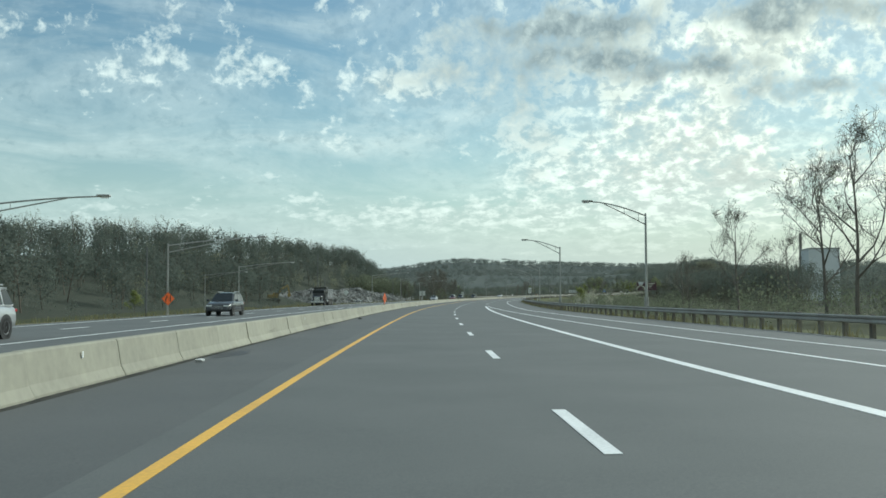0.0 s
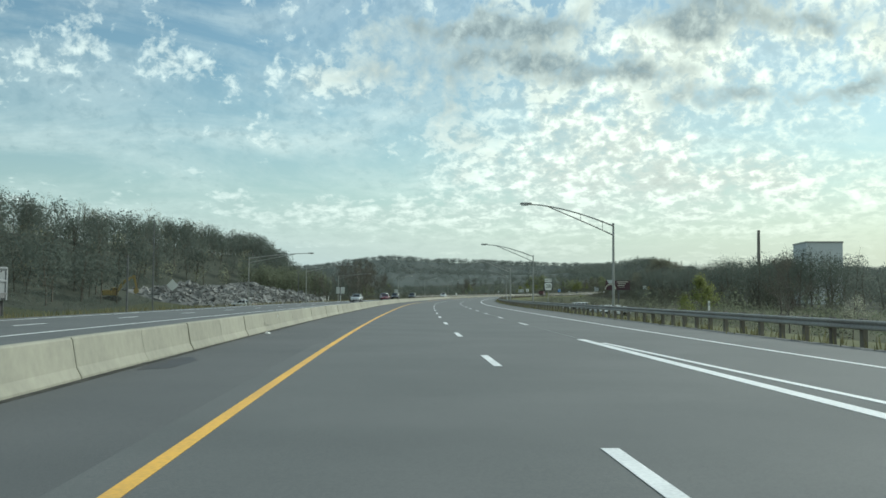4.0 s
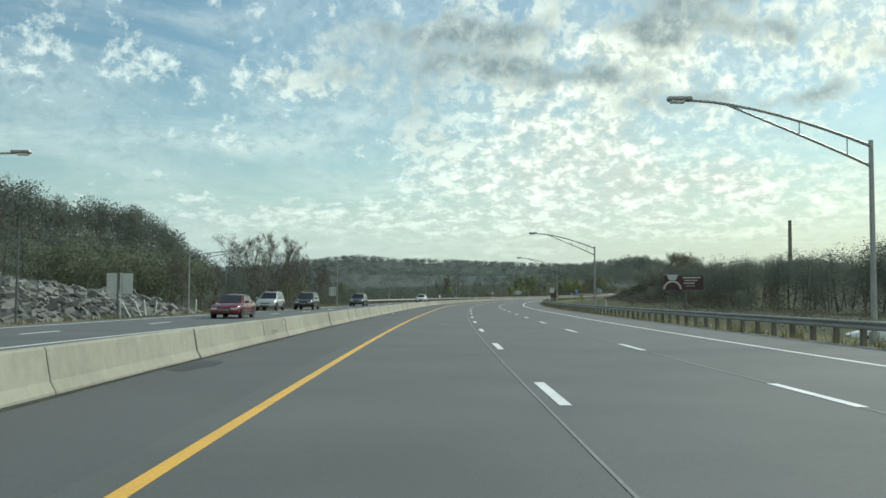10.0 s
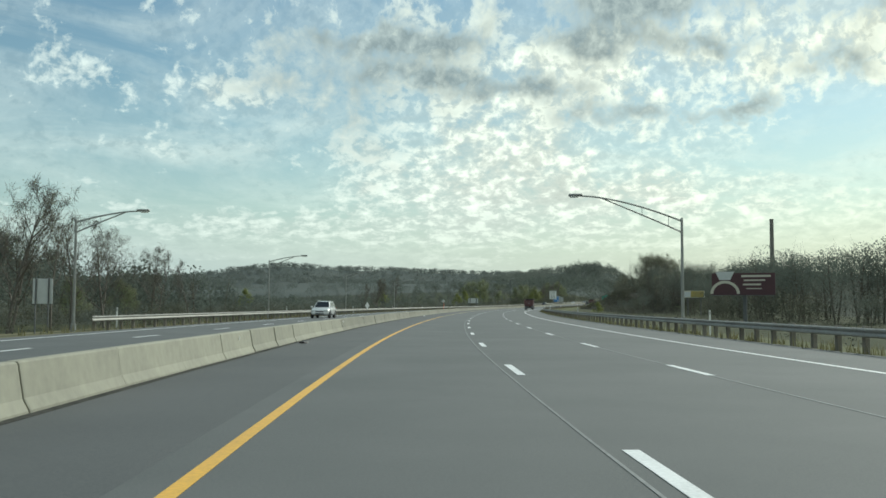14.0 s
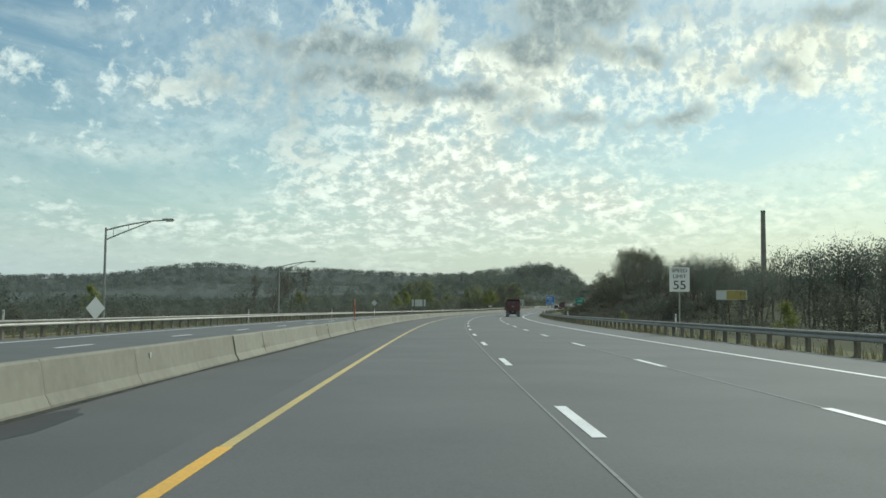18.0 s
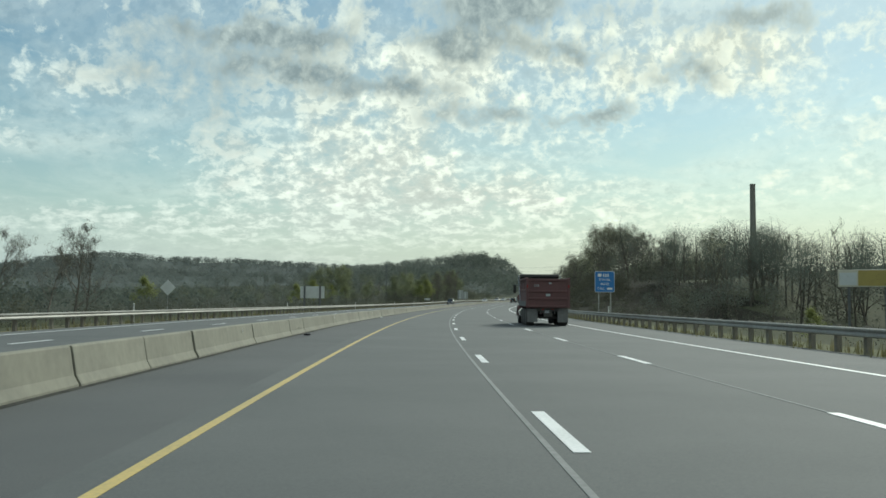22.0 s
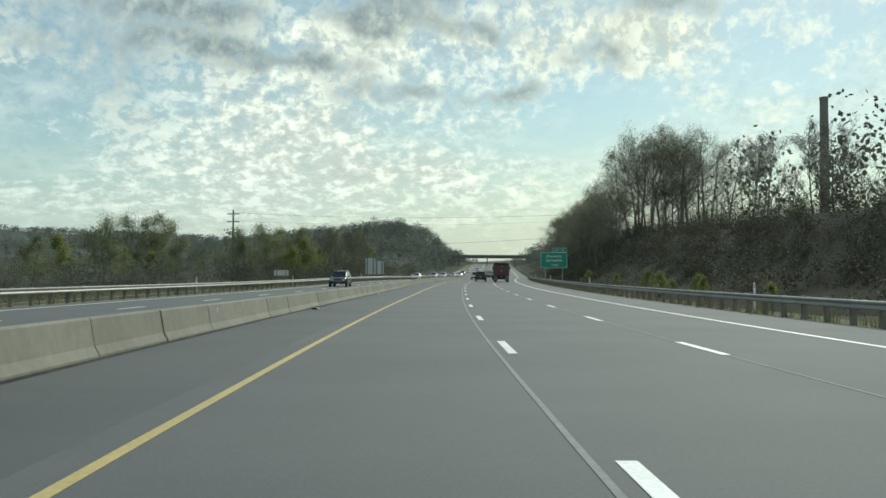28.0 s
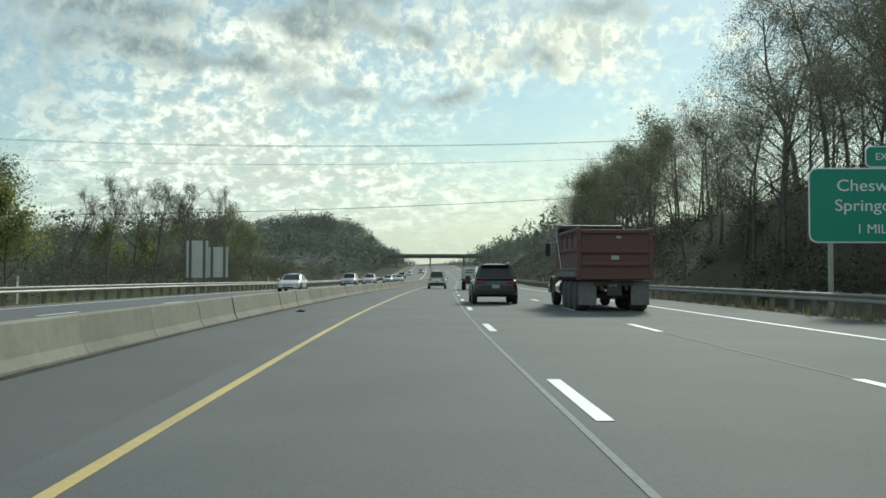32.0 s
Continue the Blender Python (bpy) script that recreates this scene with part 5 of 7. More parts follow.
def frustum(y0, y1, hw, z0, ty0, ty1, thw, z1):
    """The glass house of a car: base and roof outlines."""
    bm = bmesh.new()
    base = [(-hw, y0, z0), (hw, y0, z0), (hw, y1, z0), (-hw, y1, z0)]
    top = [(-thw, ty0, z1), (thw, ty0, z1), (thw, ty1, z1), (-thw, ty1, z1)]
    a, b = [bm.verts.new(v) for v in base], [bm.verts.new(v) for v in top]
    bm.faces.new(a)
    bm.faces.new(b)
    for i in range(4):
        bm.faces.new((a[i], a[(i + 1) % 4], b[(i + 1) % 4], b[i]))
    bmesh.ops.recalc_face_normals(bm, faces=bm.faces)
    bmesh.ops.bevel(bm, geom=list(bm.edges), offset=0.07, segments=3, affect="EDGES")
    return bm


def pane(a, b, c, d, u0, u1, v0, v1, out=0.012):
    """A thin pane on the face a b c d, cut to a share of its width and height, a little proud of it."""
    a, b, c, d = map(Vector, (a, b, c, d))
    nrm = (b - a).cross(d - a).normalized() * out

    def on(u, v):
        return a.lerp(b, u).lerp(d.lerp(c, u), v)

    q = [on(u0 + 0.02, v0), on(u1 - 0.02, v0), on(u1, v0 + 0.06), on(u1 - 0.015, v1 - 0.05), on(u1 - 0.05, v1), on(u0 + 0.05, v1), on(u0 + 0.015, v1 - 0.05), on(u0, v0 + 0.06)]
    bm = bmesh.new()
    lo, hi = [bm.verts.new(p - nrm) for p in q], [bm.verts.new(p + nrm) for p in q]
    bm.faces.new(hi)
    for i in range(8):
        bm.faces.new((lo[i], lo[(i + 1) % 8], hi[(i + 1) % 8], hi[i]))
    return bm


def lathe(profile, axis_x=0.0, seg=20):
    """A turned piece round the x axis: profile is a list of (x, radius)."""
    bm = bmesh.new()
    rows = []
    for x, r in profile:
        rows.append([bm.verts.new((axis_x + x, r * math.cos(2 * math.pi * i / seg), r * math.sin(2 * math.pi * i / seg))) for i in range(seg)])
    for a, b in zip(rows, rows[1:]):
        for i in range(seg):
            bm.faces.new((a[i], a[(i + 1) % seg], b[(i + 1) % seg], b[i]))
    bm.faces.new(rows[0])
    bm.faces.new(rows[-1])
    bmesh.ops.recalc_face_normals(bm, faces=bm.faces)
    return bm


def wheel(parent, x, y, r, w, rim=ALLOY):
    s = 1 if x > 0 else -1
    tyre = part("wheel", lathe([(-w / 2, r * 0.6), (-w / 2, r * 0.9), (-w * 0.36, r), (w * 0.36, r), (w / 2, r * 0.9), (w / 2, r * 0.6)]), RUBBER, parent)
    tyre.location = (x, y, r)
    hub = part("rim", lathe([(s * w * 0.30, r * 0.62), (s * w * 0.52, r * 0.60), (s * w * 0.46, r * 0.5), (s * w * 0.34, r * 0.2), (s * w * 0.5, r * 0.12)]), rim, tyre)
    return tyre


CARS = {
    # length, width, height, belt, ground gap, roof (rear, front), house base (rear, front), hood drop, wheel radius, axles
    "suv": dict(L=4.8, W=1.93, H=1.74, belt=1.08, gap=0.30, roof=(-2.0, 0.2), base=(-2.3, 1.2), nose=0.90, tail=1.06, r=0.37, ax=(-1.42, 1.5)),
    "sedan": dict(L=4.75, W=1.83, H=1.45, belt=0.92, gap=0.20, roof=(-1.15, 0.15), base=(-1.85, 1.15), nose=0.74, tail=0.98, r=0.33, ax=(-1.35, 1.42)),
    "pickup": dict(L=5.7, W=2.0, H=1.88, belt=1.16, gap=0.36, roof=(-0.75, 0.85), base=(-0.95, 1.55), nose=1.06, tail=1.14, r=0.40, ax=(-1.75, 1.85)),
    "van": dict(L=4.4, W=1.88, H=1.86, belt=1.06, gap=0.30, roof=(-2.05, 0.75), base=(-2.15, 1.45), nose=1.0, tail=1.05, r=0.37, ax=(-1.25, 1.35)),
}


def cambered(half, y0, y1, z, rise):
    """A roof skin that is higher along its middle and falls off at its ends."""
    bm, n, m = bmesh.new(), 8, 8
    rows = [[bm.verts.new((half * (2 * i / n - 1), y0 + (y1 - y0) * j / m, z + rise * (1 - abs(2 * i / n - 1) ** 3) * (1 - abs(2 * j / m - 1) ** 4))) for i in range(n + 1)] for j in range(m + 1)]
    for j in range(m):
        for i in range(n):
            bm.faces.new((rows[j][i], rows[j][i + 1], rows[j + 1][i + 1], rows[j + 1][i])).smooth = True
    return bm


def car(kind, name, label, category, body_paint, rails=False, group=""):
    d = CARS[kind]
    L2, hw, H, belt, gap = d["L"] / 2, d["W"] / 2, d["H"], d["belt"], d["gap"]
    t = thing(name, label, category, group=group)
    yb, yf = d["base"]
    nose, tail = d["nose"], d["tail"]
    part("body", loft([(-L2, hw * 0.82, gap + 0.22, tail - 0.26), (-L2 + 0.05, hw * 0.90, gap + 0.12, tail - 0.10), (-L2 + 0.18, hw * 0.96, gap + 0.05, tail - 0.02), (-L2 * 0.6, hw, gap, belt), (0, hw, gap, belt),
                       (yf - 0.1, hw, gap, belt), (yf + 0.3, hw * 0.985, gap, belt - 0.035), (L2 - 0.6, hw * 0.97, gap + 0.02, nose + 0.07), (L2 - 0.25, hw * 0.92, gap + 0.05, nose),
                       (L2 - 0.08, hw * 0.85, gap + 0.10, nose - 0.10), (L2, hw * 0.74, gap + 0.20, nose - 0.26)]), body_paint, t)
    hb, ht = hw * 0.90, hw * 0.70
    r0, r1 = d["roof"]
    zb, zt = belt - 0.06, H - 0.05
    part("cabin", frustum(yb, yf, hb, zb, r0, r1, ht, zt), body_paint, t)
    part("windscreen", pane((hb, yf, zb), (-hb, yf, zb), (-ht, r1, zt), (ht, r1, zt), 0.06, 0.94, 0.12, 0.94), GLASS, t, "dark windscreen")
    part("rear_window", pane((-hb, yb, zb), (hb, yb, zb), (ht, r0, zt), (-ht, r0, zt), 0.08, 0.92, 0.18, 0.90), GLASS, t, "dark rear window")
    part("roof", cambered(ht - 0.03, r0 - 0.02, r1 + 0.03, H - 0.075, 0.075), body_paint, t)
    if kind in ("suv", "van"):
        part("spoiler", boxes((0, r0 - 0.10, H - 0.07, ht * 1.75, 0.26, 0.035), bevel=0.012), body_paint, t)
    for s in (-1, 1):
        ends = ((hb, yb, zb), (hb, yf, zb), (ht, r1, zt), (ht, r0, zt))
        cols = ((0.05, 0.40), (0.43, 0.92)) if kind not in ("suv", "van") else ((0.03, 0.22), (0.25, 0.56), (0.59, 0.93))
        for u0, u1 in cols:
            q = [(s * c[0], c[1], c[2]) for c in ends]
            part("side_window", pane(*(q if s > 0 else (q[1], q[0], q[3], q[2])), *((u0, u1) if s > 0 else (1 - u1, 1 - u0)), 0.14, 0.90), GLASS, t, "dark side window")
    for s in (-1, 1):
        bm = bmesh.new()
        box(bm, s * (hw + 0.10), yf - 0.25, belt + 0.06, 0.22, 0.12, 0.16, bevel=0.04)
        part("mirror", bm, body_paint, t)
        part("sill", boxes((s * (hw - 0.03), (d["ax"][0] + d["ax"][1]) / 2, gap + 0.07, 0.09, d["ax"][1] - d["ax"][0] - 2.3 * d["r"], 0.14), bevel=0.02), TRIM, t, "black plastic sill")
        for y in (yf - 1.05, yf - 2.0):
            part("door_handle", boxes((s * (hw + 0.005), y, belt - 0.15, 0.04, 0.2, 0.035), bevel=0.012), body_paint, t)
        bm = bmesh.new()
        box(bm, s * hw * 0.70, -L2 + 0.075, d["tail"] - 0.13, hw * 0.44, 0.16, 0.11, bevel=0.03)
        part("tail_lamp", bm, TAIL, t, "red tail lamp")
        bm = bmesh.new()
        box(bm, s * hw * 0.64, L2 - 0.12, d["nose"] - 0.17, hw * 0.40, 0.22, 0.13, bevel=0.03)
        part("headlamp", bm, LAMP, t, "clear headlamp")
        for y in d["ax"]:
            bm = lathe([(-0.1, d["r"] * 1.16), (0.1, d["r"] * 1.16)], s * (hw - 0.085))
            bmesh.ops.translate(bm, vec=(0, y, d["r"] * 1.03), verts=bm.verts)
            part("wheel_arch", bm, TRIM, t)
            wheel(t, s * (hw - 0.10), y, d["r"], 0.23)
        if rails:
            bm = bmesh.new()
            tube(bm, (s * ht * 0.93, r0 + 0.15, H + 0.035), (s * ht * 0.93, r1 - 0.2, H + 0.035), 0.02, 0.02, 6)
            part("roof_rail", bm, LAMP, t, "bright roof rail")
    bm = bmesh.new()
    box(bm, 0, -L2 + 0.05, gap + 0.22, hw * 1.72, 0.16, 0.26, bevel=0.05)
    part("rear_bumper", bm, TRIM, t)
    bm = bmesh.new()
    box(bm, 0, L2 - 0.05, gap + 0.19, hw * 1.60, 0.2, 0.26, bevel=0.08)
    part("front_bumper", bm, body_paint, t)
    part("air_intake", boxes((0, L2 + 0.04, gap + 0.15, hw * 0.9, 0.04, 0.11), bevel=0.015), TRIM, t, "black air intake")
    deep = 0.12 if kind == "sedan" else 0.22
    grille = part("grille", boxes((0, L2 - 0.03, nose - 0.16 - deep / 2, hw * 0.86, 0.1, deep), bevel=0.03), TRIM, t)
    for k in range(2 if kind == "sedan" else 3):
        part("slat", boxes((0, L2 + 0.025, nose - 0.20 - k * 0.06, hw * 0.80, 0.02, 0.016), bevel=0.004), LAMP, grille, "bright slat")
    bm = bmesh.new()
    box(bm, 0, -L2 - 0.01, d["tail"] - 0.30, 0.32, 0.03, 0.16, bevel=0.008)
    part("number_plate", bm, PLATE, t, "plain pale number plate")
    if kind == "pickup":
        bm = bmesh.new()
        box(bm, 0, -L2 + 0.95, belt + 0.012, hw * 1.62, 1.55, 0.03, bevel=0.01)
        part("bed_cover", bm, TRIM, t, "black bed cover")
    return t


RED_TRUCK = material("worn_red_paint", (0.145, 0.066, 0.068), (0.105, 0.058, 0.059), 0.75, 0, 0.8, 9, 0.1)
GREY_TRUCK = material("silver_truck_paint", (0.34, 0.35, 0.36), (0.24, 0.25, 0.26), 0.4, 0.3, 0.8, 9)
DUSTY = material("dusty_grey_flap", (0.20, 0.20, 0.20), (0.13, 0.13, 0.13), 0.9, 0, 1.5, 9)
FRAME_STEEL = material("dirty_chassis", (0.045, 0.043, 0.04), (0.09, 0.085, 0.08), 0.8, 0, 2, 14)
DIGGER = material("faded_yellow_paint", (0.36, 0.27, 0.09), (0.26, 0.20, 0.09), 0.6, 0, 0.8, 9, 0.1)
CHROME = material("chrome", (0.62, 0.63, 0.65), (0.5, 0.51, 0.53), 0.2, 0.95, 2, 14)
DUST_TYRE = material("dusty_tyre", (0.10, 0.097, 0.092), (0.06, 0.058, 0.056), 0.9, 0, 3, 20)


def dump_truck(label, body_paint, cab_paint, number=False):
    """A three-axle dump truck, its tail at y = 0, its nose towards +y."""
    t = thing("dump_truck", label, "truck")
    zb, zt, hw, y1 = 1.08, 2.78, 1.24, 5.2
    # box: floor, sides, tailgate, headboard
    for s in (-1, 1):
        bm = bmesh.new()
        o = [(s * hw, zt), (s * (hw - 0.06), zt), (s * (hw - 0.06), 1.45), (s * (hw - 0.26), zb), (s * (hw - 0.18), zb), (s * hw, 1.42)]
        prism(bm, o, 0.05, y1)
        part("box_side", bm, body_paint, t)
        bm = boxes((s * (hw + 0.01), y1 / 2, zt + 0.02, 0.13, y1 + 0.05, 0.13), bevel=0.02)
        part("top_rail", bm, body_paint, t)
        bm = boxes((s * (hw + 0.03), y1 / 2, 1.42, 0.1, y1, 0.12), bevel=0.02)
        part("lower_rail", bm, FRAME_STEEL if s > 2 else DUSTY, t)
        part("side_rail", boxes((s * (hw + 0.03), y1 / 2, 2.12, 0.08, y1 - 0.2, 0.12), bevel=0.02), body_paint, t)
        part("side_board", boxes((s * (hw + 0.05), y1 / 2 + 0.1, 1.30, 0.06, y1 - 0.3, 0.26), bevel=0.02), DUSTY, t, "dusty grey lower board")
        for k in range(3):
            part("side_rib", boxes((s * (hw + 0.02), 1.3 + k * 1.3, 2.42, 0.05, 0.08, 0.6), bevel=0.01), body_paint, t)
        for k in range(4):
            part("tarpaulin_hook", boxes((s * (hw + 0.05), 0.7 + k * 1.1, 2.62, 0.04, 0.06, 0.1), bevel=0.01), FRAME_STEEL, t)
        bm = boxes((s * (hw - 0.02), 0.0, 1.95, 0.16, 0.2, 1.75), bevel=0.02)
        part("corner_post", bm, body_paint, t)
    part("box_floor", boxes((0, y1 / 2, zb + 0.03, 2 * hw - 0.45, y1, 0.1), bevel=0.01), body_paint, t)
    part("headboard", boxes((0, y1, 2.05, 2 * hw, 0.08, 2.0), bevel=0.01), body_paint, t)
    gate = part("tailgate", boxes((0, -0.03, 1.95, 2 * hw - 0.14, 0.07, 1.68), bevel=0.01), body_paint, t)
    for z in (1.16, 1.62, 2.05, 2.72):
        part("gate_rib", boxes((0, -0.09, z, 2 * hw - 0.2, 0.09, 0.13), bevel=0.02), body_paint, gate)
    part("gate_plate", boxes((0.0, -0.1, 1.83, 0.26, 0.02, 0.14)), PLATE, gate, "pale plain plate")
    part("gate_plate", boxes((0.12, -0.1, 2.53, 0.16, 0.02, 0.08)), PLATE, gate, "pale plain plate")
    if number:
        part("gate_mark", boxes((-0.72, -0.075, 2.38, 0.2, 0.012, 0.1)), PLATE, gate, "plain pale bar of painted figures")
    # cab guard over the cab, with a rolled tarpaulin
    bm = bmesh.new()
    prism(bm, [(-hw, 3.05), (-hw + 0.05, 3.22), (hw - 0.05, 3.22), (hw, 3.05)], y1 - 0.1, y1 + 1.1)
    part("cab_guard", bm, TRIM, t, "black cab guard")
    part("guard_front", boxes((0, y1 - 0.05, 2.98, 2 * hw - 0.04, 0.1, 0.42), bevel=0.02), TRIM, t)
    bm = bmesh.new()
    tube(bm, (-hw, y1 - 0.25, 3.08), (hw, y1 - 0.25, 3.08), 0.13, 0.13, 10)
    part("tarpaulin_roll", bm, TRIM, t, "rolled black tarpaulin")
    for s in (-1, 1):
        bm = bmesh.new()
        tube(bm, (s * (hw + 0.1), y1 - 0.1, 3.1), (s * (hw + 0.1), y1 - 1.7, 1.5), 0.03, 0.03, 6)
        part("tarpaulin_arm", bm, CHROME, t)
    # chassis, axles, wheels
    for s in (-1, 1):
        part("frame_rail", boxes((s * 0.42, 4.4, 0.86, 0.1, 8.6, 0.26), bevel=0.01), FRAME_STEEL, t)
        for y in (0.95, 2.25, 3.5):
            wheel(t, s * 1.0, y, 0.52, 0.5, DUST_TYRE).data.materials[0] = DUST_TYRE
        wheel(t, s * 1.02, 7.4, 0.52, 0.32, CHROME)
        part("mud_flap", boxes((s * 0.90, 0.2, 0.62, 0.62, 0.03, 0.80)), DUSTY, t, "large dusty grey mud flap")
        part("tail_lamp", boxes((s * 0.28, 0.12, 0.97, 0.12, 0.04, 0.07)), TAIL, t, "red tail lamp")
        part("side_lamp", boxes((s * (hw - 0.02), -0.11, 2.35, 0.05, 0.03, 0.14)), TAIL, t, "small red lamp")
        bm = bmesh.new()
        tube(bm, (s * 0.98, 4.75, 0.75), (s * 0.98, 5.85, 0.75), 0.3, 0.3, 14)
        part("fuel_tank", bm, CHROME, t)
    for y in (0.95, 2.25, 3.5, 7.4):
        bm = bmesh.new()
        tube(bm, (-1.0, y, 0.52), (1.0, y, 0.52), 0.1, 0.1, 8)
        part("axle", bm, FRAME_STEEL, t)
    part("rear_crossbar", boxes((0, 0.15, 0.96, 1.3, 0.1, 0.16), bevel=0.01), FRAME_STEEL, t)
    part("tow_plate", boxes((0, 0.1, 0.72, 0.5, 0.06, 0.36), bevel=0.01), FRAME_STEEL, t)
    part("number_plate", boxes((-0.05, 0.08, 0.84, 0.3, 0.02, 0.15)), PLATE, t, "plain pale number plate")
    # cab and hood
    part("cab", loft([(5.65, 1.08, 0.95, 2.72), (5.8, 1.14, 0.9, 2.85), (6.6, 1.14, 0.9, 2.85), (6.95, 1.1, 0.9, 2.72), (7.15, 1.08, 0.9, 1.95)]), cab_paint, t)
    bm = bmesh.new()
    for s in (-1, 1):
        part("side_window", boxes((s * 1.12, 6.35, 2.34, 0.06, 0.78, 0.55), bevel=0.02), GLASS, t)
    bm = bmesh.new()
    box(bm, 0, 7.02, 2.36, 1.95, 0.16, 0.66, bevel=0.04)
    part("windscreen", bm, GLASS, t)
    part("hood", loft([(7.0, 1.0, 0.85, 1.95), (7.9, 0.92, 0.85, 1.78), (8.55, 0.80, 0.85, 1.62), (8.68, 0.72, 0.95, 1.5)]), cab_paint, t)
    part("grille", boxes((0, 8.68, 1.2, 1.0, 0.08, 0.62), bevel=0.03), CHROME, t, "chrome grille")
    part("front_bumper", boxes((0, 8.75, 0.66, 2.4, 0.2, 0.36), bevel=0.05), CHROME, t, "chrome bumper")
    for s in (-1, 1):
        arc = [(0.70 * math.cos(math.pi * k / 10), 0.55 + 0.66 * math.sin(math.pi * k / 10)) for k in range(11)]
        arc += [(0.63 * math.cos(math.pi * k / 10), 0.55 + 0.59 * math.sin(math.pi * k / 10)) for k in range(10, -1, -1)]
        bm = bmesh.new()
        prism(bm, arc, -0.22, 0.22)
        bmesh.ops.transform(bm, matrix=pose(s * 1.0, 7.4, 0, 0, 0, 90), verts=bm.verts)
        part("fender", bm, cab_paint, t)
        part("headlamp", boxes((s * 0.86, 8.5, 1.12, 0.26, 0.18, 0.2), bevel=0.03), LAMP, t, "clear headlamp")
        part("mirror", boxes((s * 1.45, 6.85, 2.3, 0.2, 0.1, 0.55), bevel=0.03), TRIM, t)
        bm = bmesh.new()
        tube(bm, (s * 1.1, 6.9, 2.55), (s * 1.45, 6.85, 2.5), 0.02, 0.02, 6)
        part("mirror_arm", bm, CHROME, t)
        bm = bmesh.new()
        tube(bm, (s * 1.05, 5.5, 1.0), (s * 1.05, 5.5, 3.15), 0.07, 0.07, 10)
        part("exhaust_stack", bm, CHROME, t, "chrome exhaust stack")
    for k in range(5):
        part("roof_lamp", boxes((-0.8 + 0.4 * k, 6.8, 2.85, 0.12, 0.1, 0.06), bevel=0.02), LAMP, t)
    return t


SILVER, DARK_GREEN, CHARCOAL = paint("silver_paint", (0.50, 0.51, 0.52), 0.3, 0.4), paint("dark_green_paint", (0.035, 0.05, 0.047)), paint("charcoal_paint", (0.05, 0.054, 0.06))
WHITE_P, RED_P, BLACK_P = paint("white_paint", (0.74, 0.75, 0.75)), paint("red_paint", (0.15, 0.010, 0.018)), paint("black_paint", (0.018, 0.019, 0.02))

# traffic in the same direction
suv = car("suv", "suv", "dark green sport utility car with roof rails in the middle lane", "car", DARK_GREEN, True)
suv.matrix_world = stand(906.4, 4.9, 0.0, 0.5)
truck = dump_truck("worn red dump truck with dusty grey mud flaps", RED_TRUCK, RED_TRUCK)
truck.matrix_world = stand(626.5, 9.2)
copy_thing(truck, stand(896.3, 8.5))["label"] = "worn red dump truck with a black cab guard"
white_van = car("van", "off_road_car", "boxy white off-road car in the fast lane", "car", WHITE_P)
white_van.matrix_world = stand(961, 1.75)


def stake_truck():
    t = thing("stake_truck", "small truck with a pale slatted stake bed", "truck")
    part("bed", boxes((0, 2.0, 0.95, 2.2, 4.0, 0.16), bevel=0.02), FRAME_STEEL, t)
    for k in range(6):
        part("rear_slat", boxes((0, 0.02, 1.12 + k * 0.2, 2.15, 0.04, 0.13), bevel=0.01), SILVER, t)
        for s in (-1, 1):
            part("side_slat", boxes((s * 1.08, 2.0, 1.12 + k * 0.2, 0.04, 3.95, 0.13), bevel=0.01), SILVER, t)
    for s in (-1, 0, 1):
        part("stake", boxes((s * 1.02, 0.06, 1.6, 0.07, 0.06, 1.3), bevel=0.01), SILVER, t)
    part("cab", loft([(4.1, 0.9, 0.6, 1.95), (4.25, 0.98, 0.5, 2.1), (5.3, 0.98, 0.5, 2.08), (5.8, 0.95, 0.5, 1.3), (6.7, 0.9, 0.5, 1.15), (6.85, 0.8, 0.6, 1.05)]), WHITE_P, t)
    for s in (-1, 1):
        part("side_window", boxes((s * 0.95, 4.85, 1.72, 0.08, 1.1, 0.42), bevel=0.03), GLASS, t)
    part("rear_window", boxes((0, 4.12, 1.72, 1.4, 0.08, 0.36), bevel=0.03), GLASS, t)
    for s in (-1, 1):
        wheel(t, s * 0.86, 1.2, 0.4, 0.4)
        wheel(t, s * 0.86, 5.8, 0.4, 0.25)
        part("tail_lamp", boxes((s * 0.85, -0.03, 0.88, 0.2, 0.05, 0.1)), TAIL, t, "red tail lamp")
    part("chassis", boxes((0, 3.2, 0.72, 0.9, 6.2, 0.2)), FRAME_STEEL, t)
    return t


stake = stake_truck()
stake.matrix_world = stand(949.5, 5.3)

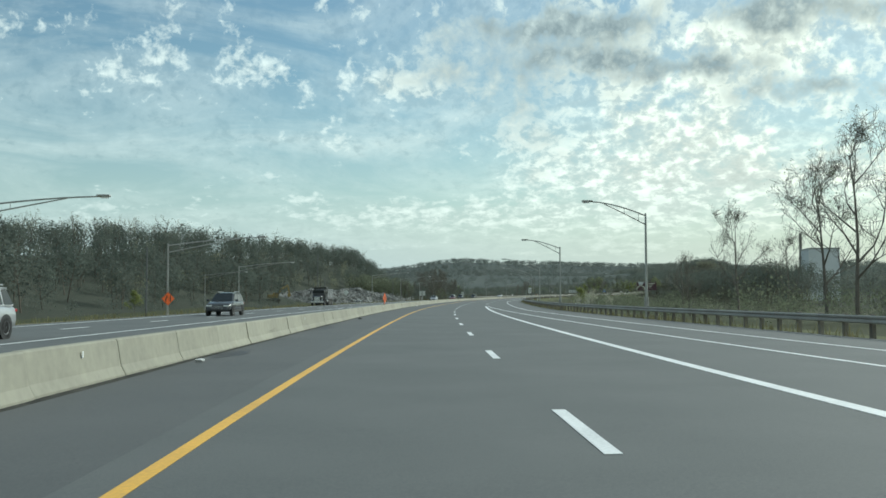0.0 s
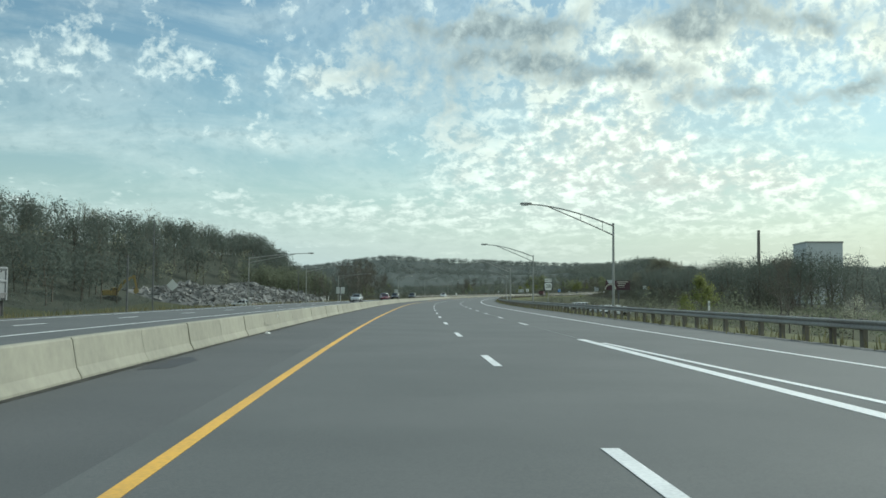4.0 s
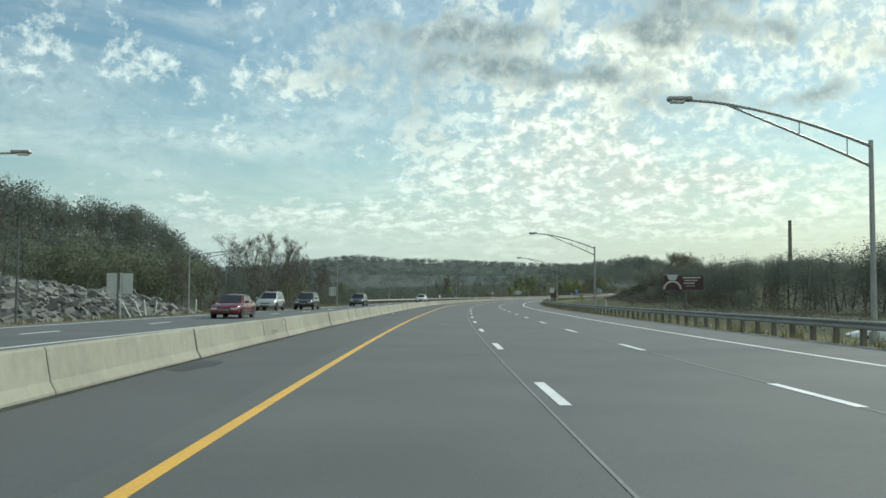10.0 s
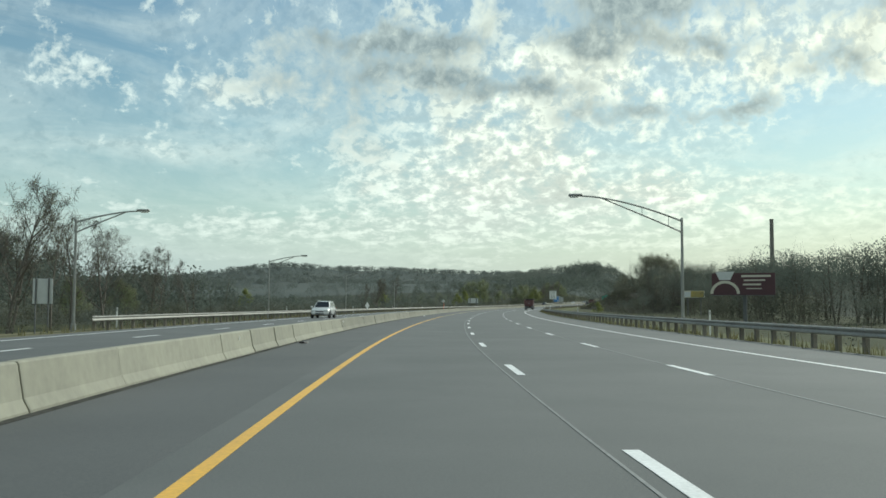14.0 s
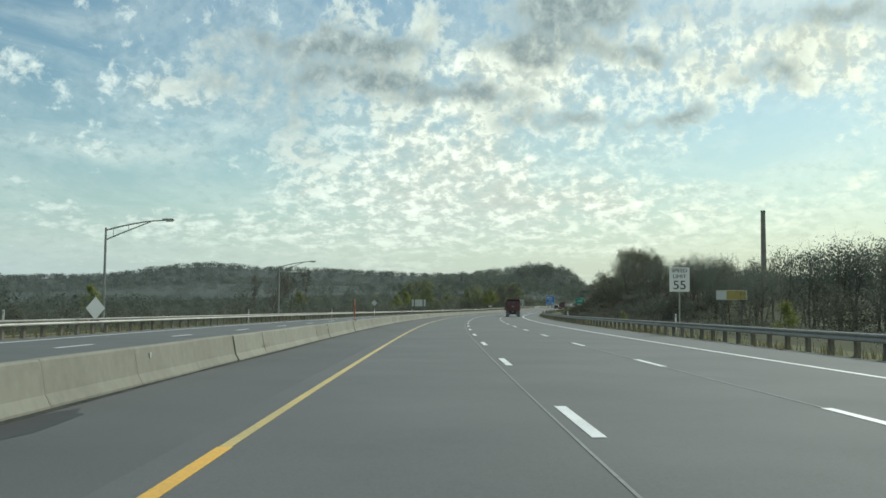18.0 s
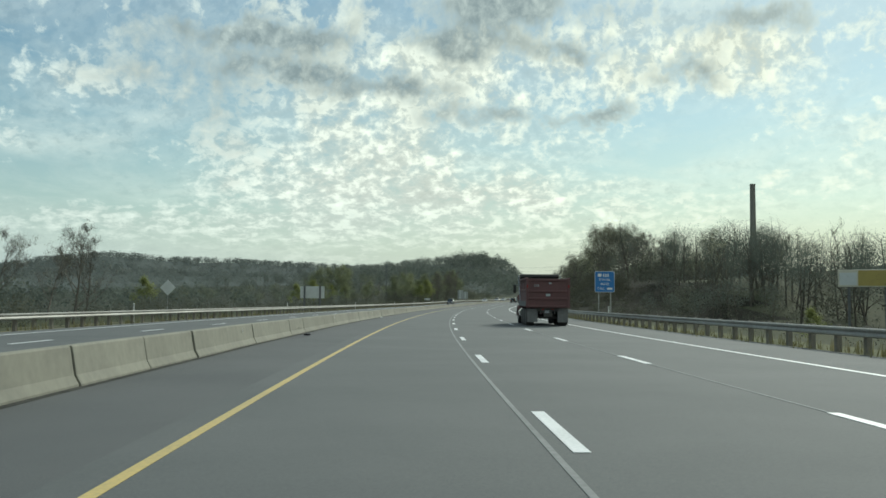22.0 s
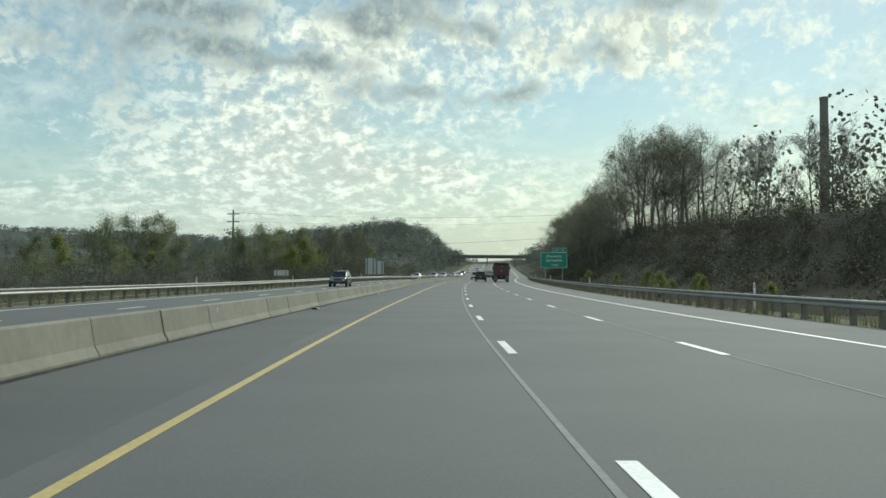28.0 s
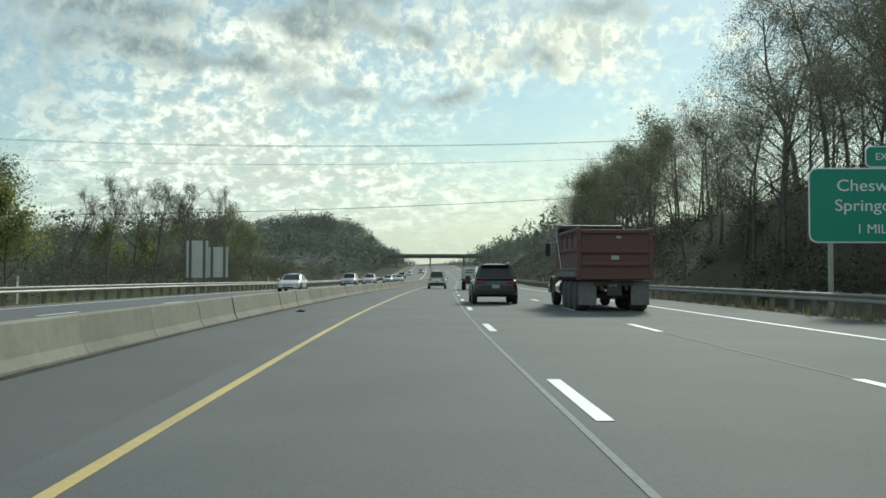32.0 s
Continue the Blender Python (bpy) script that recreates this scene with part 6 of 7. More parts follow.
# oncoming traffic, facing the viewer
ONCOMING = (
    ("suv", SILVER, 28.5, -12.6, "silver sport utility car in the oncoming lanes", "car", True),
    ("suv", CHARCOAL, 68.5, -13.6, "dark grey sport utility car in the oncoming lanes", "car", True),
    ("suv", SILVER, 337, -15.0, "silver sport utility car in the oncoming outer lane", "car", True),
    ("sedan", SILVER, 262, -11.2, "silver saloon car in the oncoming lanes", "car", False),
    ("sedan", RED_P, 308, -11.0, "dark red saloon car in the oncoming lanes", "car", False),
    ("suv", BLACK_P, 344.5, -12.9, "black sport utility car in the oncoming lanes", "car", True),
    ("suv", CHARCOAL, 375, -11.7, "dark sport utility car in the oncoming lanes", "car", False),
    ("suv", WHITE_P, 449.5, -11.5, "white sport utility car in the oncoming lanes", "car", True),
    ("suv", BLACK_P, 846.5, -9.9, "black sport utility car with pale roof rails in the oncoming lanes", "car", True),
    ("sedan", WHITE_P, 939.5, -9.6, "white saloon car in the oncoming lanes", "car", False),
    ("suv", SILVER, 985.2, -10.3, "silver sport utility car in the oncoming lanes", "car", False),
    ("suv", WHITE_P, 1007, -9.9, "white sport utility car in the oncoming lanes", "car", False),
    ("sedan", SILVER, 1039, -9.6, "silver saloon car further off in the oncoming lanes", "car", False),
    ("sedan", WHITE_P, 1061, -8.9, "white saloon car far off in the oncoming lanes", "car", False),
    ("suv", CHARCOAL, 1120, -11.0, "dark sport utility car far off in the oncoming lanes", "car", False),
    ("sedan", WHITE_P, 1190, -11.0, "white saloon car far off under the hill", "car", False),
    ("suv", SILVER, 1230, -7.4, "silver car far off in the oncoming lanes", "car", False),
)
for kind, col, s, lat, label, cat, rails in ONCOMING:
    car(kind, "suv" if kind == "suv" else ("pickup_truck" if kind == "pickup" else "saloon_car"), label, cat, col, rails, "oncoming traffic").matrix_world = stand(s, lat, 0.0, 180.0)
black_truck = dump_truck("silver-bedded dump truck with a black cab in the oncoming lanes", GREY_TRUCK, BLACK_P)
black_truck.matrix_world = stand(144, -18.2, 0.0, 180.0) @ Matrix.Scale(0.87, 4)


# cars parked on the lower lot beyond the outer guardrail
def low_ground(s, lat, turn):
    p = at(s, lat)
    return pose(p.x, p.y, float(land(np.array(p.x), np.array(p.y))), 0, 0, math.degrees(float(np.interp(s, _s, _h))) + turn)


PARKED = (("suv", WHITE_P, 252, 33.0), ("sedan", SILVER, 256, 33.4), ("van", WHITE_P, 261, 33.2), ("sedan", CHARCOAL, 265, 33.6), ("suv", SILVER, 270, 33.0), ("pickup", WHITE_P, 299, 32.6), ("van", WHITE_P, 305, 32.4), ("sedan", SILVER, 311, 32.8), ("suv", WHITE_P, 317, 32.4))
COLOURS = {WHITE_P: "white", SILVER: "silver", CHARCOAL: "dark grey"}
KINDS = {"suv": ("suv", "sport utility car"), "sedan": ("saloon_car", "saloon car"), "van": ("off_road_car", "boxy off-road car"), "pickup": ("pickup_truck", "pickup truck")}
for kind, col, s, lat in PARKED:
    car(kind, KINDS[kind][0], "parked " + COLOURS[col] + " " + KINDS[kind][1] + " on the low lot beyond the guardrail", "pickup truck" if kind == "pickup" else "car", col, False, "parked cars").matrix_world = low_ground(s, lat, 82)
car("pickup", "pickup_truck", "white crew-cab pickup truck standing below the rock pile", "pickup truck", WHITE_P).matrix_world = low_ground(300, -41.5, 75)


def excavator():
    """A tracked digger with its boom up; the boom reaches along +y."""
    t = thing("excavator", "yellow tracked excavator with its boom raised beside the rock pile", "excavator")
    for s in (-1, 1):
        bm = bmesh.new()
        prism(bm, [(-1.9, 0.25), (-1.55, 0.0), (1.55, 0.0), (1.9, 0.25), (1.9, 0.6), (1.55, 0.85), (-1.55, 0.85), (-1.9, 0.6)], -0.3, 0.3)
        bmesh.ops.rotate(bm, cent=(0, 0, 0), matrix=Matrix.Rotation(math.pi / 2, 3, "Z"), verts=bm.verts)
        bmesh.ops.translate(bm, vec=(s * 1.05, 0, 0), verts=bm.verts)
        part("track", bm, FRAME_STEEL, t, "muddy steel track")
    part("turntable", boxes((0, 0, 0.95, 1.5, 1.5, 0.25), bevel=0.05), FRAME_STEEL, t)
    part("engine_cover", boxes((0.1, -1.1, 1.75, 2.4, 1.9, 1.2), bevel=0.12), DIGGER, t)
    cab = part("cab", boxes((-0.7, 0.6, 2.0, 1.0, 1.5, 1.75), bevel=0.10), DIGGER, t)
    part("window", boxes((-0.7, 1.36, 2.3, 0.8, 0.04, 0.95), bevel=0.02), GLASS, cab, "dark cab window")
    part("window", boxes((-1.21, 0.6, 2.35, 0.04, 1.1, 0.8), bevel=0.02), GLASS, cab, "dark cab window")

    def beam(name, pts, w):
        bm = bmesh.new()
        prism(bm, pts, -w / 2, w / 2)
        bmesh.ops.rotate(bm, cent=(0, 0, 0), matrix=Matrix.Rotation(math.pi / 2, 3, "Z"), verts=bm.verts)
        bmesh.ops.translate(bm, vec=(0.25, 0, 0), verts=bm.verts)
        return part(name, bm, DIGGER, t)

    beam("boom", [(0.5, 1.3), (0.9, 1.2), (2.6, 3.9), (4.6, 5.1), (4.5, 5.6), (2.1, 4.4)], 0.45)
    beam("stick", [(4.2, 5.75), (4.75, 5.6), (5.3, 2.9), (5.0, 2.8)], 0.35)
    beam("bucket", [(4.8, 2.9), (5.5, 2.7), (5.6, 1.9), (4.9, 1.5), (4.5, 2.0)], 0.9)
    bm = bmesh.new()
    tube(bm, (0.25, 0.9, 1.9), (0.25, 2.5, 4.3), 0.08, 0.06, 8)
    part("lift_cylinder", bm, CHROME, t)
    return t


excavator().matrix_world = low_ground(297, -70, -60)

# ---- signs ----
def text_mesh(body, size, mat, extrude=0.004):
    cu = bpy.data.curves.new("lettering", "FONT")
    cu.body, cu.size, cu.align_x, cu.align_y, cu.extrude = body, size, "CENTER", "CENTER", extrude
    ob = bpy.data.objects.new("lettering", cu)
    me = bpy.data.meshes.new_from_object(ob)
    bpy.data.objects.remove(ob)
    me.materials.clear()
    me.materials.append(mat)
    return me


def letters(name, body, size, mat, parent, x, y, z, stretch=1.0):
    """Writing that faces -y."""
    ob = part(name, text_mesh(body, size, mat), None, parent)
    ob.matrix_world = parent.matrix_world @ pose(x, y, z, 90, 0, 0) @ Matrix.Diagonal((stretch, 1, 1, 1))
    return ob


def rounded_panel(w, h, r, thick=0.02, seg=4):
    """A flat panel in x and z with rounded corners."""
    out = []
    for cx, cz, a0 in ((w / 2 - r, h / 2 - r, 0), (-w / 2 + r, h / 2 - r, 90), (-w / 2 + r, -h / 2 + r, 180), (w / 2 - r, -h / 2 + r, 270)):
        for k in range(seg + 1):
            a = radians(a0 + 90 * k / seg)
            out.append((cx + r * math.cos(a), cz + r * math.sin(a)))
    bm = bmesh.new()
    prism(bm, out, -thick / 2, thick / 2)
    return bm


def moved(bm, x, y, z):
    bmesh.ops.translate(bm, vec=(x, y, z), verts=bm.verts)
    return bm


def post(parent, x, y, z0, z1, w=0.08, name="post", mat=None):
    part(name, boxes((x, y, (z0 + z1) / 2, w, w * 0.8, z1 - z0), bevel=0.008), mat or STEEL, parent)


# green exit sign on the verge before the bank
exit_sign = thing("exit_sign", "green highway exit sign with white lettering on the verge", "road sign", stand(895.5, 16.95, 0.15, -2) @ Matrix.Scale(0.92, 4))
part("panel_border", moved(rounded_panel(4.62, 2.72, 0.3), 0, 0, 3.72), WHITE, exit_sign)
part("panel", moved(rounded_panel(4.52, 2.62, 0.27), 0, -0.008, 3.72), GREEN_SIGN, exit_sign)
part("tab_border", moved(rounded_panel(2.5, 0.78, 0.2), 0.98, 0, 5.48), WHITE, exit_sign)
part("tab", moved(rounded_panel(2.42, 0.70, 0.17), 0.98, -0.008, 5.48), GREEN_SIGN, exit_sign)
letters("lettering", "Cheswick", 0.60, WHITE, exit_sign, 0, -0.024, 4.42, 1.12)
letters("lettering", "Springdale", 0.60, WHITE, exit_sign, 0, -0.024, 3.70, 1.12)
letters("lettering", "1 MILE", 0.48, WHITE, exit_sign, 0.05, -0.024, 2.85)
letters("lettering", "EXIT", 0.36, WHITE, exit_sign, 0.45, -0.024, 5.47)
letters("lettering", "12", 0.52, WHITE, exit_sign, 1.55, -0.024, 5.48)
for x in (-1.5, 1.5):
    post(exit_sign, x, 0.1, -0.6, 5.0, 0.16)

# route marker
route = thing("route_marker", "black and white route marker on a steel post", "road sign", stand(198.2, 15.9, 0, -3))
part("direction_panel", moved(rounded_panel(0.76, 0.34, 0.04), 0, 0, 3.02), WHITE, route)
letters("lettering", "NORTH", 0.21, BLACK, route, 0, -0.014, 3.02)
part("number_panel", moved(rounded_panel(0.92, 0.92, 0.05), 0, 0, 2.36), BLACK, route)
keystone = [(-0.33, -0.40), (0.33, -0.40), (0.41, 0.30), (0.30, 0.32), (0.26, 0.41), (-0.26, 0.41), (-0.30, 0.32), (-0.41, 0.30)]
bm = bmesh.new()
prism(bm, keystone, -0.022, -0.012)
part("keystone", moved(bm, 0, 0, 2.36), WHITE, route)
letters("lettering", "28", 0.56, BLACK, route, 0, -0.028, 2.36)
post(route, 0, 0.05, -0.5, 3.2, 0.07)

# speed limit
limit = thing("speed_limit_sign", "white speed limit sign with black lettering behind the guardrail", "road sign", stand(514.5, 15.7, 0, -2))
part("panel", moved(rounded_panel(1.16, 1.42, 0.06), 0, 0, 3.15), WHITE, limit)
letters("lettering", "SPEED", 0.30, BLACK, limit, 0, -0.014, 3.66, 1.1)
letters("lettering", "LIMIT", 0.30, BLACK, limit, 0, -0.014, 3.32, 1.1)
letters("lettering", "55", 0.72, BLACK, limit, 0, -0.014, 2.80, 1.1)
post(limit, 0, 0.05, -0.5, 3.8, 0.08)

# blue information sign
info = thing("information_sign", "blue travel information sign with white lettering behind the guardrail", "road sign", stand(650.0, 16.4, 0, -2))
part("panel_border", moved(rounded_panel(1.66, 1.78, 0.09), 0, 0, 3.2), WHITE, info)
part("panel", moved(rounded_panel(1.60, 1.72, 0.08), 0, -0.008, 3.2), BLUE_SIGN, info)
part("emblem", moved(rounded_panel(0.30, 0.26, 0.05), -0.42, -0.022, 3.76), WHITE, info)
for k, x in enumerate((-0.08, 0.10, 0.28)):
    part("emblem_bar", boxes((x, -0.022, 3.74, 0.09, 0.008, 0.26)), WHITE, info)
letters("lettering", "TRAVEL", 0.27, WHITE, info, 0, -0.024, 3.36, 1.1)
letters("lettering", "INFO", 0.27, WHITE, info, 0, -0.024, 3.00, 1.1)
letters("lettering", "CALL", 0.27, WHITE, info, -0.30, -0.024, 2.62, 1.0)
part("lettering_bar", boxes((0.42, -0.024, 2.62, 0.44, 0.008, 0.17)), WHITE, info)
for x in (-0.5, 0.5):
    post(info, x, 0.05, -0.8, 3.9, 0.09)


def work_sign(label, m, size=1.08, symbol=True, mat=None, low=0.66):
    """A diamond on a short stand, facing -y."""
    t = thing("work_sign", label, "road sign", m)
    h = size / 2
    bm = bmesh.new()
    prism(bm, [(0, low), (h, low + h), (0, low + size), (-h, low + h)], -0.012, 0.012)
    part("diamond", bm, mat or ORANGE, t)
    if symbol:
        ring = [(0, low + 0.05 * size), (h - 0.05 * size, low + h), (0, low + 0.95 * size), (-h + 0.05 * size, low + h)]
        for (xa, za), (xb, zb) in zip(ring, ring[1:] + ring[:1]):
            nx, nz = 0.006 * (1 if za + zb < 2 * low + size else -1), 0.006
            bm = bmesh.new()
            prism(bm, [(xa - nx, za - nz), (xb - nx, zb - nz), (xb + nx, zb + nz), (xa + nx, za + nz)], -0.02, -0.013)
            part("border_line", bm, BLACK, t)
        for outline in ([(0.14, 0.28), (0.21, 0.28), (0.21, 0.74), (0.14, 0.74)],
                        [(-0.20, 0.28), (-0.13, 0.28), (-0.13, 0.46), (-0.04, 0.58), (-0.04, 0.74), (-0.11, 0.74), (-0.11, 0.60), (-0.20, 0.48)]):
            bm = bmesh.new()
            prism(bm, [(x * size, low + z * size) for x, z in outline], -0.02, -0.013)
            part("symbol_bar", bm, BLACK, t)
        for k in range(4):
            part("symbol_dash", boxes((0.03 * size, -0.017, low + (0.33 + 0.1 * k) * size, 0.035, 0.008, 0.055)), BLACK, t)
    else:
        part("crosspiece", boxes((0, 0.02, low + h, size * 0.8, 0.02, 0.03)), STEEL, t)
    post(t, 0, 0.03, 0.0 if low > 0.9 else low - 0.05, low + size + 0.08, 0.035, "stand")
    part("foot", boxes((0, 0.03, low - 0.03 if low < 0.9 else 0.03, 0.5, 0.12, 0.06), bevel=0.01), TRIM, t)
    return t


work_sign("orange lane-ends warning diamond on top of the barrier", stand(89.7, -3.24, 0.0, 77), 1.12)
work_sign("orange work-zone diamond turned almost edge-on on the barrier", stand(514.9, -3.24, 0.0, -79), 1.15)
work_sign("orange lane-ends warning diamond on a stand beyond the oncoming lanes", stand(86, -23.5, -0.4, 0), 1.25, low=1.0)
work_sign("pale bare back of a diamond work sign by the rail", stand(507, -15.4, -0.0, 60), 1.15, False, WHITE, low=0.65)


def back_sign(name, label, s, lat, panels, z0, turn=0.0, post_w=0.13, posts=None):
    """Sign panels seen from behind: rows of x, width, bottom, top; a post pair behind each."""
    t = thing(name, label, "road sign", stand(s, lat, z0, turn))
    for x, w, b, h in panels:
        p = part("panel", boxes((x, 0.06, (b + h) / 2, w, 0.03, h - b), bevel=0.008), SIGN_BACK, t)
        n = max(2, int((h - b) / 0.32))
        for k in range(n):
            part("stiffener", boxes((x, 0.035, b + (k + 0.5) * (h - b) / n, w * 0.96, 0.03, 0.05)), SIGN_BACK, p)
        for q in ((-0.32, 0.32) if posts is None else ()):
            part("post", boxes((x + q * w, -0.02, (h - 0.8) / 2, post_w, 0.08, h + 0.9), bevel=0.01), STEEL_DARK, t)
    for x in posts or ():
        part("post", boxes((x, -0.02, (panels[0][3] - 0.8) / 2, post_w, 0.08, panels[0][3] + 0.9), bevel=0.01), STEEL_DARK if x < 0 else SIGN_BACK, t)
    return t


back_sign("sign_back", "pale slatted back of a two-panel highway sign on twin posts", 323.6, -24.1, [(-0.58, 0.92, 1.72, 3.35), (0.58, 0.92, 1.72, 3.35)], -0.3, 0, 0.12, (-0.11, 0.11))
back_sign("sign_back", "grey back of a tall narrow sign on two pale posts", 411.5, -22.6, [(0, 1.25, 1.75, 3.3)], -0.4, 0, 0.07)
back_sign("sign_back", "pale back of a wide sign on two dark posts", 716.8, -20.6, [(0, 3.9, 2.3, 4.2)], -0.5, 0, 0.3)
back_sign("sign_back", "small pale sign back on two thin posts", 857, -18.6, [(0, 1.75, 1.5, 2.15)], -0.4, 0, 0.07)
back_sign("sign_back", "blue-grey backs of two large panels on dark steel posts", 957, -21.4, [(-1.0, 2.2, 1.3, 5.05), (1.12, 1.98, 1.35, 4.4)], -0.2, 0, 0.24)
work_sign("grey back of a diamond warning sign on a post", stand(645, -19.2, -0.3), 1.25, False, SIGN_BACK, low=2.05)
work_sign("grey back of a diamond warning sign by the rock pile", stand(197, -24.0, -0.4), 1.25, False, SIGN_BACK, low=1.95)

# billboards among the trees
bill = thing("billboard", "large dark red billboard with a pale ring among the trees", "billboard", stand(548, 55.4, -2.5, -25))
part("board", boxes((0, 0, 8.35, 12.6, 0.35, 4.5), bevel=0.03), MAROON, bill)
n = 14
outer = [(-3.6 + 3.0 * math.cos(math.pi * k / n), 6.35 + 2.7 * math.sin(math.pi * k / n)) for k in range(n + 1)]
inner = [(-3.6 + 2.4 * math.cos(math.pi * k / n), 6.35 + 2.15 * math.sin(math.pi * k / n)) for k in range(n, -1, -1)]
bm = bmesh.new()
prism(bm, outer + inner, -0.23, -0.19)
part("ring_motif", bm, CREAM, bill)
bm = bmesh.new()
prism(bm, [(-5.5, 10.9), (-1.7, 10.9), (-2.5, 9.2), (-4.7, 9.2)], -0.23, -0.19)
part("stone_motif", bm, SIGN_BACK, bill)
for k, (x, w, h) in enumerate(((2.6, 5.8, 0.42), (2.3, 4.2, 0.30), (1.8, 3.6, 0.34), (2.2, 3.0, 0.16))):
    part("lettering_bar", boxes((x, -0.2, 9.95 - 0.85 * k, w, 0.02, h)), CREAM, bill)
part("walkway", boxes((0, -0.5, 6.05, 12.6, 0.8, 0.08)), STEEL_DARK, bill)
part("column", boxes((0.3, 0.3, 2.6, 0.7, 0.7, 8.0), bevel=0.03), STEEL_DARK, bill)
bill2 = thing("billboard", "yellow and grey billboard low among the trees", "billboard", stand(712, 64, -3.2, -25))
part("board", boxes((0, 0, 8.6, 8.0, 0.3, 2.6), bevel=0.03), CREAM, bill2)
part("picture_field", boxes((1.3, -0.17, 8.6, 5.0, 0.02, 2.3)), MUSTARD, bill2)
part("picture_bar", boxes((-2.6, -0.17, 8.5, 2.4, 0.02, 1.9)), CONCRETE_GREY, bill2)
for x in (-2.5, 2.5):
    part("column", boxes((x, 0.1, 3.5, 0.35, 0.35, 8.0), bevel=0.03), STEEL_DARK, bill2)

# thin marker posts on the rails
mark = thing("marker_post", "thin white reflector post behind the guardrail", "marker post", group="reflector posts")
part("stake", boxes((0, 0, 0.55, 0.09, 0.03, 1.2), bevel=0.01), WHITE, mark)
part("reflector", boxes((0, -0.02, 1.02, 0.07, 0.012, 0.16)), LAMP, mark)
spots = [(s, rail_right(s) + 0.5) for s in (140, 252, 330, 400, 455, 513, 570, 640, 700, 785, 832, 875, 930, 985)] + [(s, opp(s) - 6.5) for s in (408, 455, 500, 545, 590, 630, 680, 735, 785, 815, 850, 905, 960, 1010)]
mark.matrix_world = stand(*spots[0])
for sp in spots[1:]:
    copy_thing(mark, stand(*sp))

# bleached stakes leaning about beside the oncoming lanes
stake_post = thing("wooden_stake", "bleached wooden stake leaning beside the oncoming lanes", "stake", group="leaning stakes")
part("shaft", boxes((0, 0, 0.85, 0.13, 0.10, 1.9), bevel=0.02), WHITE, stake_post)
for k, (s, lat, lean) in enumerate(((361.5, -34.5, 4), (359.2, -34.8, -8), (356.0, -34.2, -24), (351.0, -33.5, -30), (372.5, -33.2, 2))):
    m = stand(s, lat, -1.0) @ pose(0, 0, 0, 0, lean, 0)
    if k:
        copy_thing(stake_post, m)
    else:
        stake_post.matrix_world = m

# plain poles and the power line over the road
for s, lat, h in ((112, -35, 7.6), (240, -40, 12.5), (196.3, -28.5, 5.3), (332, -36.5, 7.0)):
    t = thing("utility_pole", "plain grey pole beyond the oncoming lanes", "pole", stand(s, lat, -1.2))
    bm = bmesh.new()
    tube(bm, (0, 0, -1.0), (0, 0, h + 1.2), 0.13, 0.09, 8)
    part("shaft", bm, STEEL_DARK, t)
power = thing("power_pole", "dark wooden power pole with two crossarms", "pole", stand(953.4, -53.8, -1.5))
bm = bmesh.new()
tube(bm, (0, 0, -1.5), (0, 0, 17.3), 0.27, 0.18, 8)
part("shaft", bm, STEEL_DARK, power)
for z in (16.4, 14.6):
    part("crossarm", boxes((0, 0, z, 2.9, 0.16, 0.22), bevel=0.02), STEEL_DARK, power)
    for x in (-1.3, -0.5, 0.5, 1.3):
        bm = bmesh.new()
        tube(bm, (x, 0, z + 0.08), (x, 0, z + 0.3), 0.05, 0.03, 6)
        part("insulator", bm, WHITE, power)


def cable(name, label, a, b, sag, r=0.016):
    cu_pts = []
    n = 28
    for k in range(n + 1):
        u = k / n
        p = a.lerp(b, u)
        p.z -= sag * 4 * u * (1 - u)
        cu_pts.append(p)
    bm = sweep(cu_pts, r, r, 5)
    me = bpy.data.meshes.new(name)
    bm.to_mesh(me)
    bm.free()
    me.materials.append(TRIM)
    return tagged(new(name, me), label, "cable", "power cables")


for k, (ds, z0, z1) in enumerate(((-1.0, 15.2, 17.5), (0.0, 15.2, 17.8), (1.2, 13.4, 16.6))):
    cable("power_cable", "thin black power cable hanging across the highway", at(953.4 + ds, -53.8, z0), at(958 + 2 * ds, 62, z1), 2.2)
cable("power_cable", "thick black cable hanging low across the highway", at(953.4, -53.8, 7.2), at(966, 60, 13.5), 1.6, 0.028)

# ---- overpass where the highway runs into the hills ----
over = thing("overpass", "dark concrete road bridge over the highway between wooded banks", "bridge", stand(1420, -2, 0), kind="")
part("deck", boxes((0, 0, 6.6, 86, 11, 0.5), bevel=0.05), DARK_CONCRETE, over)
for y in (-4.5, -1.5, 1.5, 4.5):
    part("girder", boxes((0, y, 5.8, 84, 0.4, 1.1), bevel=0.02), STEEL_DARK, over)
for y in (-5.4, 5.4):
    part("parapet", boxes((0, y, 7.3, 86, 0.25, 0.95), bevel=0.03), DARK_CONCRETE, over)
for x in (-22, -1.4, 19):
    for y in (-3.5, 0, 3.5):
        part("pier", boxes((x, y, 2.5, 0.8, 0.8, 5.6), bevel=0.05), DARK_CONCRETE, over)
for x in (-41, 41):
    part("abutment", boxes((x, 0, 2.6, 5, 11, 7.2), bevel=0.05), DARK_CONCRETE, over)


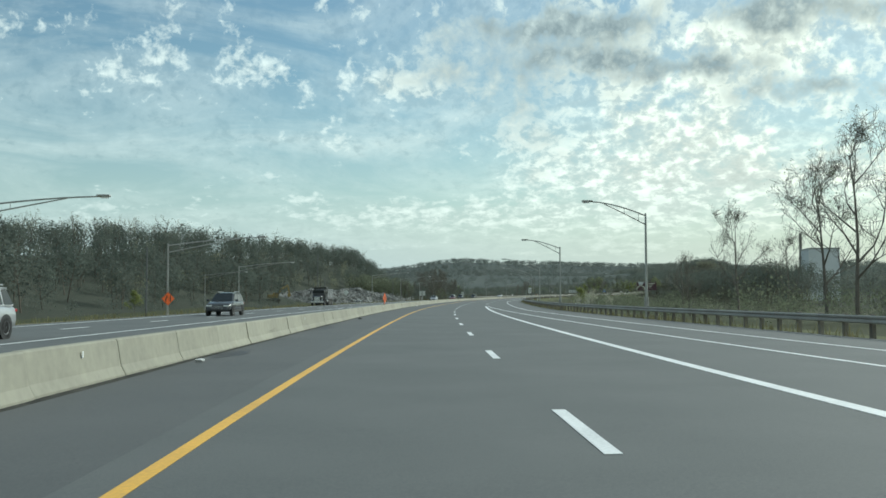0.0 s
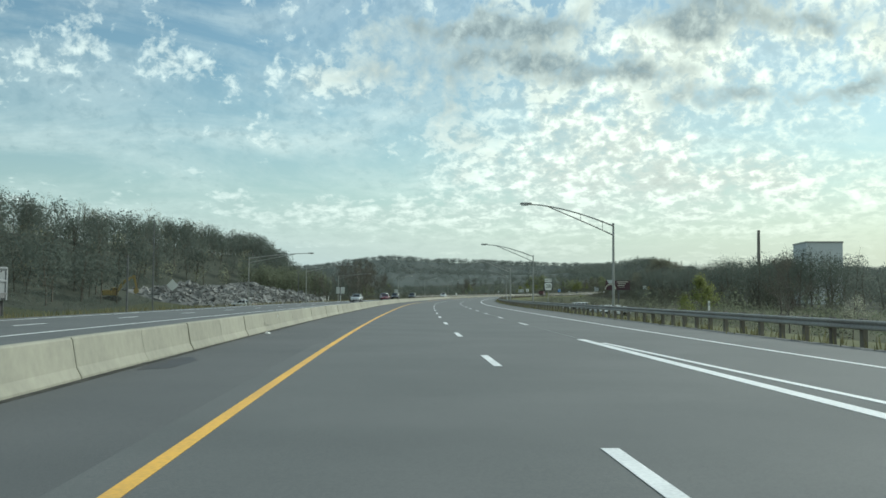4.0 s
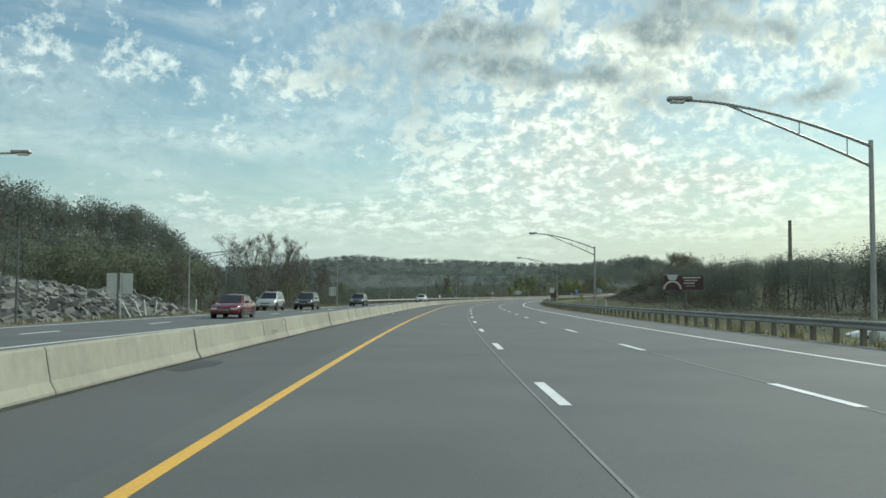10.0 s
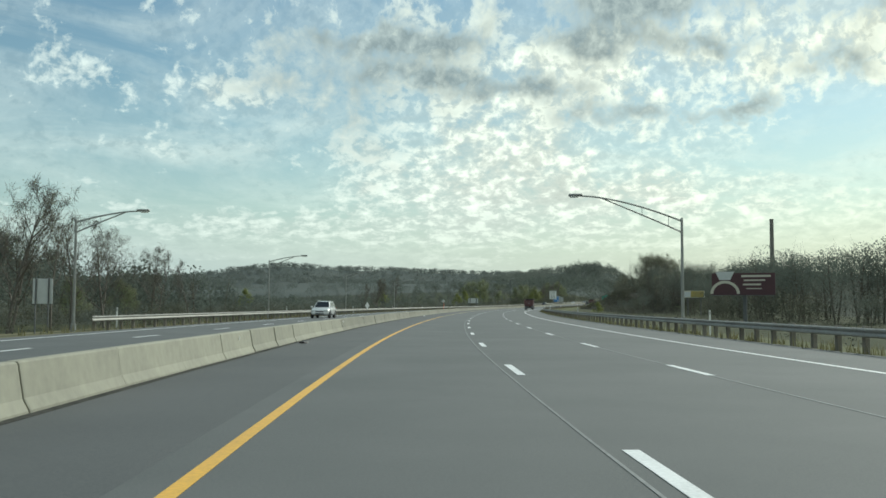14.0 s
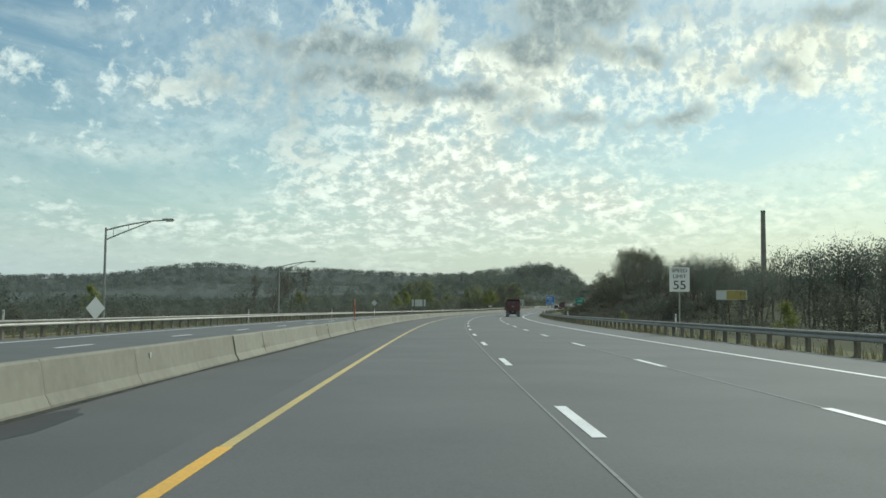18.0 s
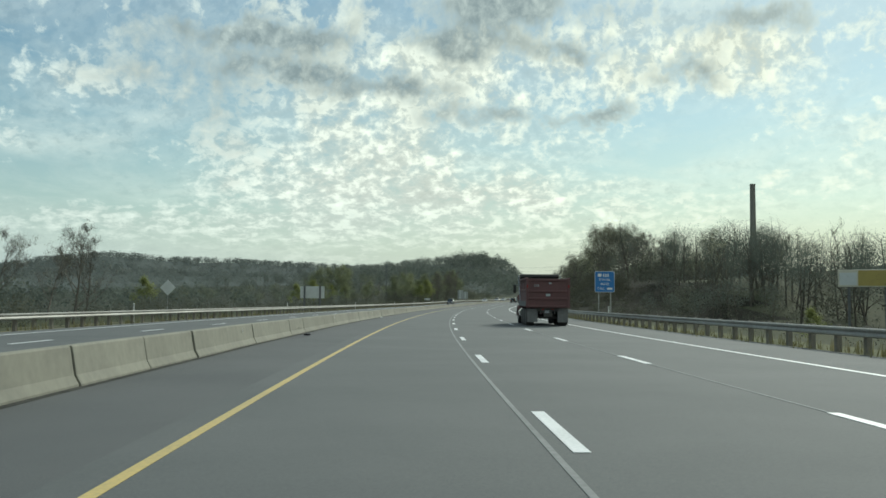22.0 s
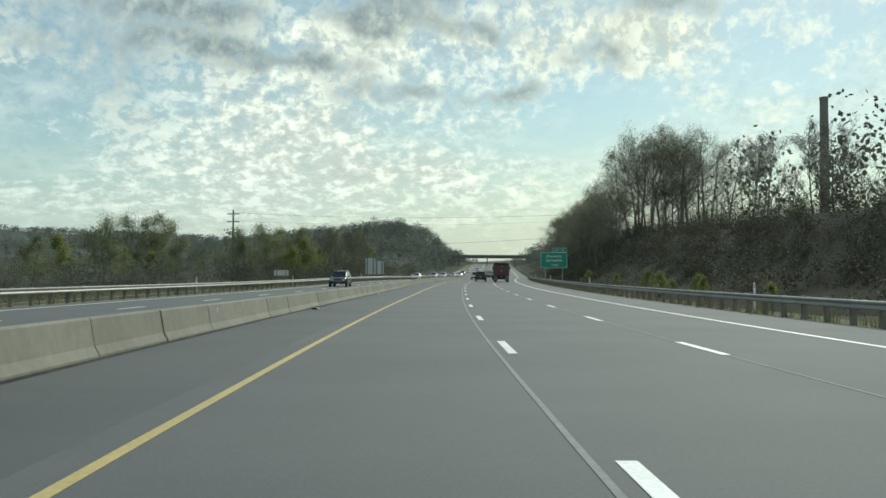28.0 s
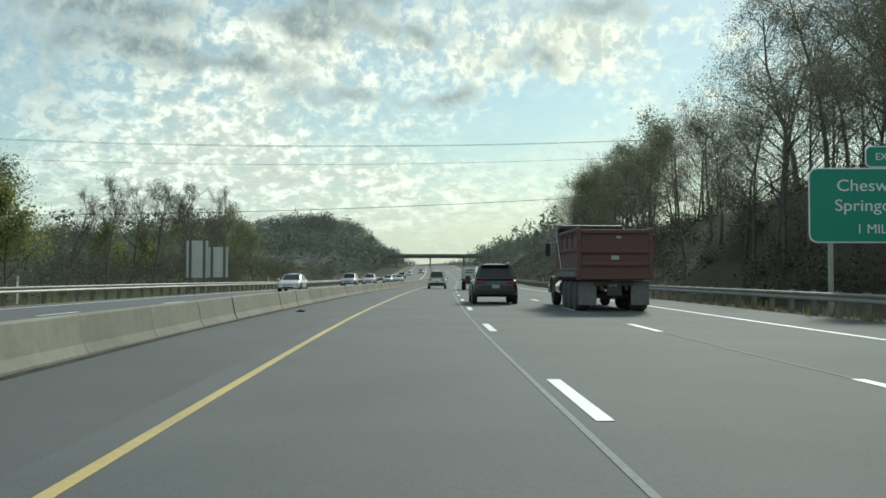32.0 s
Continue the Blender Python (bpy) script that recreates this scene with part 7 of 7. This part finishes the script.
# ---- rock pile beyond the oncoming lanes ----
def rock_pile():
    rng = np.random.default_rng(7)
    t = thing("rock_pile", "long heap of broken pale grey rock below the hill", "rock pile", kind="")
    base = bmesh.new()
    bmesh.ops.create_cube(base, size=1.5)
    v0 = np.array([v.co for v in base.verts])
    base.verts.ensure_lookup_table()
    f0 = np.array([[v.index for v in f.verts] for f in base.faces])
    base.free()

    def height(u, w):
        """Over the length u and the width w, both from -1 to 1."""
        return (4.9 + 0.8 * np.sin(u * 7 + 1) + 0.4 * np.sin(u * 17)) * np.clip(1 - abs(u) ** 5, 0, 1) * np.clip(1 - abs(w) ** 1.6, 0, 1)

    V, F, n = [], [], 0
    big = []
    for k in range(2300):
        u, w = rng.uniform(-1, 1), rng.uniform(-1, 0.5) if rng.random() < 0.85 else rng.uniform(-1, 1)
        s, lat = 361 + 41 * u, -60 + 7 * u - 12.5 * w
        z = height(u, w)
        p = at(s, lat)
        g = float(land(np.array(p.x), np.array(p.y)))
        size = 0.22 + 0.70 * rng.random() ** 2.2
        q = v0 * (1 + rng.normal(0, 0.24, v0.shape)) * np.array([1.25, 0.85, 0.50]) * size
        e = np.array(Euler(rng.uniform(-0.7, 0.7, 3) + np.array([0, 0, rng.uniform(0, 6)])).to_matrix())
        q = q @ e.T + np.array([p.x, p.y, g + z + rng.uniform(-0.1, 0.2)])
        if size > 0.60 and len(big) < 290:
            big.append(q)
            continue
        V.append(q)
        F.append(f0 + n)
        n += len(q)
    me = mesh_quads("rubble", np.concatenate(V), np.concatenate(F), ROCK)
    me.shade_flat()
    tagged(part("rubble", me, None, t), kind="stuff")
    for q in big:
        me = mesh_quads("rock", q, f0, ROCK)
        me.shade_flat()
        part("rock", me, None, t)
    # the packed heap under the loose rock
    us, ws = np.linspace(-1, 1, 50), np.linspace(-1, 1, 16)
    vs, fs = [], []
    for i, u in enumerate(us):
        for j, w in enumerate(ws):
            p = at(361 + 42 * u, -60 + 7 * u - 13 * w)
            g = float(land(np.array(p.x), np.array(p.y)))
            vs.append((p.x, p.y, g - 0.3 + height(u, w)))
            if i and j:
                a = i * len(ws) + j
                fs.append((a, a - 1, a - len(ws) - 1, a - len(ws)))
    part("mound", mesh_from("mound", vs, fs, ROCK), None, t)
    return t


rock_pile()


# ---- stains, patches and litter on the inner shoulder ----
def patch(name, label, s, lat, ls, ll, mat, seed, z=-0.008):
    rng = random.Random(seed)
    n = 14
    out = []
    for k in range(n):
        a = 2 * math.pi * k / n
        r = rng.uniform(0.7, 1.1)
        out.append(at(s + ls * r * math.sin(a), lat + ll * r * math.cos(a), z))
    c = at(s, lat, z)
    me = mesh_from(name, [c] + out, [(0, 1 + k, 1 + (k + 1) % n) for k in range(n)], mat)
    return tagged(part(name, me, None, shoulder, label))


for k, s in enumerate((22, 41, 95.5, 118, 163, 248.7, 270, 324.5, 361, 430, 471, 520, 553, 608, 660, 715, 784, 826, 895)):
    patch("stain", "dark damp stain beside the barrier", s, -2.55, 1.6 + (k % 3) * 0.7, 0.35 + 0.1 * (k % 2), TAR, k)


def litter(label, s, lat, size, mat, seed):
    rng = random.Random(seed)
    bm = bmesh.new()
    bmesh.ops.create_icosphere(bm, subdivisions=1, radius=size)
    for v in bm.verts:
        v.co = Vector((v.co.x * rng.uniform(0.7, 1.5), v.co.y * rng.uniform(0.7, 1.5), v.co.z * 0.45)) * rng.uniform(0.85, 1.15)
    me = bpy.data.meshes.new("litter")
    bm.to_mesh(me)
    bm.free()
    me.materials.append(mat)
    tagged(new("litter", me), label, "litter", "litter by the barrier").matrix_world = stand(s, lat, 0.02)


for k, (s, lat) in enumerate(((19.2, -2.6), (57, -2.4), (131, -2.7), (249, -2.5), (323.5, -2.4), (388, -2.6), (470, -2.6), (609, -2.5), (652, -2.7), (784, -2.6), (812, -2.5), (896, -2.1))):
    litter("dark scrap of tyre rubber on the shoulder" if k % 2 else "pale scrap of litter on the shoulder", s, lat, 0.10 if k % 2 == 0 else 0.16, TRIM if k % 2 else WHITE, k)


# small white reflectors on the face of the barrier
tab = thing("barrier_reflector", "small white reflector tab on the face of the barrier", "reflector", group="reflectors on the barrier")
part("plate", boxes((0, 0, 0, 0.012, 0.05, 0.10), bevel=0.003), WHITE, tab)
spots = [stand(14 + 24.4 * k, -3.24 + 0.132, 0.46, 0) for k in range(36)]
tab.matrix_world = spots[0]
for m in spots[1:]:
    copy_thing(tab, m)
# dark scrapes low on some barrier pieces
for k, s in enumerate((30.5, 87, 133, 187.6, 262, 281, 316.5, 356, 404, 447, 488, 530, 566, 611, 655, 702, 741, 790, 835, 871)):
    bm = bmesh.new()
    rng = random.Random(300 + k)
    for j in range(3):
        box(bm, 0.012 * j, rng.uniform(-0.4, 0.4), 0.02 + 0.035 * j, 0.004, rng.uniform(0.3, 1.0), 0.012)
    mark = part("scrape", bm, STAIN, barrier, "dark tyre scrape")
    mark.matrix_world = stand(s, -3.24 + 0.215, 0.205, rng.uniform(-0.8, 0.8)) @ Matrix.Rotation(radians(-37), 4, "Y")

letters("gate_number", "592", 0.19, PLATE, truck, -0.68, -0.082, 2.38)
